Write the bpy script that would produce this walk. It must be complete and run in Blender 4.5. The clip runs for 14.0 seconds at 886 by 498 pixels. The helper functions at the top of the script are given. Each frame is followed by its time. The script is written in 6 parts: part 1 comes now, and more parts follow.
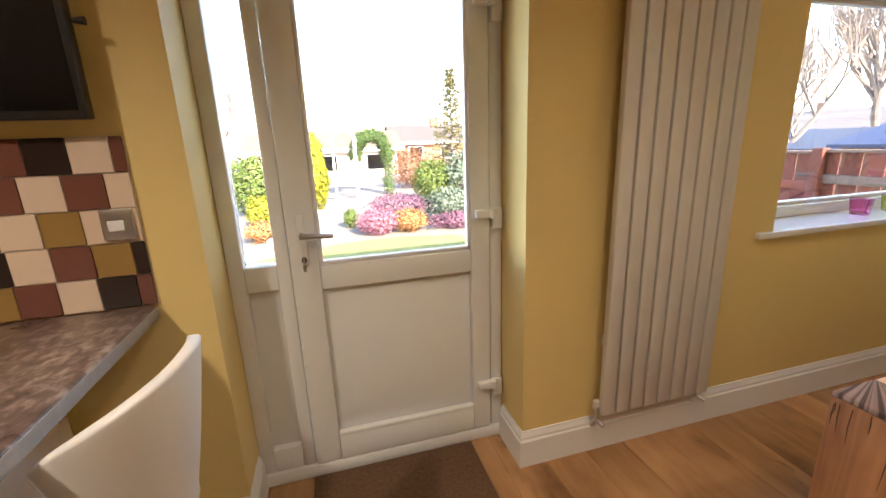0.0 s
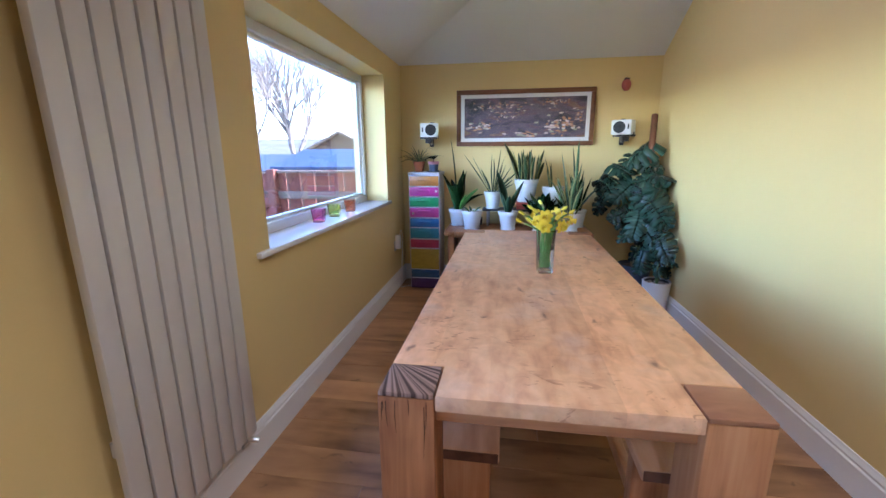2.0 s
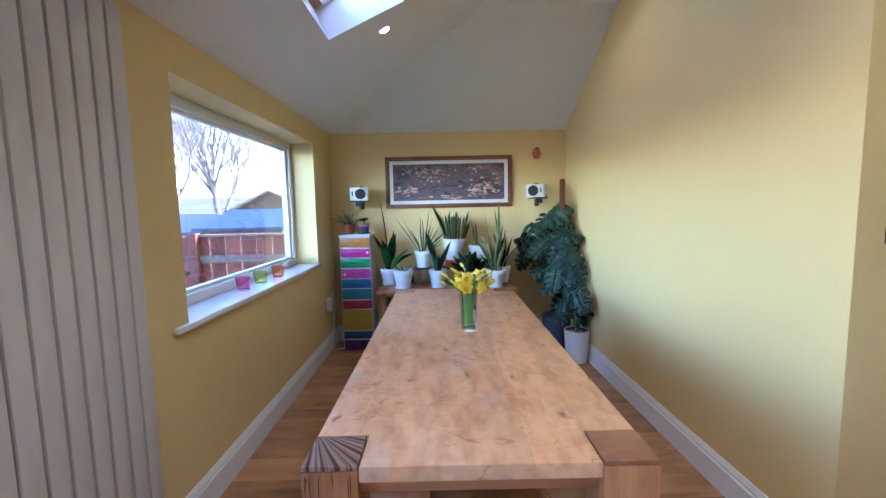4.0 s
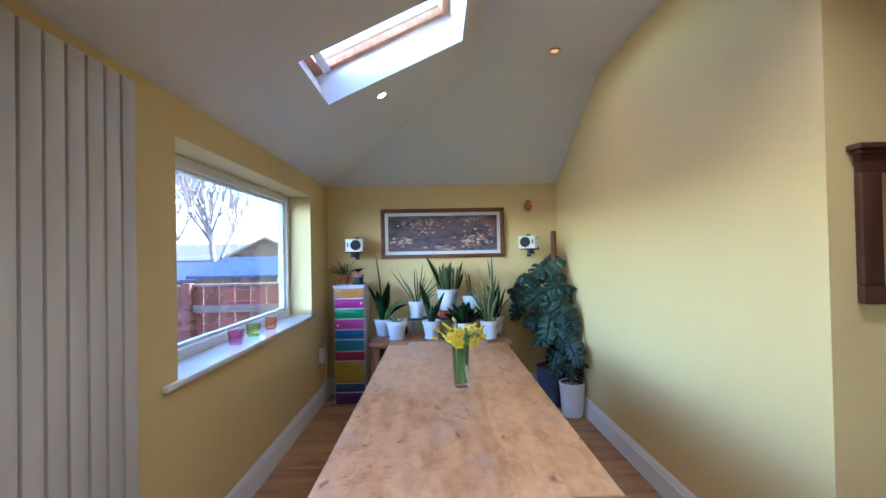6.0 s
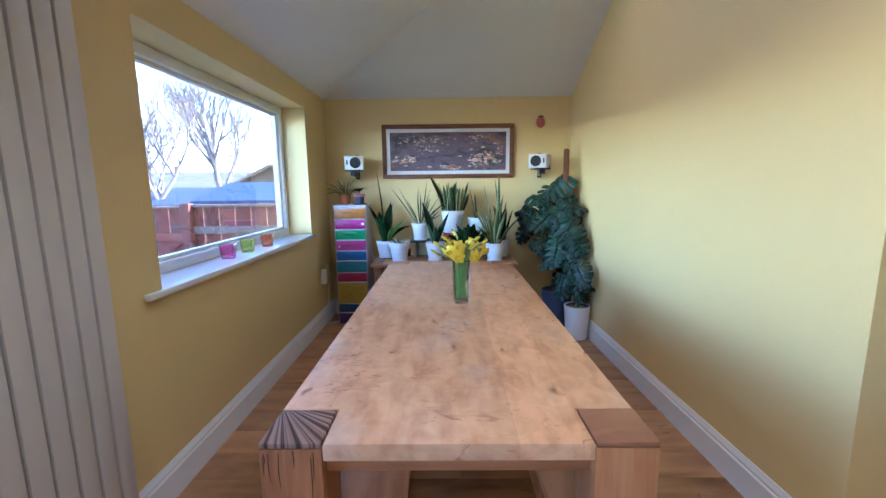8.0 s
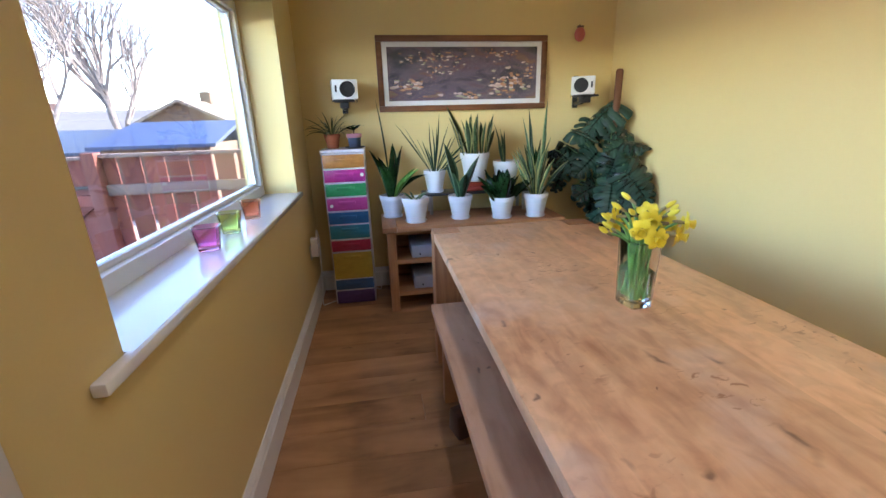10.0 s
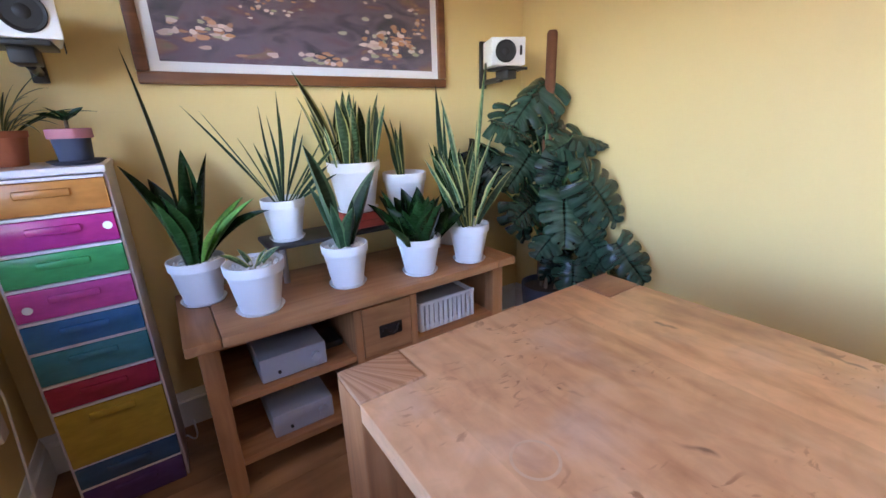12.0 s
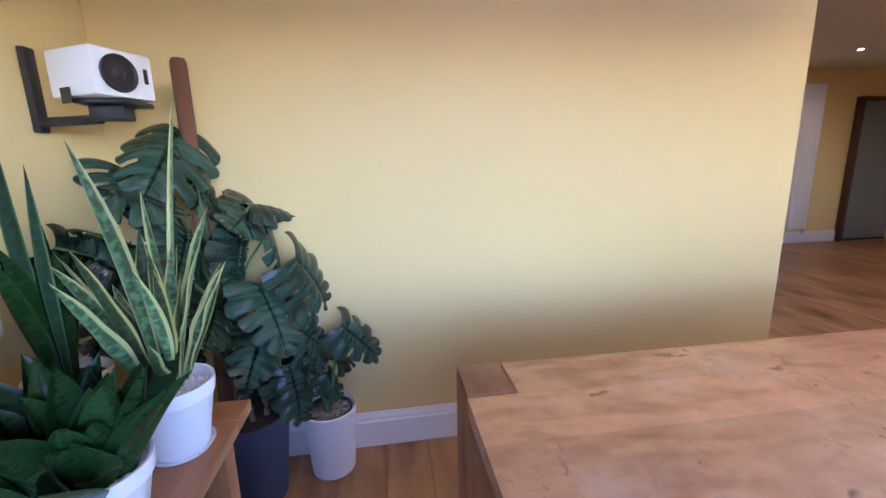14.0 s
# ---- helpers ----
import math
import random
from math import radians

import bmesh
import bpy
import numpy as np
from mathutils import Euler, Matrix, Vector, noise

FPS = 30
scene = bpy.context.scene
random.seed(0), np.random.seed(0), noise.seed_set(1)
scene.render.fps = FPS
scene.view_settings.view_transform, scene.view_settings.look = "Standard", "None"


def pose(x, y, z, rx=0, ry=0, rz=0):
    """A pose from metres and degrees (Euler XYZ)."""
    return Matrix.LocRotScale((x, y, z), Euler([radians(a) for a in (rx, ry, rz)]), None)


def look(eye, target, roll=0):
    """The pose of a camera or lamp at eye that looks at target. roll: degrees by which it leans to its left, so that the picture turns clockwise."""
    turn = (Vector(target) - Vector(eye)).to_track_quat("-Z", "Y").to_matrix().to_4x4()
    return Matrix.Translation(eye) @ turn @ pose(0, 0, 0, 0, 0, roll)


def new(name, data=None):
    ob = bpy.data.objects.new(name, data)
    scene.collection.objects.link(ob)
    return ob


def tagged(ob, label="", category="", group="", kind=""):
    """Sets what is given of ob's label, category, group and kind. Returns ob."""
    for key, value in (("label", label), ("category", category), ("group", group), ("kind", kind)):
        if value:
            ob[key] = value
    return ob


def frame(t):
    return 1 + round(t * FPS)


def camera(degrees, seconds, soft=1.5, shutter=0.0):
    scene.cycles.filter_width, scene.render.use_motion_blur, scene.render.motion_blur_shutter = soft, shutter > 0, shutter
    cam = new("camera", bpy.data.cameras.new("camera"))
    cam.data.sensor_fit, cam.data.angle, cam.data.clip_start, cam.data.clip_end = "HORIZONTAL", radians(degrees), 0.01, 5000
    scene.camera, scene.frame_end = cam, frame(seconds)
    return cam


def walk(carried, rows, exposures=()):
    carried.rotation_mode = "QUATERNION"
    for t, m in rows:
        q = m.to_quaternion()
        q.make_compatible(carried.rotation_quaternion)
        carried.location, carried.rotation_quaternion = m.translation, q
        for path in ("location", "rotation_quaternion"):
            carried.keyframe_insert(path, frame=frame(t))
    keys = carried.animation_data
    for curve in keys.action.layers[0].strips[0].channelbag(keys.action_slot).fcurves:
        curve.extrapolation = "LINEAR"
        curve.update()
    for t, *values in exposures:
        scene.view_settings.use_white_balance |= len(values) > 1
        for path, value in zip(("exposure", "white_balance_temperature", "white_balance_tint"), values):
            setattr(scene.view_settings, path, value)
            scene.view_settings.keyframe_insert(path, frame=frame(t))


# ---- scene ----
cam = camera(94.4, 14.0)
PATH = [
    (0, (0.242, 0.31, 1.348), (0.755, 2.176, 0.845), -2.1),
    (0.3, (0.276, 0.421, 1.348), (1.141, 2.154, 0.85), -2.5),
    (0.5, (0.268, 0.494, 1.347), (1.386, 2.079, 0.859), -1.5),
    (0.8, (0.353, 0.554, 1.311), (1.768, 1.884, 0.831), -0.7),
    (1, (0.382, 0.551, 1.336), (1.948, 1.699, 0.857), -1.2),
    (1.1, (0.388, 0.554, 1.33), (2.026, 1.604, 0.869), -1.0),
    (1.5, (0.446, 0.586, 1.33), (2.274, 1.25, 0.864), -0.7),
    (2, (0.446, 0.566, 1.331), (2.37, 0.868, 0.877), -0.4),
    (2.4, (0.431, 0.528, 1.341), (2.38, 0.674, 0.915), -0.6),
    (2.5, (0.424, 0.521, 1.344), (2.378, 0.639, 0.932), -0.3),
    (3, (0.392, 0.512, 1.363), (2.361, 0.561, 1.02), -0.6),
    (5.5, (0.328, 0.492, 1.429), (2.328, 0.47, 1.426), -1.0),
    (6, (0.314, 0.488, 1.443), (2.314, 0.46, 1.466), -1.1),
    (6.5, (0.32, 0.486, 1.449), (2.32, 0.454, 1.459), -1.1),
    (7, (0.347, 0.467, 1.434), (2.346, 0.446, 1.367), -1.0),
    (7.5, (0.414, 0.454, 1.389), (2.405, 0.447, 1.204), -0.8),
    (7.7, (0.439, 0.445, 1.363), (2.425, 0.45, 1.128), -0.8),
    (8, (0.481, 0.445, 1.327), (2.458, 0.465, 1.021), -0.6),
    (8.2, (0.516, 0.462, 1.317), (2.484, 0.494, 0.962), -0.6),
    (10.3, (1.544, 1.16, 1.329), (3.416, 0.828, 0.71), -1.9),
    (10.5, (1.677, 1.13, 1.313), (3.541, 0.757, 0.689), -2.3),
    (10.6, (1.748, 1.113, 1.302), (3.601, 0.711, 0.663), -3.2),
    (11, (2.039, 1.079, 1.27), (3.839, 0.524, 0.598), -2.8),
    (11.5, (2.398, 1.062, 1.25), (4.115, 0.277, 0.591), -1.6),
    (12, (2.772, 1.079, 1.256), (4.351, 0.015, 0.643), -1.8),
    (12.5, (3.132, 1.08, 1.284), (4.432, -0.316, 0.680), -0.9),
    (13, (3.395, 0.998, 1.281), (4.298, -0.706, 0.745), -2.2),
    (13.3, (3.527, 0.996, 1.265), (4.025, -0.879, 0.776), -1.5),
    (13.5, (3.579, 0.982, 1.290), (3.820, -0.946, 0.809), -1.4),
    (14, (3.645, 0.935, 1.278), (3.382, -1.006, 0.871), -1.4),
]
walk(cam, [(t, look(eye, target, roll)) for t, eye, target, roll in PATH], exposures=[(0.0, 5.85, 7900, 14), (0.5, 5.36, 6400, 17), (1.0, 5.55, 6200, 16), (1.5, 5.8, 5700, 15), (2.5, 5.87, 5250, 15), (6.0, 5.75, 5050, 11), (8.0, 5.8, 5050, 12), (10.5, 5.65, 6700, 18), (11.0, 5.62, 7000, 22), (11.5, 5.73, 6700, 23), (12.0, 5.8, 6200, 27), (12.5, 5.75, 6000, 24), (13.0, 5.68, 6700, 24), (13.5, 5.78, 5750, 26), (14.0, 5.8, 5600, 32)])

# ---- world, sun, exposure ----
world = bpy.data.worlds.new("world")
scene.world = world
world.use_nodes = True
wn = world.node_tree
sky = wn.nodes.new("ShaderNodeTexSky")
sky.sky_type = "NISHITA"
sky.sun_disc = False
sky.sun_elevation = radians(30)
sky.sun_rotation = radians(163)
sky.air_density, sky.dust_density, sky.ozone_density = 1.0, 0.6, 1.4
wn.nodes["Background"].inputs[1].default_value = 0.15
wn.links.new(sky.outputs[0], wn.nodes["Background"].inputs[0])

sun = new("sun", bpy.data.lights.new("sun", "SUN"))
sun.data.energy, sun.data.angle, sun.data.color = 3.0, radians(0.6), (1.0, 0.93, 0.82)
sun.matrix_basis = look((3, -10, 6.03), (0, 0, 0))

VAULT_W = 0.32   # watts of a ceiling downlight
scene.view_settings.exposure = 5.0

# ---- plan, in metres ----
YN = 1.645      # inner face of the window wall
XE = 4.655      # inner face of the end wall
YR = -0.85      # line behind the face of the long plain wall
YE, YO = -0.782, -0.835  # that face at the end wall and at its free end
XO = 1.683      # where the long plain wall stops
YS = -4.3       # far wall of the next room
XW = -3.9       # closing wall behind the kitchen
XV = -0.6       # where the vaulted ceiling stops
EAVE, RIDGE, LOW = 2.17, 2.85, 2.45
TABLE = 0.77
UNIT = 0.645


# ---- material helpers ----
def mat(name, base, rough=0.6, metal=0.0, vary=0.06, scale=6.0, fine=80.0, bump=0.05, stretch=(1, 1, 1), spread=0.0, coat=0.0):
    """A node material: one colour varied at two scales, with fine relief."""
    m = bpy.data.materials.new(name)
    m.use_nodes = True
    n, l = m.node_tree.nodes, m.node_tree.links
    b = n["Principled BSDF"]
    b.inputs["Roughness"].default_value, b.inputs["Metallic"].default_value = rough, metal
    b.inputs["Coat Weight"].default_value = coat
    tc, mp = n.new("ShaderNodeTexCoord"), n.new("ShaderNodeMapping")
    mp.inputs["Scale"].default_value = stretch
    l.new(tc.outputs["Object"], mp.inputs[0])
    big, small = n.new("ShaderNodeTexNoise"), n.new("ShaderNodeTexNoise")
    for t, s, d in ((big, scale, 3), (small, fine, 4)):
        t.inputs["Scale"].default_value, t.inputs["Detail"].default_value = s, d
        l.new(mp.outputs[0], t.inputs["Vector"])
    mix = n.new("ShaderNodeMix")
    mix.data_type = "RGBA"
    mix.inputs[6].default_value = (*[min(1, c * (1 + vary)) for c in base], 1)
    mix.inputs[7].default_value = (*[c * (1 - vary) for c in base], 1)
    add = n.new("ShaderNodeMath")
    add.operation = "MULTIPLY_ADD"
    l.new(small.outputs[0], add.inputs[0])
    add.inputs[1].default_value = 0.4
    sub = n.new("ShaderNodeMath")
    sub.operation = "MULTIPLY"
    sub.inputs[1].default_value = 0.6
    l.new(big.outputs[0], sub.inputs[0])
    l.new(sub.outputs[0], add.inputs[2])
    l.new(add.outputs[0], mix.inputs[0])
    out = mix.outputs[2]
    if spread:
        oi, hs, mr = n.new("ShaderNodeObjectInfo"), n.new("ShaderNodeHueSaturation"), n.new("ShaderNodeMapRange")
        mr.inputs[3].default_value, mr.inputs[4].default_value = 1 - spread, 1 + spread
        l.new(oi.outputs["Random"], mr.inputs[0])
        l.new(mr.outputs[0], hs.inputs["Value"])
        l.new(out, hs.inputs["Color"])
        out = hs.outputs[0]
    l.new(out, b.inputs["Base Color"])
    if bump:
        bp = n.new("ShaderNodeBump")
        bp.inputs["Strength"].default_value, bp.inputs["Distance"].default_value = bump, 0.004
        l.new(small.outputs[0], bp.inputs["Height"])
        l.new(bp.outputs[0], b.inputs["Normal"])
    return m


def ramp(n, l, source, stops):
    r = n.new("ShaderNodeValToRGB")
    while len(r.color_ramp.elements) < len(stops):
        r.color_ramp.elements.new(0.5)
    for e, (p, c) in zip(r.color_ramp.elements, stops):
        e.position, e.color = p, (*c, 1)
    l.new(source, r.inputs[0])
    return r.outputs[0]


def timber(name, pale, mid, dark, grain=(1, 14, 14), knots=0.0, rough=0.5, spread=0.0, worn=0.0, bump=0.15):
    """Timber whose grain runs along its local x (or as 'grain' stretches it), with knots and pale worn patches."""
    m = bpy.data.materials.new(name)
    m.use_nodes = True
    n, l = m.node_tree.nodes, m.node_tree.links
    b = n["Principled BSDF"]
    tc, mp = n.new("ShaderNodeTexCoord"), n.new("ShaderNodeMapping")
    mp.inputs["Scale"].default_value = grain
    oi, sc, addv = n.new("ShaderNodeObjectInfo"), n.new("ShaderNodeVectorMath"), n.new("ShaderNodeVectorMath")
    sc.operation, addv.operation = "SCALE", "ADD"
    sc.inputs[0].default_value = (3.1, 7.7, 5.3)
    l.new(oi.outputs["Random"], sc.inputs["Scale"])
    l.new(tc.outputs["Object"], addv.inputs[0])
    l.new(sc.outputs[0], addv.inputs[1])
    l.new(addv.outputs[0], mp.inputs[0])
    streak, cloud = n.new("ShaderNodeTexNoise"), n.new("ShaderNodeTexNoise")
    streak.inputs["Scale"].default_value, streak.inputs["Detail"].default_value, streak.inputs["Distortion"].default_value = 3.0, 7, 0.5
    cloud.inputs["Scale"].default_value, cloud.inputs["Detail"].default_value = 2.6, 4
    l.new(mp.outputs[0], streak.inputs["Vector"])
    l.new(addv.outputs[0], cloud.inputs["Vector"])
    mixf = n.new("ShaderNodeMath")
    mixf.operation = "MULTIPLY_ADD"
    half = n.new("ShaderNodeMath")
    half.operation, half.inputs[1].default_value = "MULTIPLY", 0.5
    l.new(cloud.outputs[0], half.inputs[0])
    l.new(streak.outputs[0], mixf.inputs[0])
    mixf.inputs[1].default_value = 0.5
    l.new(half.outputs[0], mixf.inputs[2])
    col = ramp(n, l, mixf.outputs[0], [(0.33, dark), (0.5, mid), (0.66, pale)])
    if knots:
        vm, vo = n.new("ShaderNodeMapping"), n.new("ShaderNodeTexVoronoi")
        vm.inputs["Scale"].default_value = [1.0 if g < 3 else 2.2 for g in grain]
        vo.inputs["Scale"].default_value = 4.2
        vo.voronoi_dimensions = "2D" if grain[2] > 3 else "3D"
        wob = n.new("ShaderNodeMix")
        wob.data_type = "RGBA"
        wob.inputs[0].default_value = 0.16
        l.new(addv.outputs[0], vm.inputs[0])
        l.new(vm.outputs[0], wob.inputs[6])
        nz = n.new("ShaderNodeTexNoise")
        nz.inputs["Scale"].default_value = 14
        l.new(addv.outputs[0], nz.inputs["Vector"])
        l.new(nz.outputs["Color"], wob.inputs[7])
        l.new(wob.outputs[2], vo.inputs["Vector"])
        sepc, size, dd = n.new("ShaderNodeSeparateXYZ"), n.new("ShaderNodeMapRange"), n.new("ShaderNodeMath")
        l.new(vo.outputs["Color"], sepc.inputs[0])
        size.inputs[1].default_value, size.inputs[2].default_value = 0.45, 1.0
        size.inputs[3].default_value, size.inputs[4].default_value = 0.02, 1.3
        l.new(sepc.outputs[0], size.inputs[0])
        dd.operation = "DIVIDE"
        l.new(vo.outputs["Distance"], dd.inputs[0])
        l.new(size.outputs[0], dd.inputs[1])
        k = ramp(n, l, dd.outputs[0], [(0.0, (1, 1, 1)), (0.04, (0.85, 0.85, 0.85)), (0.075, (0.35, 0.35, 0.35)), (0.12, (0, 0, 0))])
        kf, kx = n.new("ShaderNodeMath"), n.new("ShaderNodeMix")
        kf.operation, kf.inputs[1].default_value = "MULTIPLY", knots
        l.new(k, kf.inputs[0])
        kx.data_type = "RGBA"
        kx.inputs[7].default_value = (*[c * 0.35 for c in dark], 1)
        l.new(kf.outputs[0], kx.inputs[0])
        l.new(col, kx.inputs[6])
        col = kx.outputs[2]
    if worn:
        wz = n.new("ShaderNodeTexNoise")
        wz.inputs["Scale"].default_value, wz.inputs["Detail"].default_value = 3.2, 6
        l.new(addv.outputs[0], wz.inputs["Vector"])
        wf = ramp(n, l, wz.outputs[0], [(0.55, (0, 0, 0)), (0.7, (worn, worn, worn))])
        wx = n.new("ShaderNodeMix")
        wx.data_type = "RGBA"
        wx.inputs[7].default_value = (0.62, 0.48, 0.4, 1)
        l.new(wf, wx.inputs[0])
        l.new(col, wx.inputs[6])
        col = wx.outputs[2]
    if worn:
        # dents and scratches along the grain, in loose clusters
        sm, sz, cz, cm = n.new("ShaderNodeMapping"), n.new("ShaderNodeTexNoise"), n.new("ShaderNodeTexNoise"), n.new("ShaderNodeMath")
        sm.inputs["Scale"].default_value, sm.inputs["Rotation"].default_value = (26, 13, 20), (0, 0, 0.45)
        sz.inputs["Scale"].default_value, sz.inputs["Detail"].default_value, sz.inputs["Distortion"].default_value = 1.0, 4, 2.2
        cz.inputs["Scale"].default_value, cz.inputs["Detail"].default_value = 5.0, 2
        l.new(addv.outputs[0], sm.inputs[0])
        l.new(sm.outputs[0], sz.inputs["Vector"])
        l.new(addv.outputs[0], cz.inputs["Vector"])
        sf = ramp(n, l, sz.outputs[0], [(0.33, (0.9, 0.9, 0.9)), (0.37, (0.55, 0.55, 0.55)), (0.41, (0, 0, 0))])
        cf = ramp(n, l, cz.outputs[0], [(0.51, (0, 0, 0)), (0.63, (1, 1, 1))])
        cm.operation = "MULTIPLY"
        l.new(sf, cm.inputs[0])
        l.new(cf, cm.inputs[1])
        sx = n.new("ShaderNodeMix")
        sx.data_type = "RGBA"
        sx.inputs[7].default_value = (*[c * 0.8 for c in dark], 1)
        l.new(cm.outputs[0], sx.inputs[0])
        # close mottling left by years of use
        mz, mr2, mh = n.new("ShaderNodeTexNoise"), n.new("ShaderNodeMapRange"), n.new("ShaderNodeHueSaturation")
        mz.inputs["Scale"].default_value, mz.inputs["Detail"].default_value, mz.inputs["Distortion"].default_value = 17.0, 7, 0.8
        l.new(addv.outputs[0], mz.inputs["Vector"])
        mr2.inputs[1].default_value, mr2.inputs[2].default_value = 0.36, 0.6
        mr2.inputs[3].default_value, mr2.inputs[4].default_value = 0.91, 1.06
        l.new(mz.outputs[0], mr2.inputs[0])
        l.new(mr2.outputs[0], mh.inputs["Value"])
        l.new(col, mh.inputs["Color"])
        l.new(mh.outputs[0], sx.inputs[6])
        # staves of slightly different tone
        ys, ym, yf, wn1, yr, yh = n.new("ShaderNodeSeparateXYZ"), n.new("ShaderNodeMath"), n.new("ShaderNodeMath"), n.new("ShaderNodeTexWhiteNoise"), n.new("ShaderNodeMapRange"), n.new("ShaderNodeHueSaturation")
        l.new(addv.outputs[0], ys.inputs[0])
        ym.operation, ym.inputs[1].default_value, yf.operation = "MULTIPLY", 6.5, "FLOOR"
        l.new(ys.outputs[1], ym.inputs[0])
        l.new(ym.outputs[0], yf.inputs[0])
        wn1.noise_dimensions = "1D"
        l.new(yf.outputs[0], wn1.inputs["W"])
        yr.inputs[3].default_value, yr.inputs[4].default_value = 0.86, 1.1
        l.new(wn1.outputs[0], yr.inputs[0])
        l.new(yr.outputs[0], yh.inputs["Value"])
        l.new(sx.outputs[2], yh.inputs["Color"])
        col = yh.outputs[0]
    if spread:
        hs, mr = n.new("ShaderNodeHueSaturation"), n.new("ShaderNodeMapRange")
        mr.inputs[3].default_value, mr.inputs[4].default_value = 1 - spread, 1 + spread
        l.new(oi.outputs["Random"], mr.inputs[0])
        l.new(mr.outputs[0], hs.inputs["Value"])
        l.new(col, hs.inputs["Color"])
        col = hs.outputs[0]
    l.new(col, b.inputs["Base Color"])
    rr = n.new("ShaderNodeMapRange")
    rr.inputs[3].default_value, rr.inputs[4].default_value = rough - 0.12, rough + 0.12
    l.new(cloud.outputs[0], rr.inputs[0])
    l.new(rr.outputs[0], b.inputs["Roughness"])
    bp = n.new("ShaderNodeBump")
    bp.inputs["Strength"].default_value, bp.inputs["Distance"].default_value = bump, 0.003
    l.new(streak.outputs[0], bp.inputs["Height"])
    l.new(bp.outputs[0], b.inputs["Normal"])
    return m


def end_grain(name, pale, dark):
    """Sawn end of a post: cracks that fan from one corner."""
    m = bpy.data.materials.new(name)
    m.use_nodes = True
    n, l = m.node_tree.nodes, m.node_tree.links
    b = n["Principled BSDF"]
    b.inputs["Roughness"].default_value = 0.7
    tc, sep, at = n.new("ShaderNodeTexCoord"), n.new("ShaderNodeSeparateXYZ"), n.new("ShaderNodeMath")
    l.new(tc.outputs["Object"], sep.inputs[0])
    ox, oy = n.new("ShaderNodeMath"), n.new("ShaderNodeMath")
    for o, k, v in ((ox, 0, 0.165), (oy, 1, 0.15)):
        o.operation, o.inputs[1].default_value = "SUBTRACT", v
        l.new(sep.outputs[k], o.inputs[0])
    at.operation = "ARCTAN2"
    l.new(ox.outputs[0], at.inputs[0])
    l.new(oy.outputs[0], at.inputs[1])
    no = n.new("ShaderNodeTexNoise")
    no.noise_dimensions = "1D"
    no.inputs["Scale"].default_value, no.inputs["Detail"].default_value = 13, 3
    l.new(at.outputs[0], no.inputs["W"])
    col = ramp(n, l, no.outputs[0], [(0.40, dark), (0.48, [0.5 * (p + d) for p, d in zip(pale, dark)]), (0.58, pale)])
    l.new(col, b.inputs["Base Color"])
    bp = n.new("ShaderNodeBump")
    bp.inputs["Strength"].default_value, bp.inputs["Distance"].default_value = 0.6, 0.004
    l.new(no.outputs[0], bp.inputs["Height"])
    l.new(bp.outputs[0], b.inputs["Normal"])
    return m


def glass(name, tint=(1, 1, 1), gloss=0.04):
    """Thin pane: straight through by its tint, with a Fresnel gloss."""
    m = bpy.data.materials.new(name)
    m.use_nodes = True
    n, l = m.node_tree.nodes, m.node_tree.links
    n.remove(n["Principled BSDF"])
    tr, gl, mx, fr = n.new("ShaderNodeBsdfTransparent"), n.new("ShaderNodeBsdfGlossy"), n.new("ShaderNodeMixShader"), n.new("ShaderNodeFresnel")
    tr.inputs[0].default_value = (*tint, 1)
    gl.inputs["Roughness"].default_value = gloss
    fr.inputs[0].default_value = 1.4
    l.new(fr.outputs[0], mx.inputs[0])
    l.new(tr.outputs[0], mx.inputs[1])
    l.new(gl.outputs[0], mx.inputs[2])
    l.new(mx.outputs[0], n["Material Output"].inputs[0])
    return m


def solid_glass(name, colour, rough=0.02):
    m = bpy.data.materials.new(name)
    m.use_nodes = True
    b = m.node_tree.nodes["Principled BSDF"]
    b.inputs["Base Color"].default_value = (*colour, 1)
    b.inputs["Transmission Weight"].default_value, b.inputs["Roughness"].default_value, b.inputs["IOR"].default_value = 1.0, rough, 1.45
    return m


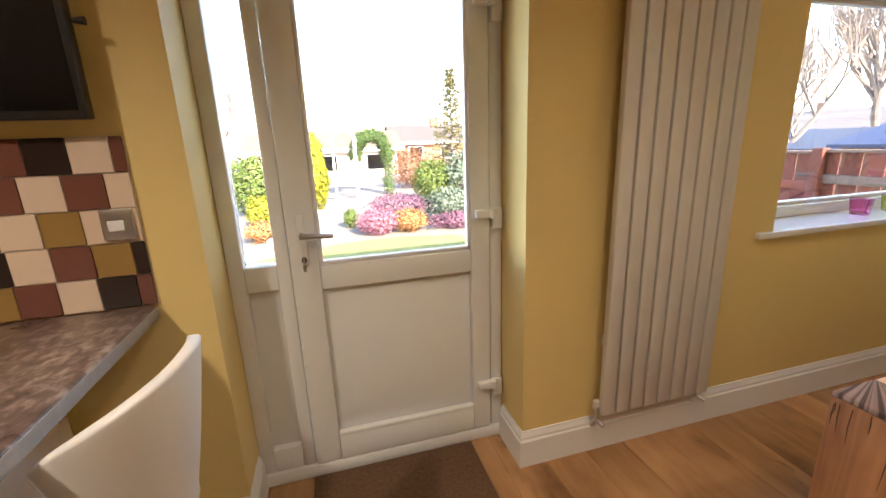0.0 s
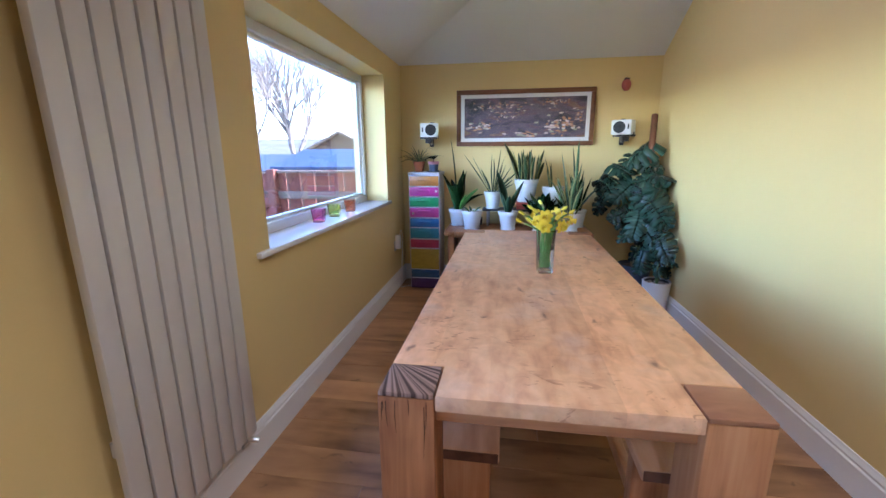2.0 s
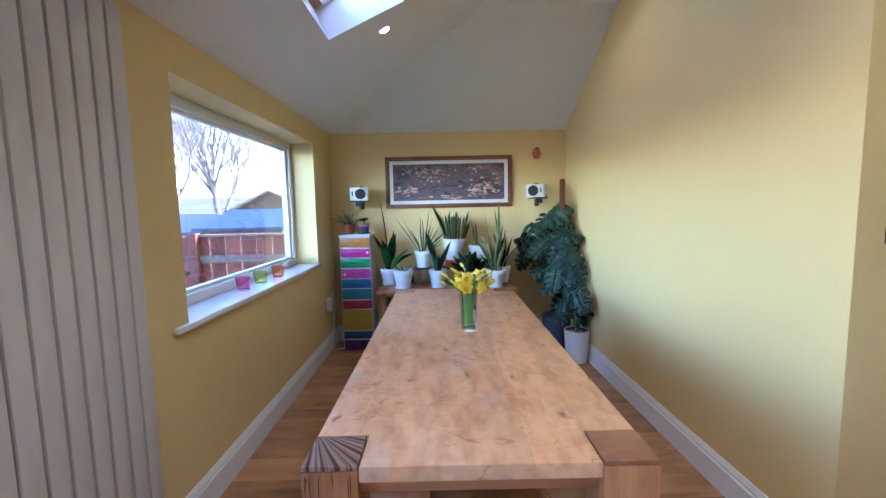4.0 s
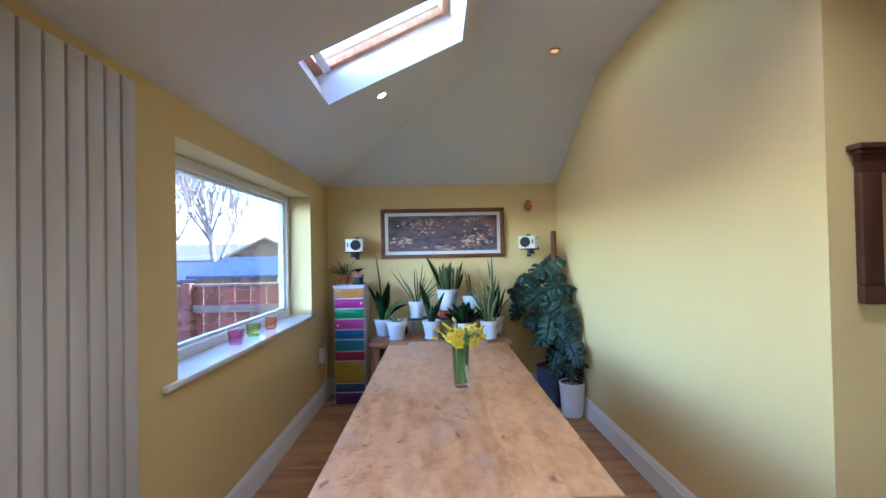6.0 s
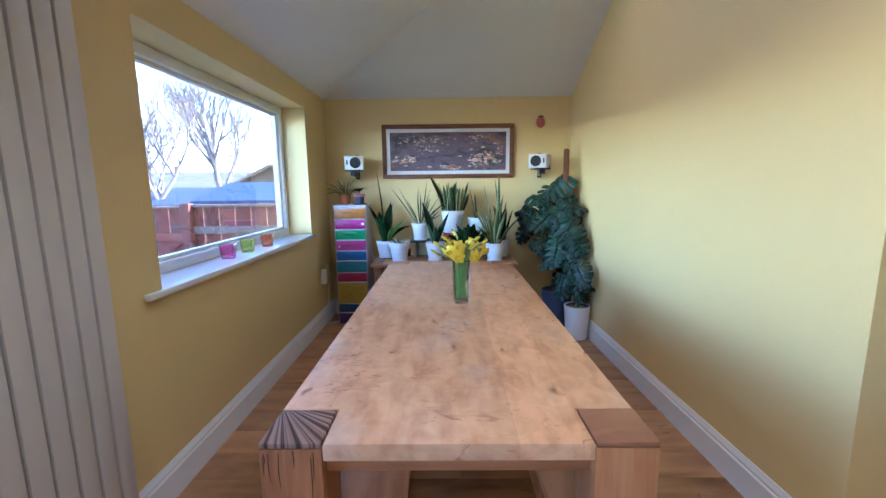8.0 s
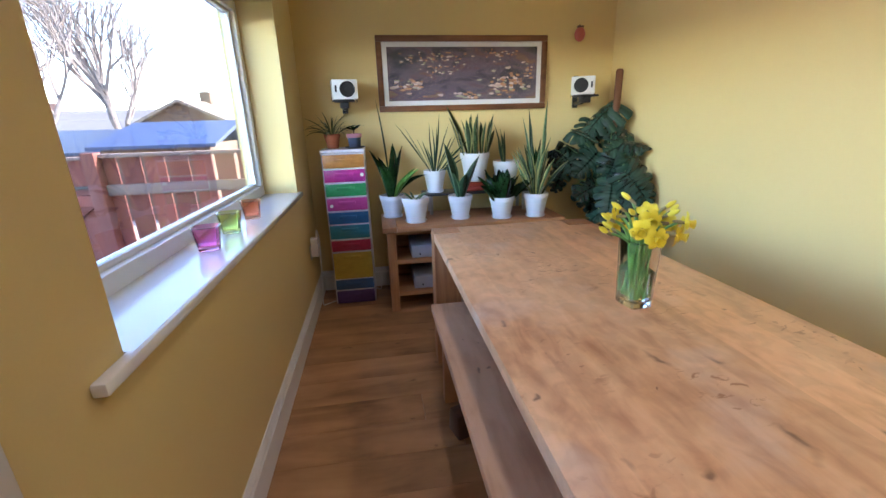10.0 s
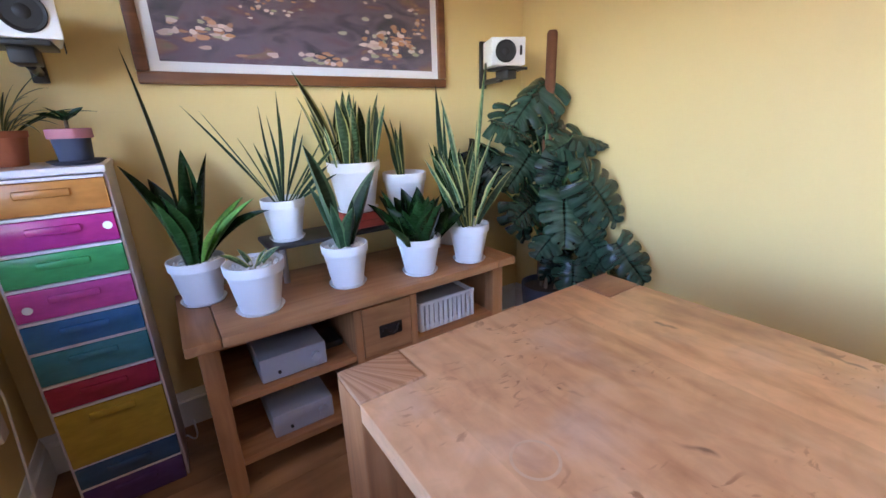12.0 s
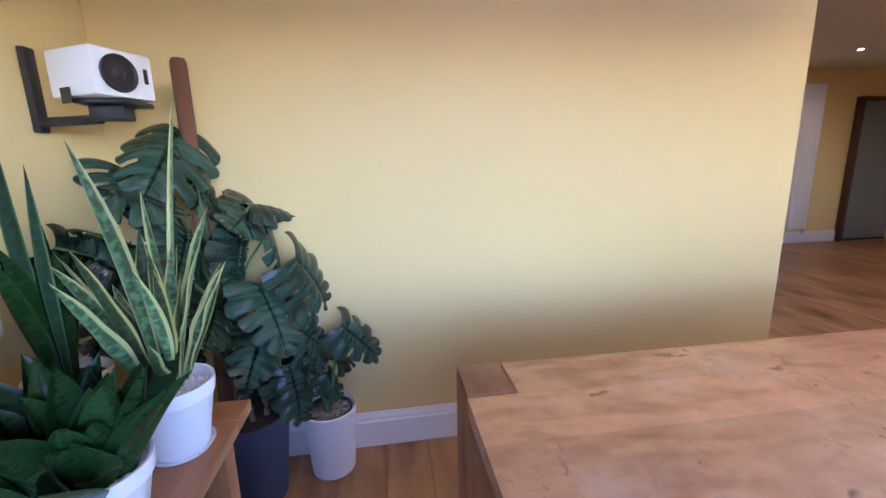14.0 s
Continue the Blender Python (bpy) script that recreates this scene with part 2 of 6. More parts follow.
def leafy(name, mid, edge, edge_from=0.8, band=0.3, rough=0.35, spread=0.2, gloss=0.24):
    """Leaf by its own u (across) and v (along): edge stripe, pale cross bands, midrib."""
    m = bpy.data.materials.new(name)
    m.use_nodes = True
    n, l = m.node_tree.nodes, m.node_tree.links
    b = n["Principled BSDF"]
    b.inputs["Roughness"].default_value, b.inputs["Specular IOR Level"].default_value = rough, gloss
    uv, sep = n.new("ShaderNodeUVMap"), n.new("ShaderNodeSeparateXYZ")
    l.new(uv.outputs[0], sep.inputs[0])
    c = n.new("ShaderNodeMath")
    c.operation, c.inputs[1].default_value = "SUBTRACT", 0.5
    l.new(sep.outputs[0], c.inputs[0])
    a = n.new("ShaderNodeMath")
    a.operation = "ABSOLUTE"
    l.new(c.outputs[0], a.inputs[0])
    d = n.new("ShaderNodeMath")
    d.operation, d.inputs[1].default_value = "MULTIPLY", 2.0
    l.new(a.outputs[0], d.inputs[0])
    noi = n.new("ShaderNodeTexNoise")
    mp = n.new("ShaderNodeMapping")
    mp.inputs["Scale"].default_value = (2.0, 26.0, 1.0)
    l.new(uv.outputs[0], mp.inputs[0])
    l.new(mp.outputs[0], noi.inputs["Vector"])
    noi.inputs["Scale"].default_value, noi.inputs["Detail"].default_value = 1.0, 3
    pale = [min(1, x * (1 + 2.2 * band) + 0.03 * band) for x in mid]
    body = ramp(n, l, noi.outputs[0], [(0.42, mid), (0.6, pale)])
    e = ramp(n, l, d.outputs[0], [(edge_from - 0.04, (0, 0, 0)), (edge_from + 0.04, (1, 1, 1))])
    mx = n.new("ShaderNodeMix")
    mx.data_type = "RGBA"
    mx.inputs[7].default_value = (*edge, 1)
    l.new(e, mx.inputs[0])
    l.new(body, mx.inputs[6])
    oi, hs, mr = n.new("ShaderNodeObjectInfo"), n.new("ShaderNodeHueSaturation"), n.new("ShaderNodeMapRange")
    mr.inputs[3].default_value, mr.inputs[4].default_value = 1 - spread, 1 + spread
    l.new(oi.outputs["Random"], mr.inputs[0])
    l.new(mr.outputs[0], hs.inputs["Value"])
    l.new(mx.outputs[2], hs.inputs["Color"])
    l.new(hs.outputs[0], b.inputs["Base Color"])
    bp = n.new("ShaderNodeBump")
    bp.inputs["Strength"].default_value, bp.inputs["Distance"].default_value = 0.25, 0.002
    l.new(noi.outputs[0], bp.inputs["Height"])
    l.new(bp.outputs[0], b.inputs["Normal"])
    return m


def islands(name, stops, rough=0.7, glow=0.0):
    """One colour a loose piece, picked from the stops."""
    m = bpy.data.materials.new(name)
    m.use_nodes = True
    n, l = m.node_tree.nodes, m.node_tree.links
    b = n["Principled BSDF"]
    b.inputs["Roughness"].default_value = rough
    g = n.new("ShaderNodeNewGeometry")
    l.new(ramp(n, l, g.outputs["Random Per Island"], stops), b.inputs["Base Color"])
    return m


def lit(name, colour, strength):
    m = bpy.data.materials.new(name)
    m.use_nodes = True
    b = m.node_tree.nodes["Principled BSDF"]
    b.inputs["Emission Color"].default_value = (*colour, 1)
    b.inputs["Emission Strength"].default_value = strength
    return m


YELLOW = mat("yellow_paint", (0.73, 0.56, 0.245), 0.55, vary=0.035, scale=1.4, fine=140, bump=0.06)
CEIL = mat("ceiling_paint", (0.74, 0.73, 0.72), 0.8, vary=0.03, scale=1.0, fine=120, bump=0.04)
GLOSSW = mat("white_gloss", (0.78, 0.78, 0.78), 0.3, vary=0.03, scale=3, fine=60, bump=0.03)
SILLW = mat("sill_gloss", (0.78, 0.78, 0.79), 0.14, vary=0.03, scale=3, fine=60, bump=0.01)
UPVC = mat("white_upvc", (0.76, 0.77, 0.78), 0.28, vary=0.02, scale=3, fine=60, bump=0.02)
RADW = mat("radiator_enamel", (0.62, 0.59, 0.56), 0.35, vary=0.03, scale=3, fine=50, bump=0.03)
OAK = timber("floor_oak", (0.48, 0.265, 0.125), (0.35, 0.18, 0.08), (0.15, 0.066, 0.026), grain=(3.6, 0.75, 3.6), knots=0.5, rough=0.36, spread=0.16, bump=0.05)
# table top and bench paler than legs: window light put into the colour
PINE = timber("table_pine", (0.72, 0.44, 0.25), (0.63, 0.35, 0.185), (0.40, 0.185, 0.085), grain=(2.2, 7.0, 7.0), knots=0.85, rough=0.36, worn=0.55, bump=0.08)
BENCHP = timber("bench_pine", (0.74, 0.47, 0.29), (0.66, 0.38, 0.215), (0.45, 0.22, 0.11), grain=(1.2, 6.0, 6.0), knots=0.9, rough=0.45, bump=0.1)
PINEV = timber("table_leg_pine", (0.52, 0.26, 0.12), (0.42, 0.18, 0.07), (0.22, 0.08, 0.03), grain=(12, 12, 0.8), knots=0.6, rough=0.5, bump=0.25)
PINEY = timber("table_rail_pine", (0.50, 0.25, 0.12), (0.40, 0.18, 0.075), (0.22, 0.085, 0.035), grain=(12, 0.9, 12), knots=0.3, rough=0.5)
ENDP = end_grain("post_end_grain", (0.30, 0.19, 0.15), (0.05, 0.022, 0.014))
CRACK = mat("dark_crack", (0.035, 0.015, 0.009), 0.9, vary=0.2, scale=40)
ENDB = timber("post_end_brown", (0.34, 0.16, 0.085), (0.28, 0.125, 0.062), (0.19, 0.08, 0.04), grain=(9, 3, 9), rough=0.45, bump=0.1)
ENDF = end_grain("post_end_pale", (0.50, 0.285, 0.165), (0.37, 0.19, 0.10))
ENDBENCH = timber("bench_end_grain", (0.16, 0.07, 0.04), (0.11, 0.045, 0.025), (0.05, 0.02, 0.012), grain=(9, 9, 9), rough=0.7)
HONEY = timber("unit_oak", (0.46, 0.23, 0.10), (0.37, 0.17, 0.07), (0.24, 0.10, 0.04), grain=(12, 1, 12), rough=0.4, bump=0.08)
HONEYV = timber("unit_oak_upright", (0.46, 0.23, 0.10), (0.37, 0.17, 0.07), (0.24, 0.10, 0.04), grain=(12, 12, 1), rough=0.4, bump=0.08)
FRAMEW = timber("picture_frame_wood", (0.22, 0.09, 0.035), (0.16, 0.06, 0.022), (0.09, 0.03, 0.012), grain=(10, 1, 10), rough=0.4)
DARKW = timber("dark_wood", (0.09, 0.035, 0.02), (0.06, 0.022, 0.013), (0.03, 0.012, 0.008), grain=(10, 10, 1), rough=0.35)
POT = mat("white_pot", (0.72, 0.72, 0.74), 0.38, vary=0.03, scale=8, fine=60, bump=0.04)
POTW = mat("pale_plastic_pot", (0.74, 0.74, 0.76), 0.42, vary=0.02, scale=6, fine=60, bump=0.02)
SLATE = mat("slate_blue_pot", (0.035, 0.045, 0.07), 0.5, vary=0.15, scale=9, fine=90, bump=0.1)
TERRA = mat("terracotta", (0.34, 0.10, 0.045), 0.8, vary=0.15, scale=14, fine=90, bump=0.2)
SOIL = mat("soil", (0.05, 0.032, 0.022), 0.95, vary=0.5, scale=60, fine=200, bump=0.8)
PEBBLE = islands("white_pebbles", [(0, (0.5, 0.5, 0.5)), (1, (0.78, 0.77, 0.75))], 0.6)
GRAVELB = islands("brown_pebbles", [(0, (0.16, 0.10, 0.07)), (0.6, (0.32, 0.25, 0.2)), (1, (0.6, 0.52, 0.45))], 0.7)
BLACK = mat("black_plastic", (0.012, 0.012, 0.013), 0.4, vary=0.2, scale=10, fine=90, bump=0.06)
SCREEN = mat("screen_black", (0.006, 0.006, 0.007), 0.12, vary=0.1, scale=4, fine=40, bump=0)
CHROME = mat("brushed_steel", (0.55, 0.55, 0.56), 0.28, metal=1.0, vary=0.08, scale=20, fine=120, bump=0.03)
BRONZE = mat("dark_bronze", (0.06, 0.05, 0.045), 0.4, metal=0.9, vary=0.2, scale=30, fine=120, bump=0.1)
SPKW = mat("speaker_white", (0.78, 0.78, 0.77), 0.4, vary=0.02, scale=6, fine=60, bump=0.02)
SILVER = mat("silver_case", (0.42, 0.44, 0.48), 0.38, metal=0.35, vary=0.05, scale=5, fine=90, bump=0.03)
# dark tints lower the brightness of the outdoor view; the panes are clear
GLASS = glass("dimming_window_glass", (0.17, 0.178, 0.19))
DOORGLASS = glass("dimming_door_glass", (0.115, 0.118, 0.125))
MIRROR = mat("mirror", (0.85, 0.86, 0.86), 0.02, metal=1.0, vary=0.01, bump=0)
SNAKE = leafy("snake_leaf", (0.011, 0.024, 0.007), (0.30, 0.28, 0.10), 0.78, 0.35)
SNAKE_PALE = leafy("banded_leaf", (0.026, 0.058, 0.024), (0.32, 0.32, 0.14), 0.72, 0.8)
DARKLEAF = leafy("deep_green_leaf", (0.004, 0.015, 0.0035), (0.008, 0.024, 0.007), 0.88, 0.15, 0.2, 0.4, 0.18)
RIMLEAF = leafy("rimmed_leaf", (0.006, 0.020, 0.008), (0.06, 0.10, 0.05), 0.8, 0.2, 0.33)
BRIGHTLEAF = leafy("fresh_green_leaf", (0.07, 0.19, 0.03), (0.12, 0.26, 0.06), 0.8, 0.3, 0.35)
MONSTERA = leafy("split_leaf", (0.0055, 0.0190, 0.0105), (0.0065, 0.023, 0.012), 0.95, 0.4, 0.27, 0.6, 0.42)
STEM = mat("plant_stem", (0.06, 0.12, 0.035), 0.5, vary=0.2, scale=20, fine=90)
STALK = mat("brown_stalk", (0.12, 0.075, 0.04), 0.8, vary=0.3, scale=30, fine=120, bump=0.4)
COIR = mat("coir_pole", (0.15, 0.06, 0.028), 0.95, vary=0.35, scale=50, fine=220, bump=0.9)
MATT = mat("coir_mat", (0.12, 0.062, 0.032), 0.95, vary=0.85, scale=60, fine=150, bump=1.0)
TILES = dict(cream=mat("cream_tile", (0.66, 0.52, 0.42), 0.22, vary=0.05, scale=12, fine=60, bump=0.02),
             plum=mat("plum_tile", (0.17, 0.065, 0.05), 0.22, vary=0.12, scale=12, fine=60, bump=0.02),
             black=mat("black_tile", (0.028, 0.017, 0.015), 0.2, vary=0.2, scale=12, fine=60, bump=0.02),
             olive=mat("olive_tile", (0.30, 0.18, 0.06), 0.22, vary=0.08, scale=12, fine=60, bump=0.02))
GROUT = mat("grout", (0.6, 0.55, 0.48), 0.9, vary=0.08, scale=30, fine=120)
MARBLE = timber("marbled_worktop", (0.46, 0.37, 0.33), (0.15, 0.10, 0.085), (0.02, 0.012, 0.011), grain=(13, 9, 13), rough=0.3, bump=0.02)


# ---- mesh helpers ----
def matrix_of(ob):
    m = ob.matrix_basis.copy()
    while ob.parent:
        ob = ob.parent
        m = ob.matrix_basis @ m
    return m


def thing(name, label, category, at=(0, 0, 0), turn=0, group="", kind=""):
    e = new(name)
    e.empty_display_size = 0.1
    e.matrix_basis = pose(*at, 0, 0, turn)
    return tagged(e, label, category, group, kind)


def mesh_of(name, bm, material, smooth=None):
    me = bpy.data.meshes.new(name)
    bmesh.ops.recalc_face_normals(bm, faces=bm.faces[:]) if smooth != "open" else None
    bm.to_mesh(me)
    bm.free()
    if smooth:
        me.shade_smooth()
        if smooth != "open":
            me.set_sharp_from_angle(angle=radians(38))
    for m in material if isinstance(material, (list, tuple)) else [material]:
        me.materials.append(m)
    return me


def part(name, bm, material, parent, label="", smooth=True, world_space=False):
    """Links a bmesh as one mesh object under a thing or a part."""
    if world_space:
        bm.transform(matrix_of(parent).inverted())
    ob = new(name, mesh_of(name, bm, material, smooth))
    ob.parent = parent
    return tagged(ob, label)


def wpart(name, bm, material, parent, label="", smooth=True):
    return part(name, bm, material, parent, label, smooth, True)


def single(name, bm, material, label, category, kind="", group="", smooth=True):
    ob = new(name, mesh_of(name, bm, material, smooth))
    return tagged(ob, label, category, group, kind)


def box(x0, x1, y0, y1, z0, z1, bevel=0.0, bm=None, seg=2):
    """A box, edges rounded by bevel; added to bm when given."""
    own = bmesh.new()
    bmesh.ops.create_cube(own, size=1)
    for v in own.verts:
        v.co = ((x0 + x1) / 2 + v.co.x * (x1 - x0), (y0 + y1) / 2 + v.co.y * (y1 - y0), (z0 + z1) / 2 + v.co.z * (z1 - z0))
    if bevel:
        bmesh.ops.bevel(own, geom=own.edges[:], offset=bevel, segments=seg, affect="EDGES", profile=0.5)
    return join(bm, own)


def join(bm, own):
    if bm is None:
        return own
    me = bpy.data.meshes.new("t")
    own.to_mesh(me)
    own.free()
    bm.from_mesh(me)
    bpy.data.meshes.remove(me)
    return bm


def lathe(profile, at=(0, 0, 0), seg=32, bm=None, closed=True):
    """A turned shape from (radius, height) pairs round the vertical through 'at'."""
    own = bmesh.new()
    rings = []
    for r, z in profile:
        if r < 1e-5:
            rings.append([own.verts.new((at[0], at[1], at[2] + z))])
        else:
            rings.append([own.verts.new((at[0] + r * math.cos(2 * math.pi * i / seg), at[1] + r * math.sin(2 * math.pi * i / seg), at[2] + z)) for i in range(seg)])
    for a, b in zip(rings, rings[1:]):
        for i in range(seg):
            j = (i + 1) % seg
            if len(a) == 1 and len(b) == 1:
                continue
            if len(a) == 1:
                own.faces.new((a[0], b[i], b[j]))
            elif len(b) == 1:
                own.faces.new((a[i], a[j], b[0]))
            else:
                own.faces.new((a[i], a[j], b[j], b[i]))
    return join(bm, own)


def tube(points, radii, seg=8, bm=None):
    """A tapered tube along points."""
    own = bmesh.new()
    pts = [Vector(p) for p in points]
    if not isinstance(radii, (list, tuple)):
        radii = [radii] * len(pts)
    rings = []
    for i, p in enumerate(pts):
        d = (pts[min(i + 1, len(pts) - 1)] - pts[max(i - 1, 0)]).normalized()
        side = d.cross(Vector((0, 0, 1)) if abs(d.z) < 0.95 else Vector((1, 0, 0))).normalized()
        up = side.cross(d)
        rings.append([own.verts.new(p + radii[i] * (side * math.cos(2 * math.pi * k / seg) + up * math.sin(2 * math.pi * k / seg))) for k in range(seg)])
    for a, b in zip(rings, rings[1:]):
        for k in range(seg):
            own.faces.new((a[k], a[(k + 1) % seg], b[(k + 1) % seg], b[k]))
    own.faces.new(rings[0][::-1])
    own.faces.new(rings[-1])
    return join(bm, own)


def bend(p0, p1, p2, n=9):
    """Points on a smooth bow from p0 by p1 to p2."""
    a, b, c = Vector(p0), Vector(p1), Vector(p2)
    return [(1 - t) ** 2 * a + 2 * t * (1 - t) * b + t * t * c for t in [i / n for i in range(n + 1)]]


def polys(faces, bm=None):
    own = bmesh.new()
    for f in faces:
        own.faces.new([own.verts.new(p) for p in f])
    bmesh.ops.remove_doubles(own, verts=own.verts[:], dist=0.0005)
    return join(bm, own)


# ---- large structure ----
def wall_with_holes(name, label, x0, x1, y0, y1, z0, z1, holes, material=None):
    """A wall that runs along x, of thickness y0..y1; holes are (x0, x1, z0, z1)."""
    xs = sorted({x0, x1, *[h[0] for h in holes], *[h[1] for h in holes]})
    bm = bmesh.new()
    for a, b in zip(xs, xs[1:]):
        cut = sorted((h[2], h[3]) for h in holes if h[0] <= a + 1e-6 and h[1] >= b - 1e-6)
        z = z0
        for lo, hi in cut + [(z1, z1)]:
            if lo > z + 1e-6:
                box(a, b, y0, y1, z, lo, bm=bm)
            z = hi
    bmesh.ops.remove_doubles(bm, verts=bm.verts[:], dist=0.0005)
    inner = [f for f in bm.faces if sum(1 for g in bm.faces if g is not f and (g.calc_center_median() - f.calc_center_median()).length < 1e-4)]
    bmesh.ops.delete(bm, geom=inner, context="FACES")
    return single(name, bm, material or YELLOW, label, "wall", "structure", smooth=False)


WIN = (2.15, 4.085, 0.885, 1.99)
DOOR = (-0.13, 0.925, -0.12, 2.06)
wall_north = wall_with_holes("wall_north", "yellow painted plaster wall with window and door openings", XW, XE + 0.3, YN, YN + 0.3, -0.4, 2.6, [WIN, DOOR])
single("wall_east", box(XE, XE + 0.3, YR - 0.3, YN, -0.4, 2.6), YELLOW, "yellow painted plaster end wall", "wall", "structure", smooth=False)
def skew_wall():
    """The long wall, whose face runs a little out of square."""
    foot = [(XO, YR - 0.12), (XE, YR - 0.12), (XE, YE), (XO, YO)]
    return polys([[(x, y, z) for x, y in foot] for z in (-0.1, 3.0)] + [[(*a, -0.1), (*b, -0.1), (*b, 3.0), (*a, 3.0)] for a, b in zip(foot, foot[1:] + foot[:1])])


single("wall_south", skew_wall(), YELLOW, "long plain yellow painted plaster wall", "wall", "structure", smooth=False)
single("wall_beam", box(XV, XO, YR - 0.12, YO, LOW, 3.0), YELLOW, "yellow painted bulkhead over the wide opening", "wall", "structure", smooth=False)
single("wall_next_side", box(XO, XO + 0.12, YS, YR - 0.12, -0.1, 2.6), YELLOW, "yellow painted wall of the next room", "wall", "structure", smooth=False)
single("wall_next_far", box(XW, XO + 0.12, YS - 0.2, YS, -0.1, 2.6), YELLOW, "yellow painted far wall of the next room", "wall", "structure", smooth=False)
single("wall_west", box(XW - 0.2, XW, YS, YN, -0.1, 2.6), YELLOW, "plain yellow closing wall behind the kitchen", "wall", "structure", smooth=False)
single("wall_gable", box(XV - 0.1, XV, YR, YN, LOW, 3.0), YELLOW, "plain closing wall at the end of the vault", "wall", "structure", smooth=False)


def slope_z(y):
    return EAVE + (YN - y) * (RIDGE - EAVE) / (YN - 0.18)


SKY = (2.33, 2.9, 0.305, 1.155)


def build_ceiling():
    a, b, c, d = SKY
    P = lambda x, y: (x, y, slope_z(y))
    yt = 0.18
    f = [[P(XV, YN), P(a, YN), P(a, d), P(XV, d)], [P(a, YN), P(b, YN), P(b, d), P(a, d)],
         [P(XV, d), P(a, d), P(a, c), P(XV, c)],
         [P(XV, c), P(a, c), P(a, yt), P(XV, yt)], [P(a, c), P(b, c), P(b, yt), P(a, yt)],
         [P(b, YN), P(XE, YN), (3.5, yt, RIDGE), P(b, yt), P(b, c), P(b, d)],
         [(XV, yt, RIDGE), (a, yt, RIDGE), (b, yt, RIDGE), (3.5, yt, RIDGE), (3.5, YR, RIDGE), (XV, YR, RIDGE)],
         [(XE, YN, EAVE), (XE, YR, EAVE), (3.5, YR, RIDGE), (3.5, yt, RIDGE)]]
    # shaft of the roof window
    n = Vector((0, RIDGE - EAVE, YN - yt)).normalized() * 0.24
    q = [Vector(P(a, d)), Vector(P(b, d)), Vector(P(b, c)), Vector(P(a, c))]
    for i in range(4):
        j = (i + 1) % 4
        f.append([q[i], q[j], q[j] + n, q[i] + n])
    single("ceiling", polys(f), CEIL, "white painted vaulted ceiling with a hipped end", "ceiling", "structure", smooth=False)
    single("ceiling_next", box(XW, XO, YS, YR - 0.12, LOW, LOW + 0.1), CEIL, "flat white ceiling of the next room", "ceiling", "structure", smooth=False)
    single("ceiling_kitchen", box(XW, XV - 0.1, YR - 0.12, YN, LOW, LOW + 0.1), CEIL, "flat white kitchen ceiling", "ceiling", "structure", smooth=False)
    # roof window: timber frame, sash and pane
    w = thing("skylight", "pine-framed roof window set deep in the white ceiling slope", "roof window", (a, d, slope_z(d)), kind="structure")
    ang = math.atan2(RIDGE - EAVE, YN - yt)
    M = Matrix.Translation(Vector(P((a + b) / 2, (c + d) / 2)) + n * 0.97) @ Matrix.Rotation(-ang, 4, "X")
    hw, hl = (b - a) / 2, (d - c) / 2 / math.cos(ang)
    skypine = timber("skylight_pine", (0.55, 0.3, 0.15), (0.45, 0.22, 0.1), (0.3, 0.13, 0.055), grain=(1, 10, 10), rough=0.4)
    for x0, x1, y0, y1 in ((-hw, hw, -hl, -hl + 0.05), (-hw, hw, hl - 0.05, hl), (-hw, -hw + 0.05, -hl + 0.05, hl - 0.05), (hw - 0.05, hw, -hl + 0.05, hl - 0.05)):
        bm = box(x0, x1, y0, y1, -0.045, 0.02, 0.006)
        bm.transform(M)
        wpart("frame", bm, skypine, w)
    bm = box(-hw + 0.05, hw - 0.05, hl - 0.11, hl - 0.06, -0.075, -0.03, 0.008)
    bm.transform(M)
    wpart("control_bar", bm, GLOSSW, w, "white painted control bar")
    bm = polys([[(-hw + 0.04, -hl + 0.04, 0), (hw - 0.04, -hl + 0.04, 0), (hw - 0.04, hl - 0.04, 0), (-hw + 0.04, hl - 0.04, 0)]])
    bm.transform(M)
    p = wpart("pane", bm, GLASS, w, smooth=False)
    p.visible_shadow = False


build_ceiling()


def skirting(name, pts, label="moulded white gloss skirting board"):
    """Runs along pts (x, y), with the room on the left of the way; height 0.165."""
    prof = [(0, 0), (0.018, 0), (0.018, 0.122), (0.013, 0.130), (0.013, 0.140), (0.006, 0.157), (0.004, 0.165), (0, 0.165)]
    bm = bmesh.new()
    rows = []
    for i, p in enumerate(pts):
        p = Vector((*p, 0))
        dirs = []
        if i > 0:
            dirs.append((p - Vector((*pts[i - 1], 0))).normalized())
        if i < len(pts) - 1:
            dirs.append((Vector((*pts[i + 1], 0)) - p).normalized())
        nrm = [Vector((-d.y, d.x, 0)) for d in dirs]
        off = sum(nrm, Vector())
        off = off / off.dot(nrm[0])
        rows.append([bm.verts.new(p + off * o + Vector((0, 0, z))) for o, z in prof])
    for a, b in zip(rows, rows[1:]):
        for k in range(len(prof) - 1):
            bm.faces.new((a[k], b[k], b[k + 1], a[k + 1]))
    bm.faces.new(rows[0])
    bm.faces.new(rows[-1][::-1])
    return single(name, bm, GLOSSW, label, "skirting board", "structure", smooth=False)


skirting("baseboard", [(XE, YE + 0.02), (XE, YN), (0.925, YN), (0.925, 1.845)])
skirting("baseboard", [(-0.13, 1.845), (-0.13, YN), (-0.4, YN)])
skirting("baseboard", [(XO, YS), (XO, YO), (XE, YE)])
skirting("baseboard", [(XW, YS), (XO - 0.02, YS)])

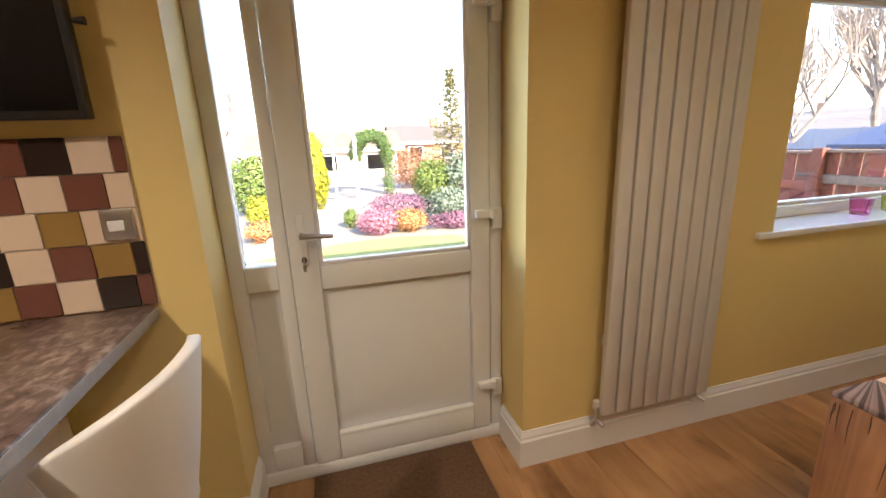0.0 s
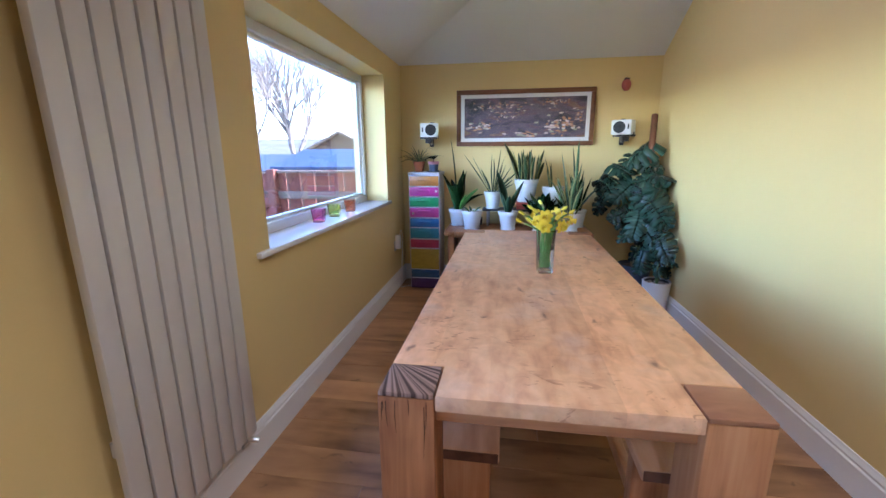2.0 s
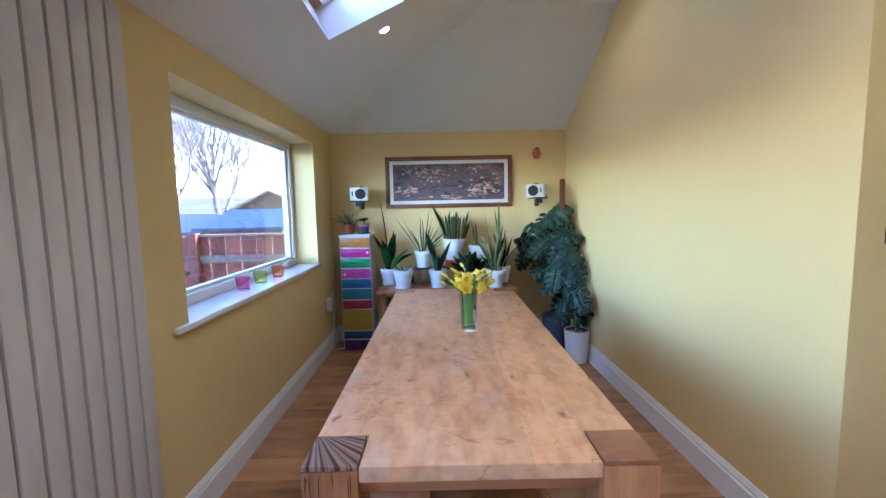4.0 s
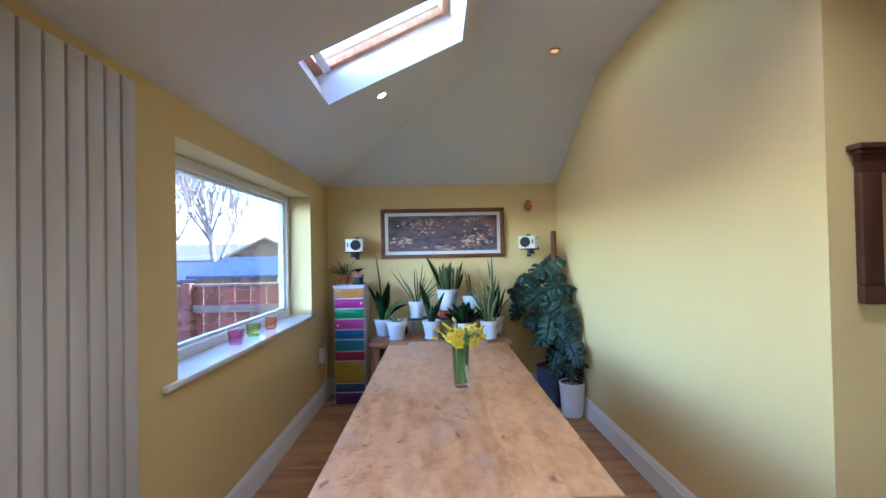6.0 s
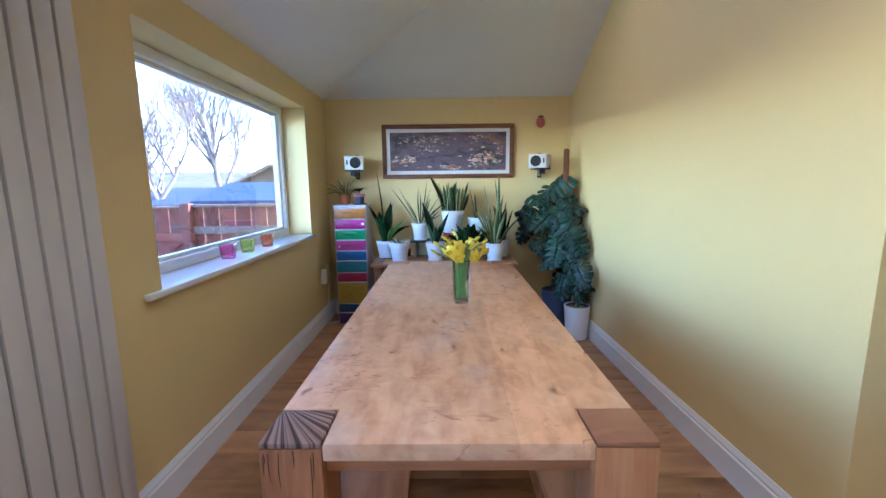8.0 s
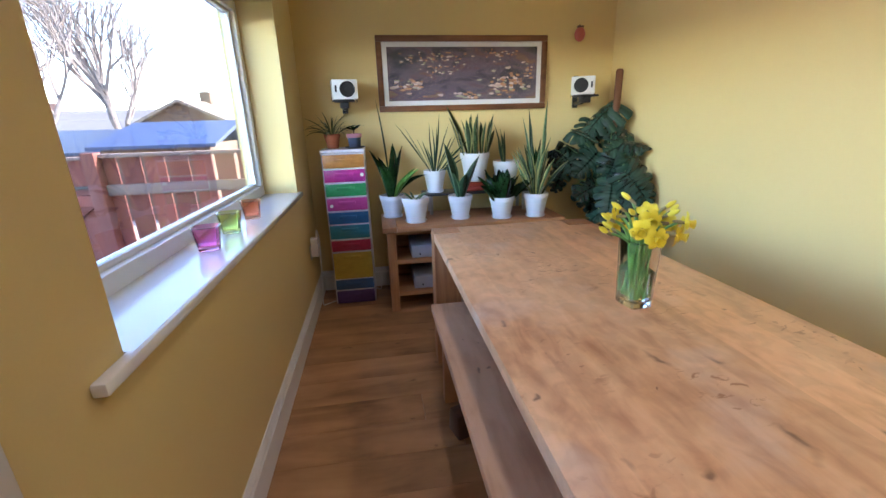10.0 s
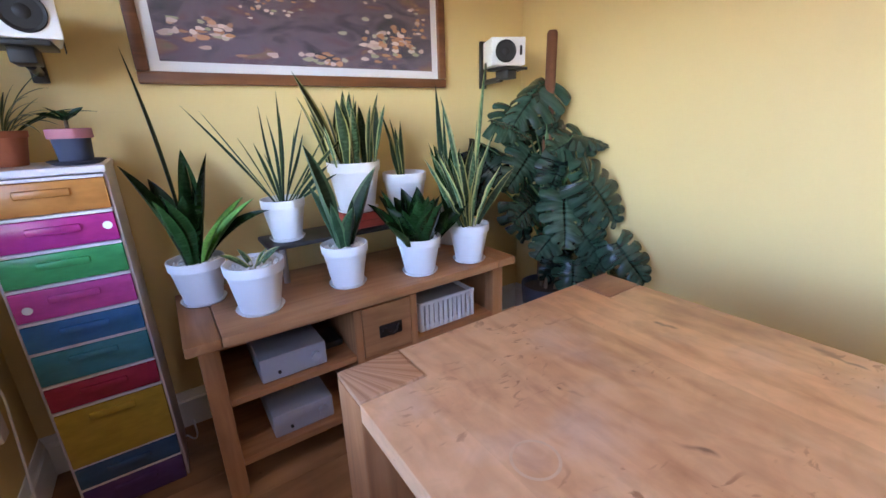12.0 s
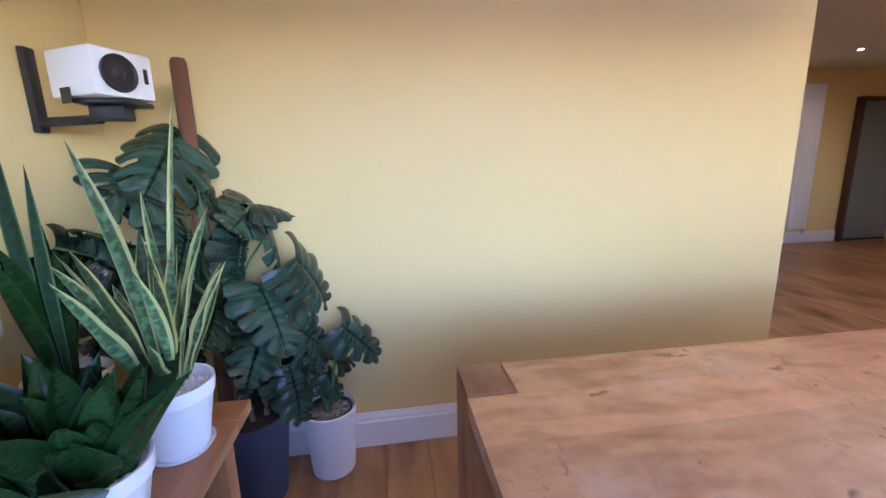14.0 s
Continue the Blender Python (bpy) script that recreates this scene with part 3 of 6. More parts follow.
# window: reveal lining, sill, frame, pane
def build_window():
    x0, x1, z0, z1 = WIN
    w = thing("window_1", "large white framed window over a deep white sill", "window", ((x0 + x1) / 2, YN, z0), kind="structure")
    fy0, fy1 = YN + 0.195, YN + 0.265
    zs = 0.912
    bm = box(x0 - 0.11, x1 + 0.035, YN - 0.03, YN - 0.001, zs - 0.028, zs, 0.006)
    box(x0 + 0.001, x1 - 0.001, YN - 0.02, fy0 + 0.01, zs - 0.026, zs + 0.0004, bm=bm)
    wpart("window_sill", bm, SILLW, w, "white gloss window sill board")
    fw = 0.058
    for a, b, c, d in ((x0, x1, zs, zs + fw), (x0, x1, z1 - fw, z1), (x0, x0 + fw, zs + fw, z1 - fw), (x1 - fw, x1, zs + fw, z1 - fw)):
        wpart("window_frame", box(a + 0.001, b - 0.001, fy0, fy1, c, d, 0.006), UPVC, w)
    # inner glazing bead, thicker at the hinge side
    for a, b, c, d in ((x0 + fw, x1 - fw - 0.03, zs + fw, zs + fw + 0.02), (x0 + fw, x1 - fw - 0.03, z1 - fw - 0.02, z1 - fw), (x0 + fw, x0 + fw + 0.02, zs + fw + 0.02, z1 - fw - 0.02), (x1 - fw - 0.03, x1 - fw, zs + fw, z1 - fw)):
        wpart("glazing_bead", box(a, b, fy0 + 0.022, fy1 - 0.01, c, d, 0.005), UPVC, w)
    p = wpart("pane", polys([[(x0 + fw, fy0 + 0.04, zs + fw), (x1 - fw, fy0 + 0.04, zs + fw), (x1 - fw, fy0 + 0.04, z1 - fw), (x0 + fw, fy0 + 0.04, z1 - fw)]]), GLASS, w, smooth=False)
    p.visible_shadow = False


build_window()


def build_door():
    x0, x1, _, z1 = DOOR
    f0, f1 = 1.855, 1.925
    w = thing("door_frame", "white door frame with a narrow glazed side panel", "door frame", ((x0 + x1) / 2, f0, 0), kind="structure")
    B = lambda a, b, c, d, e=0.0, t=0.0, bv=0.006: box(a, b, f0 + e, f1 + t, c, d, bv)
    for n, bm in (("jamb", B(x0 + 0.001, -0.075, 0.06, z1 - 0.06)), ("jamb", B(0.868, x1 - 0.001, 0.06, z1 - 0.06)), ("head", B(x0 + 0.001, x1 - 0.001, z1 - 0.06, z1 - 0.001)),
                  ("threshold", B(x0 + 0.001, x1 - 0.001, 0.004, 0.06, -0.012)), ("mullion", B(0.035, 0.082, 0.06, z1 - 0.06)),
                  ("side_rail", B(-0.075, 0.035, 0.06, 0.165)), ("side_rail", B(-0.075, 0.035, 0.84, 0.935)), ("side_rail", B(-0.075, 0.035, z1 - 0.12, z1 - 0.06)),
                  ("side_panel", B(-0.075, 0.035, 0.165, 0.84, 0.028, -0.02, 0.003))):
        wpart(n, bm, UPVC, w)
    p = wpart("pane", polys([[(-0.075, f0 + 0.035, 0.935), (0.035, f0 + 0.035, 0.935), (0.035, f0 + 0.035, z1 - 0.12), (-0.075, f0 + 0.035, z1 - 0.12)]]), DOORGLASS, w, smooth=False)
    p.visible_shadow = False
    d = thing("door_1", "closed white half-glazed back door with a lower panel", "door", (0.87, f0, 0.07), kind="structure")
    a, b, zb, zt = 0.085, 0.864, 0.064, z1 - 0.064
    g0, g1, gz = 0.187, 0.782, 0.92
    C = lambda xa, xb, za, zc, e=-0.014, t=-0.012, bv=0.008: box(xa, xb, f0 + e, f1 + t, za, zc, bv)
    for n, bm in (("stile", C(a, g0, zb, zt)), ("stile", C(g1, b, zb, zt)), ("bottom_rail", C(g0, g1, zb, 0.19)), ("mid_rail", C(g0, g1, 0.825, gz)), ("top_rail", C(g0, g1, zt - 0.095, zt)),
                  ("lower_panel", C(g0, g1, 0.19, 0.825, 0.012, -0.03, 0.003))):
        wpart(n, bm, UPVC, d)
    bead = box(g0, g1, f0 - 0.018, f0 + 0.01, 0.178, 0.197, 0.006)
    wpart("weather_bead", bead, UPVC, d)
    for xa, xb, za, zc in ((g0, g1, gz, gz + 0.016), (g0, g0 + 0.014, gz, zt - 0.1), (g1 - 0.014, g1, gz, zt - 0.1)):
        wpart("glazing_bead", box(xa, xb, f0 - 0.008, f0 + 0.02, za, zc, 0.004), UPVC, d)
    p = wpart("pane", polys([[(g0, f0 + 0.022, gz), (g1, f0 + 0.022, gz), (g1, f0 + 0.022, zt - 0.095), (g0, f0 + 0.022, zt - 0.095)]]), DOORGLASS, d, smooth=False)
    p.visible_shadow = False
    h = wpart("door_handle", box(0.122, 0.15, f0 - 0.026, f0 - 0.015, 0.93, 1.12, 0.005), UPVC, d, "white handle plate")
    bm = tube([(0.137, f0 - 0.02, 1.045), (0.137, f0 - 0.062, 1.045)], 0.009, 10)
    tube([(0.132, f0 - 0.06, 1.045), (0.19, f0 - 0.062, 1.043), (0.245, f0 - 0.058, 1.04)], [0.011, 0.0095, 0.008], 10, bm)
    part("lever", bm, CHROME, h, "silver lever", world_space=True)
    bm = tube([(0.137, f0 - 0.03, 0.955), (0.137, f0 - 0.045, 0.955)], 0.009, 12)
    wpart("lock", bm, BRONZE, d)
    bm = box(0.134, 0.14, f0 - 0.062, f0 - 0.04, 0.945, 0.965, 0.002)
    box(0.130, 0.144, f0 - 0.06, f0 - 0.05, 0.915, 0.94, 0.003, bm)
    wpart("key", bm, CHROME, d)
    for z in (0.27, 1.045, 1.81):
        bm = box(0.872, 0.918, f0 - 0.022, f0 - 0.001, z - 0.045, z + 0.04, 0.005)
        tube([(0.866, f0 - 0.03, z + 0.005), (0.866, f0 - 0.03, z + 0.04)], 0.016, 12, bm)
        box(0.80, 0.868, f0 - 0.04, f0 - 0.012, z + 0.005, z + 0.038, 0.006, bm)
        wpart("hinge", bm, UPVC, d)


build_door()


# ---- dining table and benches ----
def build_table():
    x0, x1, y0, y1, z = 1.3, 3.49, -0.017, 0.865, TABLE
    t = thing("dining_table", "heavy worn pine dining table with thick square legs", "table", (x0, y0, 0))
    lx, ly, lf = 0.14, 0.14, 0.115
    legs = [(x0, x0 + lx, y1 - ly, y1), (x0, x0 + lx, y0, y0 + ly), (x1 - lf, x1, y1 - ly, y1), (x1 - lf, x1, y0, y0 + ly)]
    for i, (a, b, c, d) in enumerate(legs):
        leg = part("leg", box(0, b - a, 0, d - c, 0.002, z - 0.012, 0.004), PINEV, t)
        leg.location = (a - x0, c - y0, 0)
        cap = part("end_grain", box(0.001, b - a - 0.001, 0.001, d - c - 0.001, z - 0.012, z + 0.0015, 0.003), (ENDP, ENDB, ENDF, ENDB)[i], leg, ("cracked dark sawn end of the post", "smooth brown post end", "pale sawn post end with fine rings", "smooth brown post end")[i])
        if i == 0:
            crng = random.Random(70 + i)
            for k in range(7):
                yc, ln, top = crng.uniform(0.01, d - c - 0.01), crng.uniform(0.03, 0.17), z - 0.014 - crng.uniform(0, 0.02)
                part("crack", tube([(-0.0002, yc, top), (-0.0002, yc + 0.002 * math.sin(k), top - ln * 0.5), (-0.0002, yc + crng.uniform(-0.004, 0.004), top - ln)], [0.0008, 0.0010, 0.0003], 5), CRACK, leg)
    th, gap = 0.040, 0.003
    # one glued-up top, notched at the four corners round the posts
    cx0, cx1, cy0, cy1 = x0 + lx + gap, x1 - lf - gap, y0 + ly + gap, y1 - ly - gap
    rim = [(x0, cy0), (cx0, cy0), (cx0, y0), (cx1, y0), (cx1, cy0), (x1, cy0), (x1, cy1), (cx1, cy1), (cx1, y1), (cx0, y1), (cx0, cy1), (x0, cy1)]
    bm = bmesh.new()
    f = bm.faces.new([bm.verts.new((px, py, z - th)) for px, py in rim])
    up = bmesh.ops.extrude_face_region(bm, geom=[f])
    bmesh.ops.translate(bm, verts=[v for v in up["geom"] if isinstance(v, bmesh.types.BMVert)], vec=(0, 0, th))
    bmesh.ops.recalc_face_normals(bm, faces=bm.faces[:])
    bmesh.ops.bevel(bm, geom=[e for e in bm.edges if max(v.co.z for v in e.verts) > z - 0.001 and min(v.co.z for v in e.verts) > z - 0.001], offset=0.004, segments=2, affect="EDGES", profile=0.5)
    wpart("tabletop", bm, PINE, t, "scratched worn pine top with knots")
    stain = mat("pale_stain", (0.60, 0.40, 0.26), 0.6, vary=0.15, scale=40)
    for cx, cy, r in ((3.10, 0.705, 0.036),):
        bm = lathe([(r - 0.0025, z + 0.0004), (r - 0.0015, z + 0.0007), (r + 0.0015, z + 0.0007), (r + 0.0025, z + 0.0004)], (cx, cy, 0), 40)
        wpart("ring_mark", bm, stain, t, "pale ring left by a glass")
    az = (z - th - 0.048, z - th)
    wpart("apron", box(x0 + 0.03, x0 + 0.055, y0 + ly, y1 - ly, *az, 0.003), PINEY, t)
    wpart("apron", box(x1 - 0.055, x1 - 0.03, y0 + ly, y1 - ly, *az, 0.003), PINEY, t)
    wpart("apron", box(x0 + lx, x1 - lf, y1 - 0.06, y1 - 0.035, *az, 0.003), PINE, t)
    wpart("apron", box(x0 + lx, x1 - lf, y0 + 0.035, y0 + 0.06, *az, 0.003), PINE, t)


build_table()


def build_seat(at, length, w, leg_y, label):
    """A low bench: thick plank on two slab legs."""
    s = thing("dining_bench", label, "bench", at, 0, "benches at the table")
    z = 0.46
    part("seat", box(0, length, 0, w, z - 0.042, z, 0.007), BENCHP, s, "scuffed knotty plank")
    for x in (-0.002, length):
        part("end_face", box(x, x + 0.002, 0.004, w - 0.004, z - 0.038, z - 0.005), ENDBENCH, s, "dark sawn plank end")
    for x in (0.12, length - 0.175):
        part("leg", box(x, x + 0.055, leg_y[0], leg_y[1], 0.002, z - 0.043, 0.005), PINEV, s)
    part("stretcher", box(0.175, length - 0.175, w / 2 - 0.02, w / 2 + 0.02, 0.10, 0.16, 0.004), PINE, s)
    return s


build_seat((1.51, 0.567, 0), 1.69, 0.347, (0.03, 0.317), "wide knotty pine bench pushed under the table")
build_seat((1.505, -0.005, 0), 1.62, 0.172, (0.015, 0.157), "narrow pine bench tucked under the table")
bm = box(-0.05, 0.05, -0.055, 0.055, 0.0, 0.12, 0.012)
for v in bm.verts:
    if v.co.z > 0.06:
        v.co.x *= 0.8
        v.co.y = v.co.y * 0.75 + 0.012
bm.transform(pose(2.83, 0.83, 0.001, 0, 0, 18))
single("log_block", bm, DARKW, "rough dark block of wood under the bench", "wood block")


# ---- radiator ----
def build_radiator():
    x0, x1, z0, z1, yf = 1.246, 1.806, 0.215, 2.085, 1.565
    r = thing("radiator", "tall cream vertical radiator of eight flat panels", "radiator", ((x0 + x1) / 2, YN, z0))
    n = 8
    w = (x1 - x0) / n
    for i in range(n):
        a = x0 + i * w
        wpart("panel", box(a + 0.0045, a + w - 0.0045, yf, yf + 0.03, z0, z1, 0.005, seg=2), RADW, r)
    for z in (z0 + 0.03, z1 - 0.06):
        wpart("header_pipe", box(x0 - 0.012 if z < 1 else x0 + 0.01, x1 - 0.01, yf + 0.024, yf + 0.05, z - 0.02, z + 0.025, 0.006), RADW, r)
    for x in (x0 + 0.05, x1 - 0.05):
        for z in (0.5, 1.8):
            wpart("bracket", box(x - 0.015, x + 0.015, yf + 0.02, YN - 0.001, z, z + 0.05, 0.003), RADW, r)
    for x in (x0 + 0.0, x1 - 0.02):
        bm = tube([(x, yf + 0.03, z0 + 0.03), (x, yf + 0.03, z0 - 0.035)], 0.011, 10)
        tube([(x, yf + 0.03, z0 - 0.035), (x + 0.012, yf - 0.004, z0 - 0.045)], [0.013, 0.011], 10, bm)
        tube([(x, yf + 0.03, z0 - 0.03), (x, yf + 0.055, z0 - 0.06), (x, YN - 0.012, 0.13)], 0.0075, 8, bm)
        wpart("valve", bm, CHROME, r, "chrome valve")


build_radiator()

# door mat
bm = box(0.07, 0.76, 1.36, 1.835, 0.001, 0.016, 0.004)
door_mat = single("door_mat", bm, MATT, "dark brown coir mat lying at the door", "mat")


# ---- kitchen corner ----
def build_kitchen():
    xr, z0, p = -0.272, 0.914, 0.0964
    splash = single("tile_splashback", box(-0.95, xr, YN - 0.004, YN - 0.0005, z0, z0 + 5 * p), GROUT, "chequered tile splashback in cream, plum, black and olive", "splashback", "structure", smooth=False)
    rows = [["plum", "cream", "black", "plum", "cream", "olive", "plum", "cream"],
            ["cream", "plum", "cream", "plum", "cream", "black", "cream", "olive"],
            ["cream", "cream", "olive", "cream", "plum", "cream", "plum", "cream"],
            ["black", "olive", "plum", "cream", "black", "cream", "olive", "plum"],
            ["plum", "black", "cream", "plum", "olive", "cream", "plum", "cream"]]
    first = 0.032
    full = {}
    for r, row in enumerate(rows):
        z = z0 + (4 - r) * p
        b = xr
        for c, k in enumerate(row):
            wd = first + (0.03 if r % 2 else 0.0) if c == 0 else p
            if c == 0 and r >= 2:
                wd = 0.04 if r != 3 else 0.034
            a = b - wd
            key = (k, round(wd, 3))
            if key not in full:
                full[key] = mesh_of("tile", box(0.0012, wd - 0.0012, -0.007, 0, 0.0012, p - 0.0012, 0.0015, seg=1), TILES[k])
            ob = new("tile", full[key])
            ob.parent = splash
            ob.location = (a, YN - 0.004, z)
            b = a
    s = thing("wall_socket", "brushed steel single wall switch plate on the tiles", "switch", (-0.325, YN - 0.012, 1.16))
    wpart("plate", box(-0.362, -0.284, YN - 0.021, YN - 0.0112, 1.118, 1.204, 0.003), CHROME, s)
    wpart("rocker", box(-0.345, -0.306, YN - 0.026, YN - 0.0205, 1.143, 1.172, 0.003), POTW, s, "white rocker")
    t = thing("television", "black flat television fixed to the wall", "television", (-0.66, YN, 1.44))
    wpart("case", box(-1.02, -0.305, 1.565, 1.605, 1.435, 1.86, 0.006), BLACK, t)
    wpart("screen", box(-1.005, -0.32, 1.5635, 1.5655, 1.455, 1.845), SCREEN, t, smooth=False)
    wpart("wall_bracket", box(-0.78, -0.54, 1.605, YN - 0.001, 1.55, 1.75, 0.004), BLACK, t)
    bm = tube([(-0.30, 1.59, 1.66), (-0.275, 1.59, 1.66)], [0.006, 0.01], 10)
    wpart("knob", bm, BLACK, t)
    c = thing("worktop", "brown marbled breakfast bar worktop", "worktop", (-0.6, 1.0, 0.88))
    bm = box(-0.98, -0.275, 0.35, YN - 0.009, 0.876, 0.914, 0.008, seg=3)
    wpart("slab", bm, MARBLE, c)
    wpart("edging", box(-0.2748, -0.2715, 0.358, YN - 0.016, 0.879, 0.910, 0.001), mat("grey_edging", (0.30, 0.29, 0.30), 0.35, vary=0.3, scale=30, fine=90, bump=0.03), c, "grey laminate edge strip")
    k = thing("base_cabinet", "white base cabinet under the worktop", "cabinet", (-0.75, 1.1, 0))
    wpart("carcass", box(-0.96, -0.56, 0.5, 1.6, 0.1, 0.874, 0.004), GLOSSW, k)
    wpart("plinth", box(-0.95, -0.6, 0.52, 1.58, 0.001, 0.1), GLOSSW, k)
    for y in (0.505, 1.055):
        dr = wpart("door", box(-0.559, -0.541, y, y + 0.54, 0.12, 0.868, 0.004), GLOSSW, k)
        part("handle", tube([(-0.54, y + 0.47, 0.65), (-0.52, y + 0.47, 0.65), (-0.52, y + 0.47, 0.78), (-0.54, y + 0.47, 0.78)], 0.005, 8), CHROME, dr, world_space=True)


build_kitchen()


def build_chair():
    """A moulded tub seat on a steel column, its back to the room."""
    ch = thing("bar_chair", "white moulded tub chair on a steel column", "chair", (-0.185, 1.16, 0), -63)
    bm = bmesh.new()
    rings, cols, grid = 14, 26, []
    for i in range(rings + 1):
        v = i / rings
        row = []
        for j in range(cols + 1):
            a = math.pi * (-0.50 + 1.0 * j / cols)
            s = (0.5 - a / math.pi) ** 1.8
            r = 0.062 + 0.076 * v ** 0.8
            top = 0.392 - 0.18 * s - 0.03 * max(0, a - 0.8) ** 2
            z = 0.585 + (top + 0.015) * v
            row.append(bm.verts.new((r * math.cos(a), r * math.sin(a), z)))
        grid.append(row)
    for i in range(rings):
        for j in range(cols):
            bm.faces.new((grid[i][j], grid[i][j + 1], grid[i + 1][j + 1], grid[i + 1][j]))
    sh = part("backrest", bm, POT, ch, smooth="open")
    so = sh.modifiers.new("thick", "SOLIDIFY")
    so.thickness, so.offset = 0.026, 0
    bv = sh.modifiers.new("round", "BEVEL")
    bv.width, bv.segments = 0.011, 3
    part("seat", lathe([(0, 0.575), (0.06, 0.58), (0.085, 0.60), (0.092, 0.625), (0.085, 0.645), (0.05, 0.64), (0, 0.637)], seg=28), POT, ch)
    part("column", lathe([(0.03, 0.02), (0.03, 0.35), (0.022, 0.355), (0.022, 0.575), (0, 0.575)], seg=18), CHROME, ch)
    part("foot_plate", lathe([(0, 0.001), (0.19, 0.001), (0.19, 0.008), (0.08, 0.02), (0.03, 0.03), (0, 0.03)], seg=28), CHROME, ch)


build_chair()


# ---- end wall: picture, loudspeakers, ornament ----
def build_picture():
    y0, y1, z0, z1 = -0.222, 1.078, 1.397, 1.921
    t = thing("framed_picture", "wide wood-framed print of water lilies on a dark pond", "picture", (XE, (y0 + y1) / 2, z0))
    fw = 0.042
    for a, b, c, d in ((y0, y1, z0, z0 + fw), (y0, y1, z1 - fw, z1), (y0, y0 + fw, z0 + fw, z1 - fw), (y1 - fw, y1, z0 + fw, z1 - fw)):
        wpart("frame", box(XE - 0.034, XE - 0.001, a, b, c, d, 0.007), FRAMEW, t)
    wpart("mount", box(XE - 0.016, XE - 0.004, y0 + fw, y1 - fw, z0 + fw, z1 - fw), POTW, t, "white card mount", smooth=False)
    m = 0.035
    pa, pb, pc, pd = y0 + fw + m, y1 - fw - m, z0 + fw + m, z1 - fw - m
    pond = bpy.data.materials.new("pond_print")
    pond.use_nodes = True
    n, l = pond.node_tree.nodes, pond.node_tree.links
    tc, mp, nz = n.new("ShaderNodeTexCoord"), n.new("ShaderNodeMapping"), n.new("ShaderNodeTexNoise")
    mp.inputs["Scale"].default_value = (1, 3.2, 7)
    nz.inputs["Scale"].default_value, nz.inputs["Detail"].default_value, nz.inputs["Distortion"].default_value = 1.6, 8, 1.2
    l.new(tc.outputs["Object"], mp.inputs[0])
    l.new(mp.outputs[0], nz.inputs["Vector"])
    l.new(ramp(n, l, nz.outputs[0], [(0.3, (0.03, 0.034, 0.04)), (0.42, (0.07, 0.06, 0.085)), (0.52, (0.14, 0.105, 0.14)), (0.6, (0.12, 0.07, 0.10)), (0.68, (0.22, 0.12, 0.09)), (0.8, (0.12, 0.14, 0.08))]), n["Principled BSDF"].inputs["Base Color"])
    n["Principled BSDF"].inputs["Roughness"].default_value = 0.5
    wpart("print", box(XE - 0.0185, XE - 0.016, pa, pb, pc, pd), pond, t, smooth=False)
    rng = random.Random(11)
    lil = bmesh.new()
    W, H = pb - pa, pd - pc
    groups = [(0.28, 0.78, 0.17, 0.10, 60, 0.6), (0.14, 0.28, 0.10, 0.13, 34, 1.0), (0.80, 0.32, 0.12, 0.17, 60, 1.0), (0.52, 0.08, 0.12, 0.07, 22, 1.0), (0.78, 0.85, 0.14, 0.08, 30, 0.55), (0.33, 0.55, 0.1, 0.08, 22, 0.6), (0.93, 0.6, 0.05, 0.15, 14, 0.7)]
    k = 0
    for u, v, su, sv, cnt, size in groups:
        for _ in range(cnt):
            a, b = u + rng.gauss(0, su * 0.6), v + rng.gauss(0, sv * 0.6)
            if not (0.02 < a < 0.98 and 0.03 < b < 0.95):
                continue
            y, z = pb - a * W, pc + b * H
            ry, rz = rng.uniform(0.010, 0.024) * size, rng.uniform(0.005, 0.011) * size
            x = XE - 0.0187 - 0.00002 * (k % 40)
            k += 1
            ph = rng.uniform(0, 6)
            lil.faces.new([lil.verts.new((x, y + ry * math.cos(q * 0.785) * (1 + 0.2 * math.sin(q * 2.4 + ph)), z + rz * math.sin(q * 0.785) * (1 + 0.2 * math.cos(q * 1.7 + ph)))) for q in range(8)])
    wpart("lily_pads", lil, islands("lily_print", [(0, (0.34, 0.18, 0.12)), (0.3, (0.52, 0.25, 0.12)), (0.5, (0.50, 0.36, 0.32)), (0.75, (0.70, 0.56, 0.50)), (1, (0.28, 0.30, 0.18))], 0.5), t, smooth="open")["kind"] = "stuff"
    gl = wpart("pane", polys([[(XE - 0.022, y0 + fw, z0 + fw), (XE - 0.022, y1 - fw, z0 + fw), (XE - 0.022, y1 - fw, z1 - fw), (XE - 0.022, y0 + fw, z1 - fw)]]), glass("picture_glass", gloss=0.08), t, smooth=False)
    gl.visible_shadow = False


build_picture()


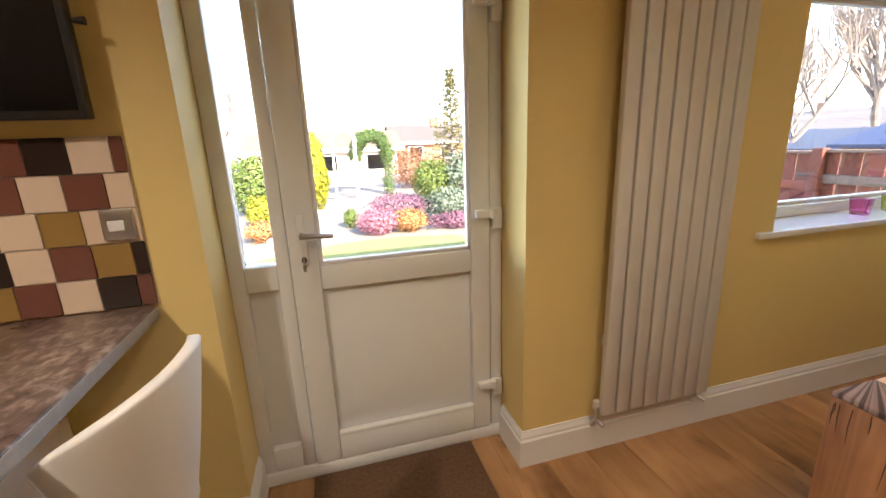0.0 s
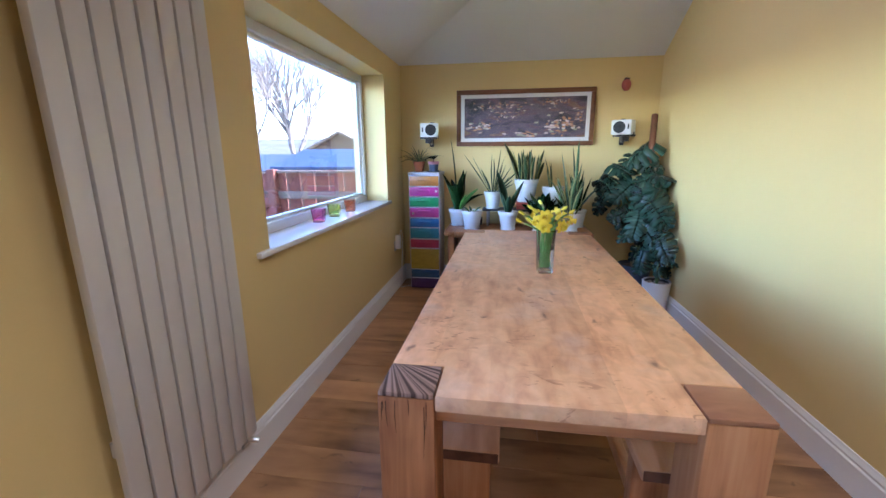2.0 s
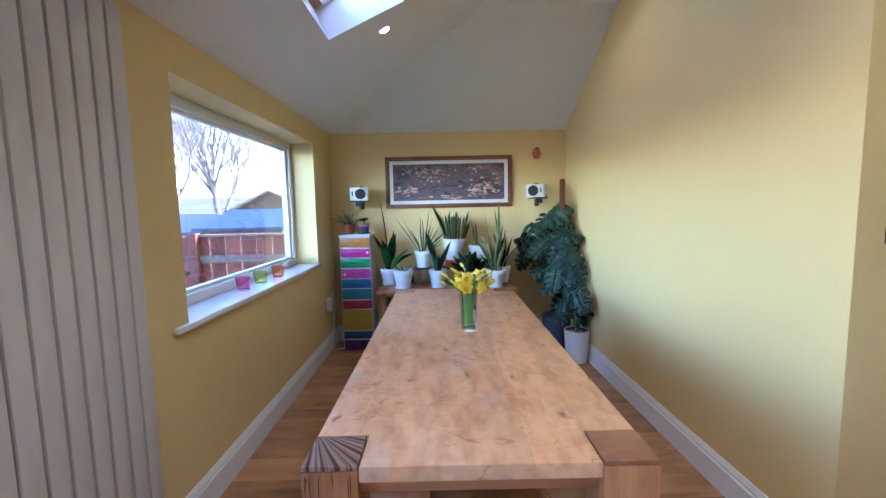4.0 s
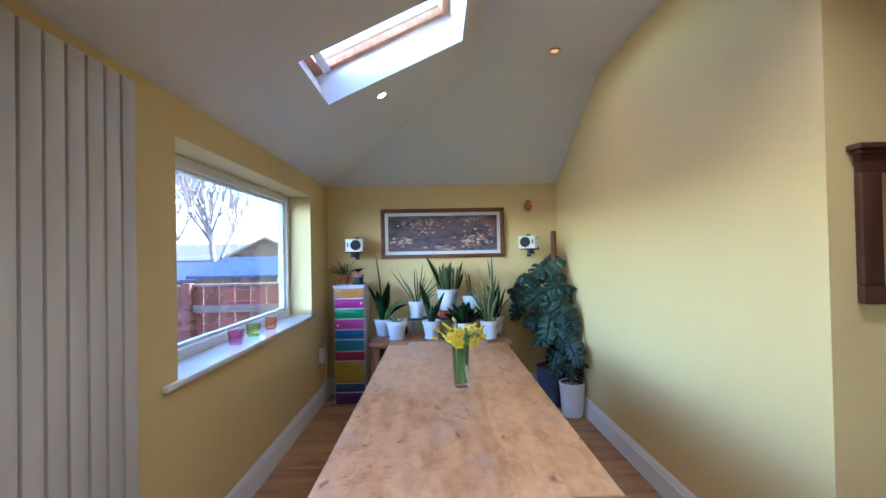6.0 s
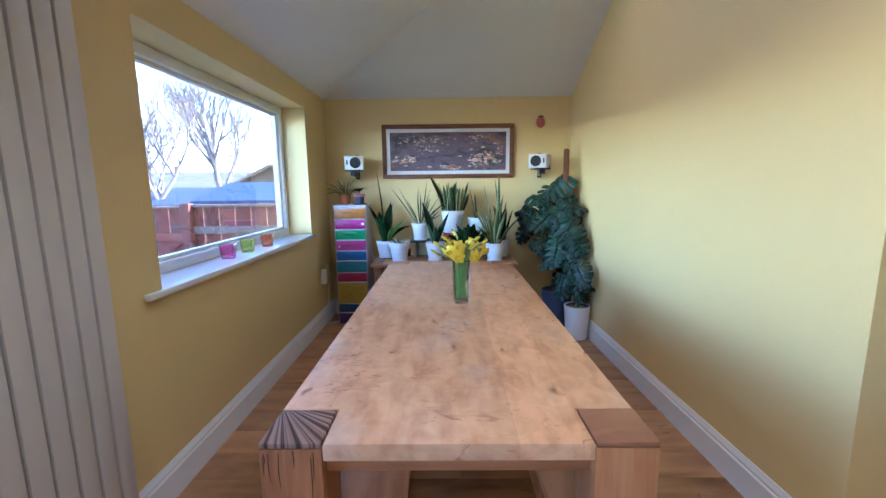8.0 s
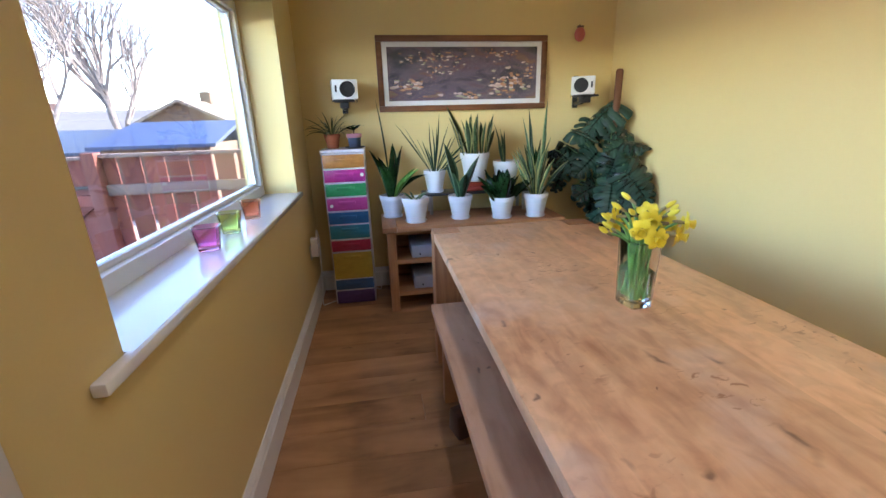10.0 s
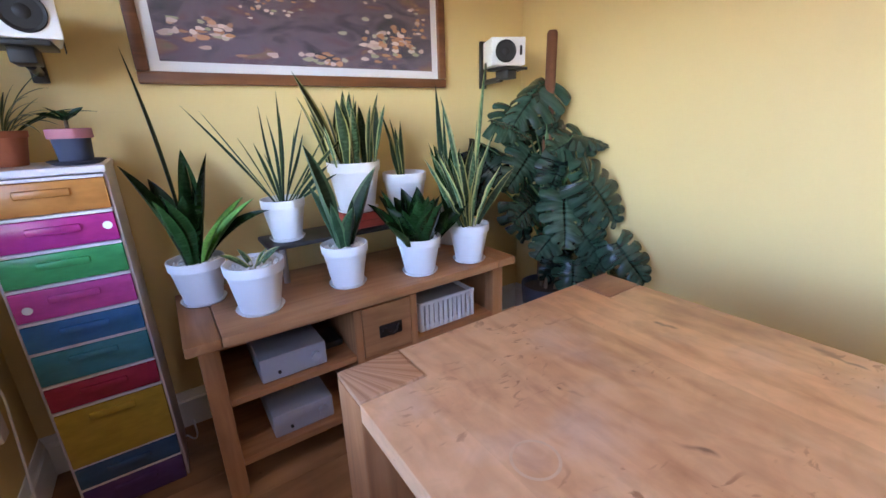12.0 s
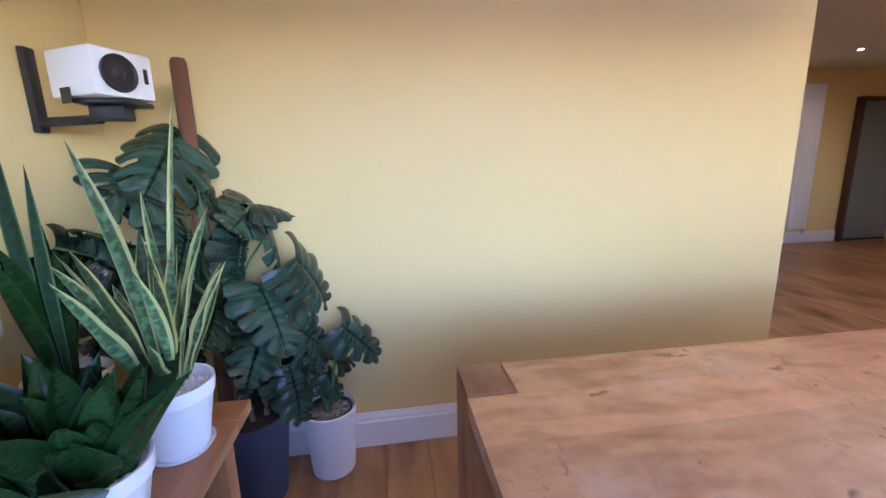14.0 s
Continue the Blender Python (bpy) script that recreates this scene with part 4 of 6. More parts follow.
def build_speaker(yc, mirror, turn, plate_y):
    """A small white box loudspeaker on its side, on a black wall bracket."""
    s = thing("loudspeaker", "small white loudspeaker lying on a black wall bracket", "loudspeaker", (4.46, yc, 1.475), turn, "pair of loudspeakers")
    part("cabinet", box(-0.125, 0.055, -0.083, 0.083, 0.006, 0.13, 0.006), SPKW, s)
    k = mirror

    def front(profile, y):
        bm = lathe(profile, seg=40)
        bm.transform(Matrix.Translation((-0.1255, y, 0.068)) @ Matrix.Rotation(-math.pi / 2, 4, "Y"))
        return bm
    wf = part("woofer", front([(0.050, -0.002), (0.050, 0.004), (0.047, 0.006), (0.042, 0.003), (0.040, 0.0012), (0.02, 0.0006), (0.0, 0.0006)], -0.014 * k), BLACK, s, "black round cone")
    part("dust_cap", front([(0.018, 0.0007), (0.012, 0.005), (0, 0.007)], -0.014 * k), BLACK, wf)
    part("tweeter", box(-0.129, -0.124, 0.06 * k - 0.006, 0.06 * k + 0.006, 0.05, 0.092, 0.003), BLACK, s, "black slot")
    b = thing("speaker_bracket", "black steel wall bracket holding a loudspeaker", "bracket", (XE, plate_y, 1.4), group="loudspeaker brackets")
    wpart("wall_plate", box(XE - 0.022, XE - 0.001, plate_y - 0.02, plate_y + 0.02, 1.395, 1.632, 0.004), BLACK, b)
    wpart("arm", tube([(XE - 0.015, plate_y, 1.425), (4.46, yc, 1.43)], 0.014, 10), BLACK, b)
    bm = box(4.38, 4.475, yc - 0.028, yc + 0.028, 1.425, 1.473, 0.004)
    box(4.345, 4.49, yc - 0.07, yc + 0.07, 1.466, 1.4795, 0.003, bm)
    wpart("cradle", bm, BLACK, b)
    t = radians(turn)
    for e in (-1, 1):
        bm = box(-0.03, 0.012, e * 0.0845 - 0.0012, e * 0.0845 + 0.0012, -0.012, 0.03, 0.001, seg=1)
        bm.transform(Matrix.Translation((4.46, yc, 1.475)) @ Matrix.Rotation(t, 4, "Z"))
        wpart("side_clamp", bm, BLACK, b)


build_speaker(-0.45, -1, -27, -0.48)
build_speaker(1.318, 1, 8, 1.33)

o = thing("wall_ornament", "small pink bird-shaped wall ornament on a hook", "ornament", (XE, -0.475, 1.9))
bm = bmesh.new()
bmesh.ops.create_uvsphere(bm, u_segments=18, v_segments=12, radius=1)
bm.transform(Matrix.Translation((XE - 0.035, -0.475, 1.925)) @ Matrix.Diagonal((0.032, 0.042, 0.052, 1)))
wpart("body", bm, mat("pink_glaze", (0.48, 0.12, 0.10), 0.3, vary=0.25, scale=30), o)
bm = box(XE - 0.05, XE - 0.02, -0.50, -0.452, 1.968, 1.985, 0.006)
wpart("head", bm, mat("dark_glaze", (0.10, 0.06, 0.05), 0.4), o)
wpart("hook", tube([(XE - 0.001, -0.475, 1.985), (XE - 0.03, -0.475, 1.99)], 0.004, 8), BRONZE, o)

# ---- drawer tower with plants ----
def build_tower():
    x0, x1, y0, y1, H = 4.325, 4.635, 1.208, 1.508, 1.155
    t = thing("drawer_tower", "tall tower of coloured translucent plastic drawers", "drawer unit", ((x0 + x1) / 2, (y0 + y1) / 2, 0))
    frost = mat("frosted_plastic", (0.62, 0.60, 0.66), 0.35, vary=0.04, scale=8)
    rows = [(335, 367, (0.72, 0.26, 0.06), "orange"), (372, 402, (0.50, 0.03, 0.28), "magenta"), (407, 438, (0.03, 0.36, 0.12), "green"), (443, 475, (0.52, 0.06, 0.30), "pink"), (480, 510, (0.015, 0.13, 0.32), "blue"), (514, 550, (0.02, 0.19, 0.26), "teal"), (555, 584, (0.30, 0.01, 0.05), "crimson"), (589, 662, (0.36, 0.25, 0.02), "yellow"), (665, 693, (0.012, 0.06, 0.16), "navy"), (697, 733, (0.055, 0.018, 0.12), "purple")]
    Z = lambda p: H * (1 - (p - 322) / 413)
    wpart("top", box(x0 - 0.004, x1, y0 - 0.003, y1 + 0.003, H - 0.022, H, 0.006), frost, t)
    for y in (y0, y1 - 0.008):
        wpart("side", box(x0 + 0.012, x1, y, y + 0.008, 0.004, H - 0.022, 0.002), frost, t)
    wpart("back", box(x1 - 0.008, x1, y0 + 0.008, y1 - 0.008, 0.004, H - 0.022), frost, t)
    for a, b, c, nm in rows:
        za, zb = Z(b), Z(a)
        m = mat(nm + "_plastic", [min(0.9, v * 1.25 + 0.02) for v in c], 0.25, vary=0.42, scale=13, fine=30, bump=0.05, stretch=(1, 1, 2.5))
        m.node_tree.nodes["Principled BSDF"].inputs["Transmission Weight"].default_value = 0.15
        bm = box(x0, x1 - 0.03, y0 + 0.009, y1 - 0.009, za, zb, 0.003)
        d = wpart("drawer", bm, m, t, nm + " drawer")
        zc = zb - 0.03
        bm = box(x0 - 0.012, x0 + 0.002, (y0 + y1) / 2 - 0.06, (y0 + y1) / 2 + 0.06, zc - 0.012, zc + 0.01, 0.005)
        part("handle", bm, m, d, world_space=True)
        wpart("shelf_rail", box(x0 + 0.002, x1 - 0.01, y0 + 0.008, y1 - 0.008, zb + 0.0015, zb + 0.011, 0.002), frost, t)
    def sticker(y, z):
        bm = lathe([(0, 0.001), (0.012, 0.001), (0.012, 0)], seg=14)
        bm.transform(Matrix.Translation((x0 - 0.0005, y, z)) @ Matrix.Rotation(-math.pi / 2, 4, "Y"))
        wpart("sticker", bm, POTW, t, "round white sticker")
    sticker(y0 + 0.03, Z(385))
    sticker(y1 - 0.04, Z(462))


build_tower()

s = thing("plug_adaptor", "white plug adaptor in a low wall socket with cable", "plug", (4.28, YN, 0.45))
wpart("socket_plate", box(4.235, 4.315, YN - 0.010, YN - 0.001, 0.40, 0.50, 0.003), CHROME, s)
wpart("adaptor", box(4.245, 4.30, YN - 0.06, YN - 0.010, 0.42, 0.555, 0.006), POT, s)
cab = bend((4.28, YN - 0.05, 0.55), (4.33, YN - 0.05, 0.66), (4.345, YN - 0.06, 0.52)) + bend((4.345, YN - 0.06, 0.50), (4.28, YN - 0.06, 0.2), (4.30, YN - 0.04, 0.03))
wpart("cable", tube(cab + bend((4.31, YN - 0.045, 0.012), (4.42, 1.5, 0.006), (4.56, 1.22, 0.006)) + bend((4.55, 1.2, 0.02), (4.45, 1.15, 0.01), (4.40, 1.16, 0.18), 6), 0.0035, 6), POT, s, "white cable")


# ---- oak media unit ----
def build_unit():
    x0, x1, y0, y1, z = 4.05, 4.53, -0.178, 1.125, UNIT
    u = thing("media_unit", "low oak media unit with shelves and two drawers", "media unit", ((x0 + x1) / 2, (y0 + y1) / 2, 0))
    xf = 4.10
    wpart("top", box(x0, x1, y0 + 0.10, y1 - 0.10, z - 0.036, z, 0.006), HONEY, u)
    for a, b in ((y0, y0 + 0.0985), (y1 - 0.0985, y1)):
        wpart("top_end", box(x0, x1, a, b, z - 0.036, z - 0.0004, 0.006), HONEYV if 0 else timber("end_cap_oak", (0.44, 0.22, 0.1), (0.35, 0.16, 0.065), (0.24, 0.1, 0.04), grain=(1, 12, 12), rough=0.4), u)
    lw = 0.06
    for a in (y0 + 0.03, y1 - 0.03 - lw):
        for xa in (xf, x1 - 0.08):
            bm = box(xa, xa + 0.06, a, a + lw, 0.002, z - 0.036, 0.004)
            wpart("leg", bm, HONEYV, u)
        wpart("side_panel", box(xf + 0.06, x1 - 0.08, a + 0.02, a + 0.04, 0.13, z - 0.036), HONEYV, u)
    ya, yb = y0 + 0.03 + lw, y1 - 0.03 - lw
    wpart("back_panel", box(x1 - 0.05, x1 - 0.04, ya, yb, 0.12, z - 0.036), HONEY, u)
    wpart("bottom_shelf", box(xf + 0.008, x1 - 0.05, ya, yb, 0.12, 0.152, 0.003), HONEY, u)
    wpart("top_rail", box(xf + 0.006, xf + 0.03, ya, yb, z - 0.066, z - 0.036, 0.002), HONEY, u)
    d0, d1 = 0.318, 0.592
    for a in (d0, d1 - 0.03):
        wpart("divider", box(xf + 0.004, x1 - 0.05, a, a + 0.03, 0.152, z - 0.067, 0.002), HONEYV, u)
    wpart("shelf", box(xf + 0.012, x1 - 0.05, d1, yb, 0.362, 0.388, 0.003), HONEY, u)
    wpart("shelf", box(xf + 0.012, x1 - 0.05, ya, d0, 0.345, 0.372, 0.003), HONEY, u)
    wpart("drawer_rail", box(xf + 0.006, xf + 0.03, d0 + 0.03, d1 - 0.03, 0.352, 0.366, 0.001), HONEY, u)
    for za, zb in ((0.156, 0.349), (0.369, 0.576)):
        dr = wpart("drawer", box(xf + 0.002, xf + 0.022, d0 + 0.033, d1 - 0.033, za, zb, 0.004), HONEY, u)
        zc, yc = (za + zb) / 2 - 0.01, 0.445
        bm = box(xf - 0.004, xf + 0.003, yc - 0.05, yc + 0.05, zc - 0.026, zc + 0.026, 0.004)
        tube(bend((xf - 0.006, yc - 0.03, zc + 0.008), (xf - 0.028, yc, zc - 0.035), (xf - 0.006, yc + 0.03, zc + 0.008), 10), 0.005, 8, bm)
        for s_ in (-0.03, 0.03):
            tube([(xf, yc + s_, zc + 0.008), (xf - 0.012, yc + s_, zc + 0.008)], 0.008, 10, bm)
        part("handle", bm, BRONZE, dr, "dark bronze drop handle", world_space=True)


build_unit()


def build_box_unit(y0, y1, z, lab):
    t = thing("hifi_unit", lab, "hi-fi unit", (4.28, (y0 + y1) / 2, z), group="hi-fi units")
    wpart("case", box(4.13, 4.42, y0, y1, z + 0.006, z + 0.098, 0.006), SILVER, t)
    bm = tube([(4.13, y0 + 0.04, z + 0.055), (4.112, y0 + 0.04, z + 0.055)], 0.017, 16)
    wpart("knob", bm, SILVER, t)
    bm = tube([(4.13, y1 - 0.06, z + 0.035), (4.124, y1 - 0.06, z + 0.035)], 0.006, 10)
    wpart("button", bm, BLACK, t)
    for a in (4.15, 4.40):
        for y in (y0 + 0.03, y1 - 0.03):
            wpart("foot", lathe([(0, 0.0003), (0.01, 0.0003), (0.01, 0.007), (0, 0.007)], (a, y, z), 10), BLACK, t)


build_box_unit(0.70, 0.93, 0.388, "silver grey hi-fi unit on the middle shelf")
build_box_unit(0.70, 0.92, 0.152, "silver grey hi-fi unit on the bottom shelf")
b = thing("black_controller", "small black hand controller on the middle shelf", "controller", (4.3, 0.655, 0.388))
wpart("body", box(4.22, 4.36, 0.60, 0.69, 0.389, 0.42, 0.012), BLACK, b)

b = thing("storage_basket", "white slatted plastic basket on the shelf", "basket", (4.25, 0.14, 0.372))
bm = box(4.135, 4.36, 0.0, 0.29, 0.374, 0.382, 0.002)
wpart("base", bm, POT, b)
for i in range(12):
    y = 0.002 + i * 0.0245
    wpart("slat", box(4.13, 4.136, y, y + 0.017, 0.376, 0.50, 0.002), POT, b)
wpart("rim", box(4.127, 4.139, 0.0, 0.29, 0.495, 0.51, 0.003), POT, b)
wpart("lining", box(4.16, 4.35, 0.01, 0.28, 0.382, 0.49, 0.005), mat("grey_lining", (0.32, 0.32, 0.33), 0.8), b)
for y in (0.0, 0.284):
    wpart("side", box(4.136, 4.36, y, y + 0.006, 0.376, 0.505, 0.002), POT, b)
green = mat("green_plastic", (0.05, 0.30, 0.05), 0.4, vary=0.15, scale=14)
g = thing("game_box", "flat bright green box lying on the bottom shelf", "box", (4.25, 0.09, 0.152))
wpart("lid", box(4.12, 4.40, -0.06, 0.29, 0.153, 0.185, 0.004), green, g)
wpart("tray", box(4.13, 4.39, -0.03, 0.25, 0.185, 0.205, 0.004), mat("green_plastic_dark", (0.03, 0.17, 0.04), 0.5, vary=0.2, scale=20), g)
c = thing("small_camera", "small black object standing on the unit", "box", (4.44, 0.83, UNIT))
wpart("body", box(4.42, 4.46, 0.80, 0.855, UNIT + 0.001, UNIT + 0.075, 0.006), BLACK, c)
wpart("front", box(4.416, 4.421, 0.812, 0.843, UNIT + 0.02, UNIT + 0.06, 0.003), SCREEN, c)

# raised black plant shelf
st = thing("plant_shelf", "low black shelf on chrome legs standing on the unit", "shelf", (4.46, 0.40, UNIT))
wpart("board", box(4.355, 4.555, -0.03, 0.80, 0.79, 0.808, 0.005), BLACK, st)
for x in (4.385, 4.525):
    for y in (0.745, 0.02):
        wpart("leg", tube([(x, y, UNIT + 0.001), (x, y, 0.79)], 0.0125, 12), CHROME, st)
rb = thing("red_box", "flat red box raising a plant pot", "box", (4.46, 0.39, 0.808))
wpart("lid", box(4.375, 4.545, 0.30, 0.48, 0.845, 0.876, 0.004), mat("red_card", (0.36, 0.05, 0.03), 0.55, vary=0.1, scale=12), rb)
wpart("base", box(4.378, 4.542, 0.303, 0.477, 0.809, 0.845, 0.003), mat("red_card_dark", (0.30, 0.04, 0.025), 0.6, vary=0.1, scale=12), rb)


# ---- plants ----
def pot_part(parent, R, H, material=None, base=0.68, saucer=True, fill="soil", rng=None):
    """A tapered pot with a rolled band at the rim, its saucer and its filling, at the parent's origin."""
    rb_ = R * base
    z0 = 0.006 if saucer else 0.0015
    part("pot", lathe([(0, z0), (rb_ * 0.96, z0), (rb_, z0 + 0.004), (R * 0.93, H * 0.80), (R * 0.935, H * 0.805), (R * 0.985, H * 0.81), (R, H * 0.985), (R * 0.985, H), (R * 0.93, H * 0.995), (R * 0.9, H * 0.88), (R * 0.86, H * 0.82), (0, H * 0.82)], seg=36), material or POT, parent)
    if saucer:
        part("saucer", lathe([(0, 0.0012), (rb_ * 1.08, 0.0012), (rb_ * 1.22, 0.013), (rb_ * 1.19, 0.0145), (rb_ * 1.05, 0.005), (0, 0.005)], seg=32), material or POT, parent)
    if fill == "soil":
        part("soil", lathe([(R * 0.9, H * 0.83), (R * 0.88, H * 0.86), (R * 0.5, H * 0.875), (0, H * 0.87)], seg=24), SOIL, parent)
    else:
        rng = rng or random.Random(3)
        bm = bmesh.new()
        for _ in range(130):
            a, r = rng.uniform(0, 6.283), R * 0.84 * math.sqrt(rng.random())
            own = bmesh.new()
            bmesh.ops.create_icosphere(own, subdivisions=1, radius=1)
            own.transform(Matrix.Translation((r * math.cos(a), r * math.sin(a), H * 0.87 + rng.uniform(0, 0.008))) @ Euler((rng.random() * 6, rng.random() * 6, 0)).to_matrix().to_4x4() @ Matrix.Diagonal((rng.uniform(0.007, 0.013), rng.uniform(0.006, 0.010), rng.uniform(0.005, 0.008), 1)))
            join(bm, own)
        tagged(part("pebbles", bm, fill, parent), kind="stuff")


def blade(length, width, bow, twist=0.0, tip=0.55, n=14, cup=0.25, wave=0.0, spin=0.0, sway=0.0):
    """A standing strap leaf from its foot along z, bowing towards +x, turned by spin on its own axis; u across, v along."""
    bm = bmesh.new()
    uvl = bm.loops.layers.uv.new("UVMap")
    rows = []
    for i in range(n + 1):
        v = i / n
        w = width * min(1.0, 0.45 + 1.2 * v) * (1.0 if v < tip else max(0.0, 1 - ((v - tip) / (1 - tip)) ** 2.0))
        ang = bow * v
        x = length * (1 - math.cos(ang)) / bow if abs(bow) > 1e-3 else 0
        z = length * math.sin(ang) / bow if abs(bow) > 1e-3 else length * v
        t = spin + twist * v
        side = sway * length * math.sin(v * 4.2) * v
        row = []
        for k in range(5):
            u = k / 4 - 0.5
            c = cup * w * (4 * u * u - 0.3) + wave * w * math.sin(v * 17) * u
            px, py = c, u * w
            rx, ry = px * math.cos(t) - py * math.sin(t), px * math.sin(t) + py * math.cos(t)
            row.append((bm.verts.new((x - rx * math.cos(ang), ry + side, z + rx * math.sin(ang))), (k / 4, v)))
        rows.append(row)
    for a, b in zip(rows, rows[1:]):
        for k in range(4):
            f = bm.faces.new((a[k][0], a[k + 1][0], b[k + 1][0], b[k][0]))
            for lp, q in zip(f.loops, (a[k], a[k + 1], b[k + 1], b[k])):
                lp[uvl].uv = q[1]
    return bm


def add_blade(parent, az, lean, foot, length, width, bow, material, twist=0.0, tip=0.55, cup=0.25, wave=0.0, z=0.14, facing=0.5):
    turn = (math.pi - az + math.pi / 2) % math.pi - math.pi / 2
    ob = part("leaf", blade(length, width, bow, twist, tip, cup=cup, wave=wave, spin=facing * turn, sway=0.035 * math.sin(az * 7.3)), material, parent, smooth="open")
    ob.matrix_basis = Matrix.Translation((foot * math.cos(az), foot * math.sin(az), z)) @ Matrix.Rotation(az, 4, "Z") @ Matrix.Rotation(lean, 4, "Y")
    return ob


def blades(parent, seed, count, length, width, material, lean=(0.05, 0.5), bow=(0.05, 0.4), foot=0.03, tip=0.55, twist=0.6, cup=0.25, wave=0.0, z=0.14, second=None, azim=None):
    rng = random.Random(seed)
    for i in range(count):
        az = (azim[i % len(azim)] if azim else i * 2.399) + rng.uniform(-0.35, 0.35)
        f = rng.random()
        add_blade(parent, az, lean[0] + (lean[1] - lean[0]) * f, foot * (0.4 + f), rng.uniform(*length), rng.uniform(*width), rng.uniform(*bow), second if second and rng.random() < 0.35 else material, rng.uniform(-twist, twist), tip, cup, wave, z)


def plant(name, label, at, R, H, fill="soil", **kw):
    p = thing(name, label, "potted plant", at, 0, "plants on the oak unit")
    pot_part(p, R, H, fill=fill, rng=random.Random(int(at[1] * 1000)), **kw)
    return p


p = plant("snake_plant", "broad-leaved dark green snake plant in a white pot", (4.40, 1.035, UNIT), 0.092, 0.165, PEBBLE)
blades(p, 1, 10, (0.26, 0.46), (0.07, 0.095), DARKLEAF, (0.0, 0.26), (0.05, 0.4), 0.035, 0.42, 0.6, 0.3)
add_blade(p, 1.75, 0.03, 0.01, 0.70, 0.024, 0.12, RIMLEAF, z=0.14)
for a, le, ln in ((4.3, 0.5, 0.30), (4.8, 0.42, 0.27), (3.9, 0.38, 0.22)):
    add_blade(p, a, le, 0.03, ln, 0.05, 0.45, BRIGHTLEAF, 0.2, 0.45, 0.35)
add_blade(p, 4.5, 0.5, 0.03, 0.30, 0.05, 0.9, DARKLEAF, 0.2, 0.45, 0.35)

p = plant("sprouting_plant", "white pot on a saucer holding one small sprout", (4.195, 0.882, UNIT), 0.096, 0.175, PEBBLE)
for a, ln in ((0.4, 0.10), (1.7, 0.12), (3.5, 0.08), (4.6, 0.11), (5.4, 0.09)):
    add_blade(p, a, 0.6, 0.008, ln, 0.026, 0.5, SNAKE_PALE, z=0.14)

p = plant("spiky_plant", "thin spiky variegated plant in a white pot", (4.44, 0.705, 0.808), 0.083, 0.165)
blades(p, 4, 14, (0.26, 0.46), (0.013, 0.02), RIMLEAF, (0.03, 0.75), (0.02, 0.25), 0.02, 0.35, 0.8, 0.3, second=SNAKE)
for a, le in ((4.6, 0.75), (4.3, 0.95), (4.9, 0.55)):
    add_blade(p, a, le, 0.05, 0.2, 0.022, 0.1, RIMLEAF)

p = plant("snake_plant", "pair of stiff rimmed snake leaves in a white pot", (4.22, 0.555, UNIT), 0.088, 0.168, PEBBLE)
for a, le, ln, wd in ((1.7, 0.16, 0.41, 0.088), (1.2, 0.25, 0.27, 0.075), (4.4, 0.3, 0.33, 0.085), (4.9, 0.15, 0.2, 0.06), (0.1, 0.3, 0.16, 0.05), (3.2, 0.35, 0.2, 0.055), (2.4, 0.3, 0.22, 0.058)):
    add_blade(p, a, le, 0.02, ln, wd, 0.15, RIMLEAF, 0.3, 0.4, 0.4)

p = plant("snake_plant", "crowded variegated snake plant in a large white pot", (4.46, 0.39, 0.876), 0.112, 0.212)
blades(p, 6, 26, (0.2, 0.33), (0.036, 0.05), SNAKE, (0.0, 0.2), (-0.2, 0.3), 0.075, 0.55, 0.9, 0.25, z=0.175, second=SNAKE_PALE)
add_blade(p, 1.75, 0.38, 0.05, 0.42, 0.07, 0.1, SNAKE, 0.2, 0.45, z=0.175)

p = plant("snake_plant", "sparse slender snake plant in a white pot", (4.47, 0.14, 0.808), 0.102, 0.21)
blades(p, 7, 6, (0.2, 0.32), (0.024, 0.032), SNAKE, (0.02, 0.3), (0.05, 0.2), 0.03, 0.4, 0.4, 0.3, z=0.175, azim=[1.2, 1.8, 2.4])
tube_b = lathe([(0, 0.182), (0.05, 0.182), (0.05, 0.192), (0, 0.192)], seg=18)
part("moss", tube_b, mat("dark_red_moss", (0.16, 0.03, 0.03), 0.9, vary=0.3, scale=50), p)

p = plant("rosette_plant", "glossy dwarf rosette plant in a white pot", (4.155, 0.265, UNIT), 0.09, 0.156, PEBBLE)
blades(p, 8, 32, (0.13, 0.235), (0.062, 0.085), DARKLEAF, (0.0, 0.55), (0.0, 0.5), 0.055, 0.42, 0.8, 0.35, z=0.125)

p = plant("snake_plant", "tall banded snake plant in a white pot with pebbles", (4.145, 0.015, UNIT), 0.088, 0.17, PEBBLE)
blades(p, 9, 19, (0.22, 0.44), (0.032, 0.046), SNAKE, (0.03, 0.6), (0.05, 0.35), 0.03, 0.5, 0.5, 0.35, wave=0.15, second=SNAKE_PALE)
for a, le, ln in ((3.6, 0.06, 0.66), (1.2, 0.12, 0.56), (5.0, 0.1, 0.46), (2.0, 0.5, 0.40)):
    add_blade(p, a, le, 0.015, ln, 0.034, 0.1, SNAKE_PALE, 0.3, 0.6, 0.35)

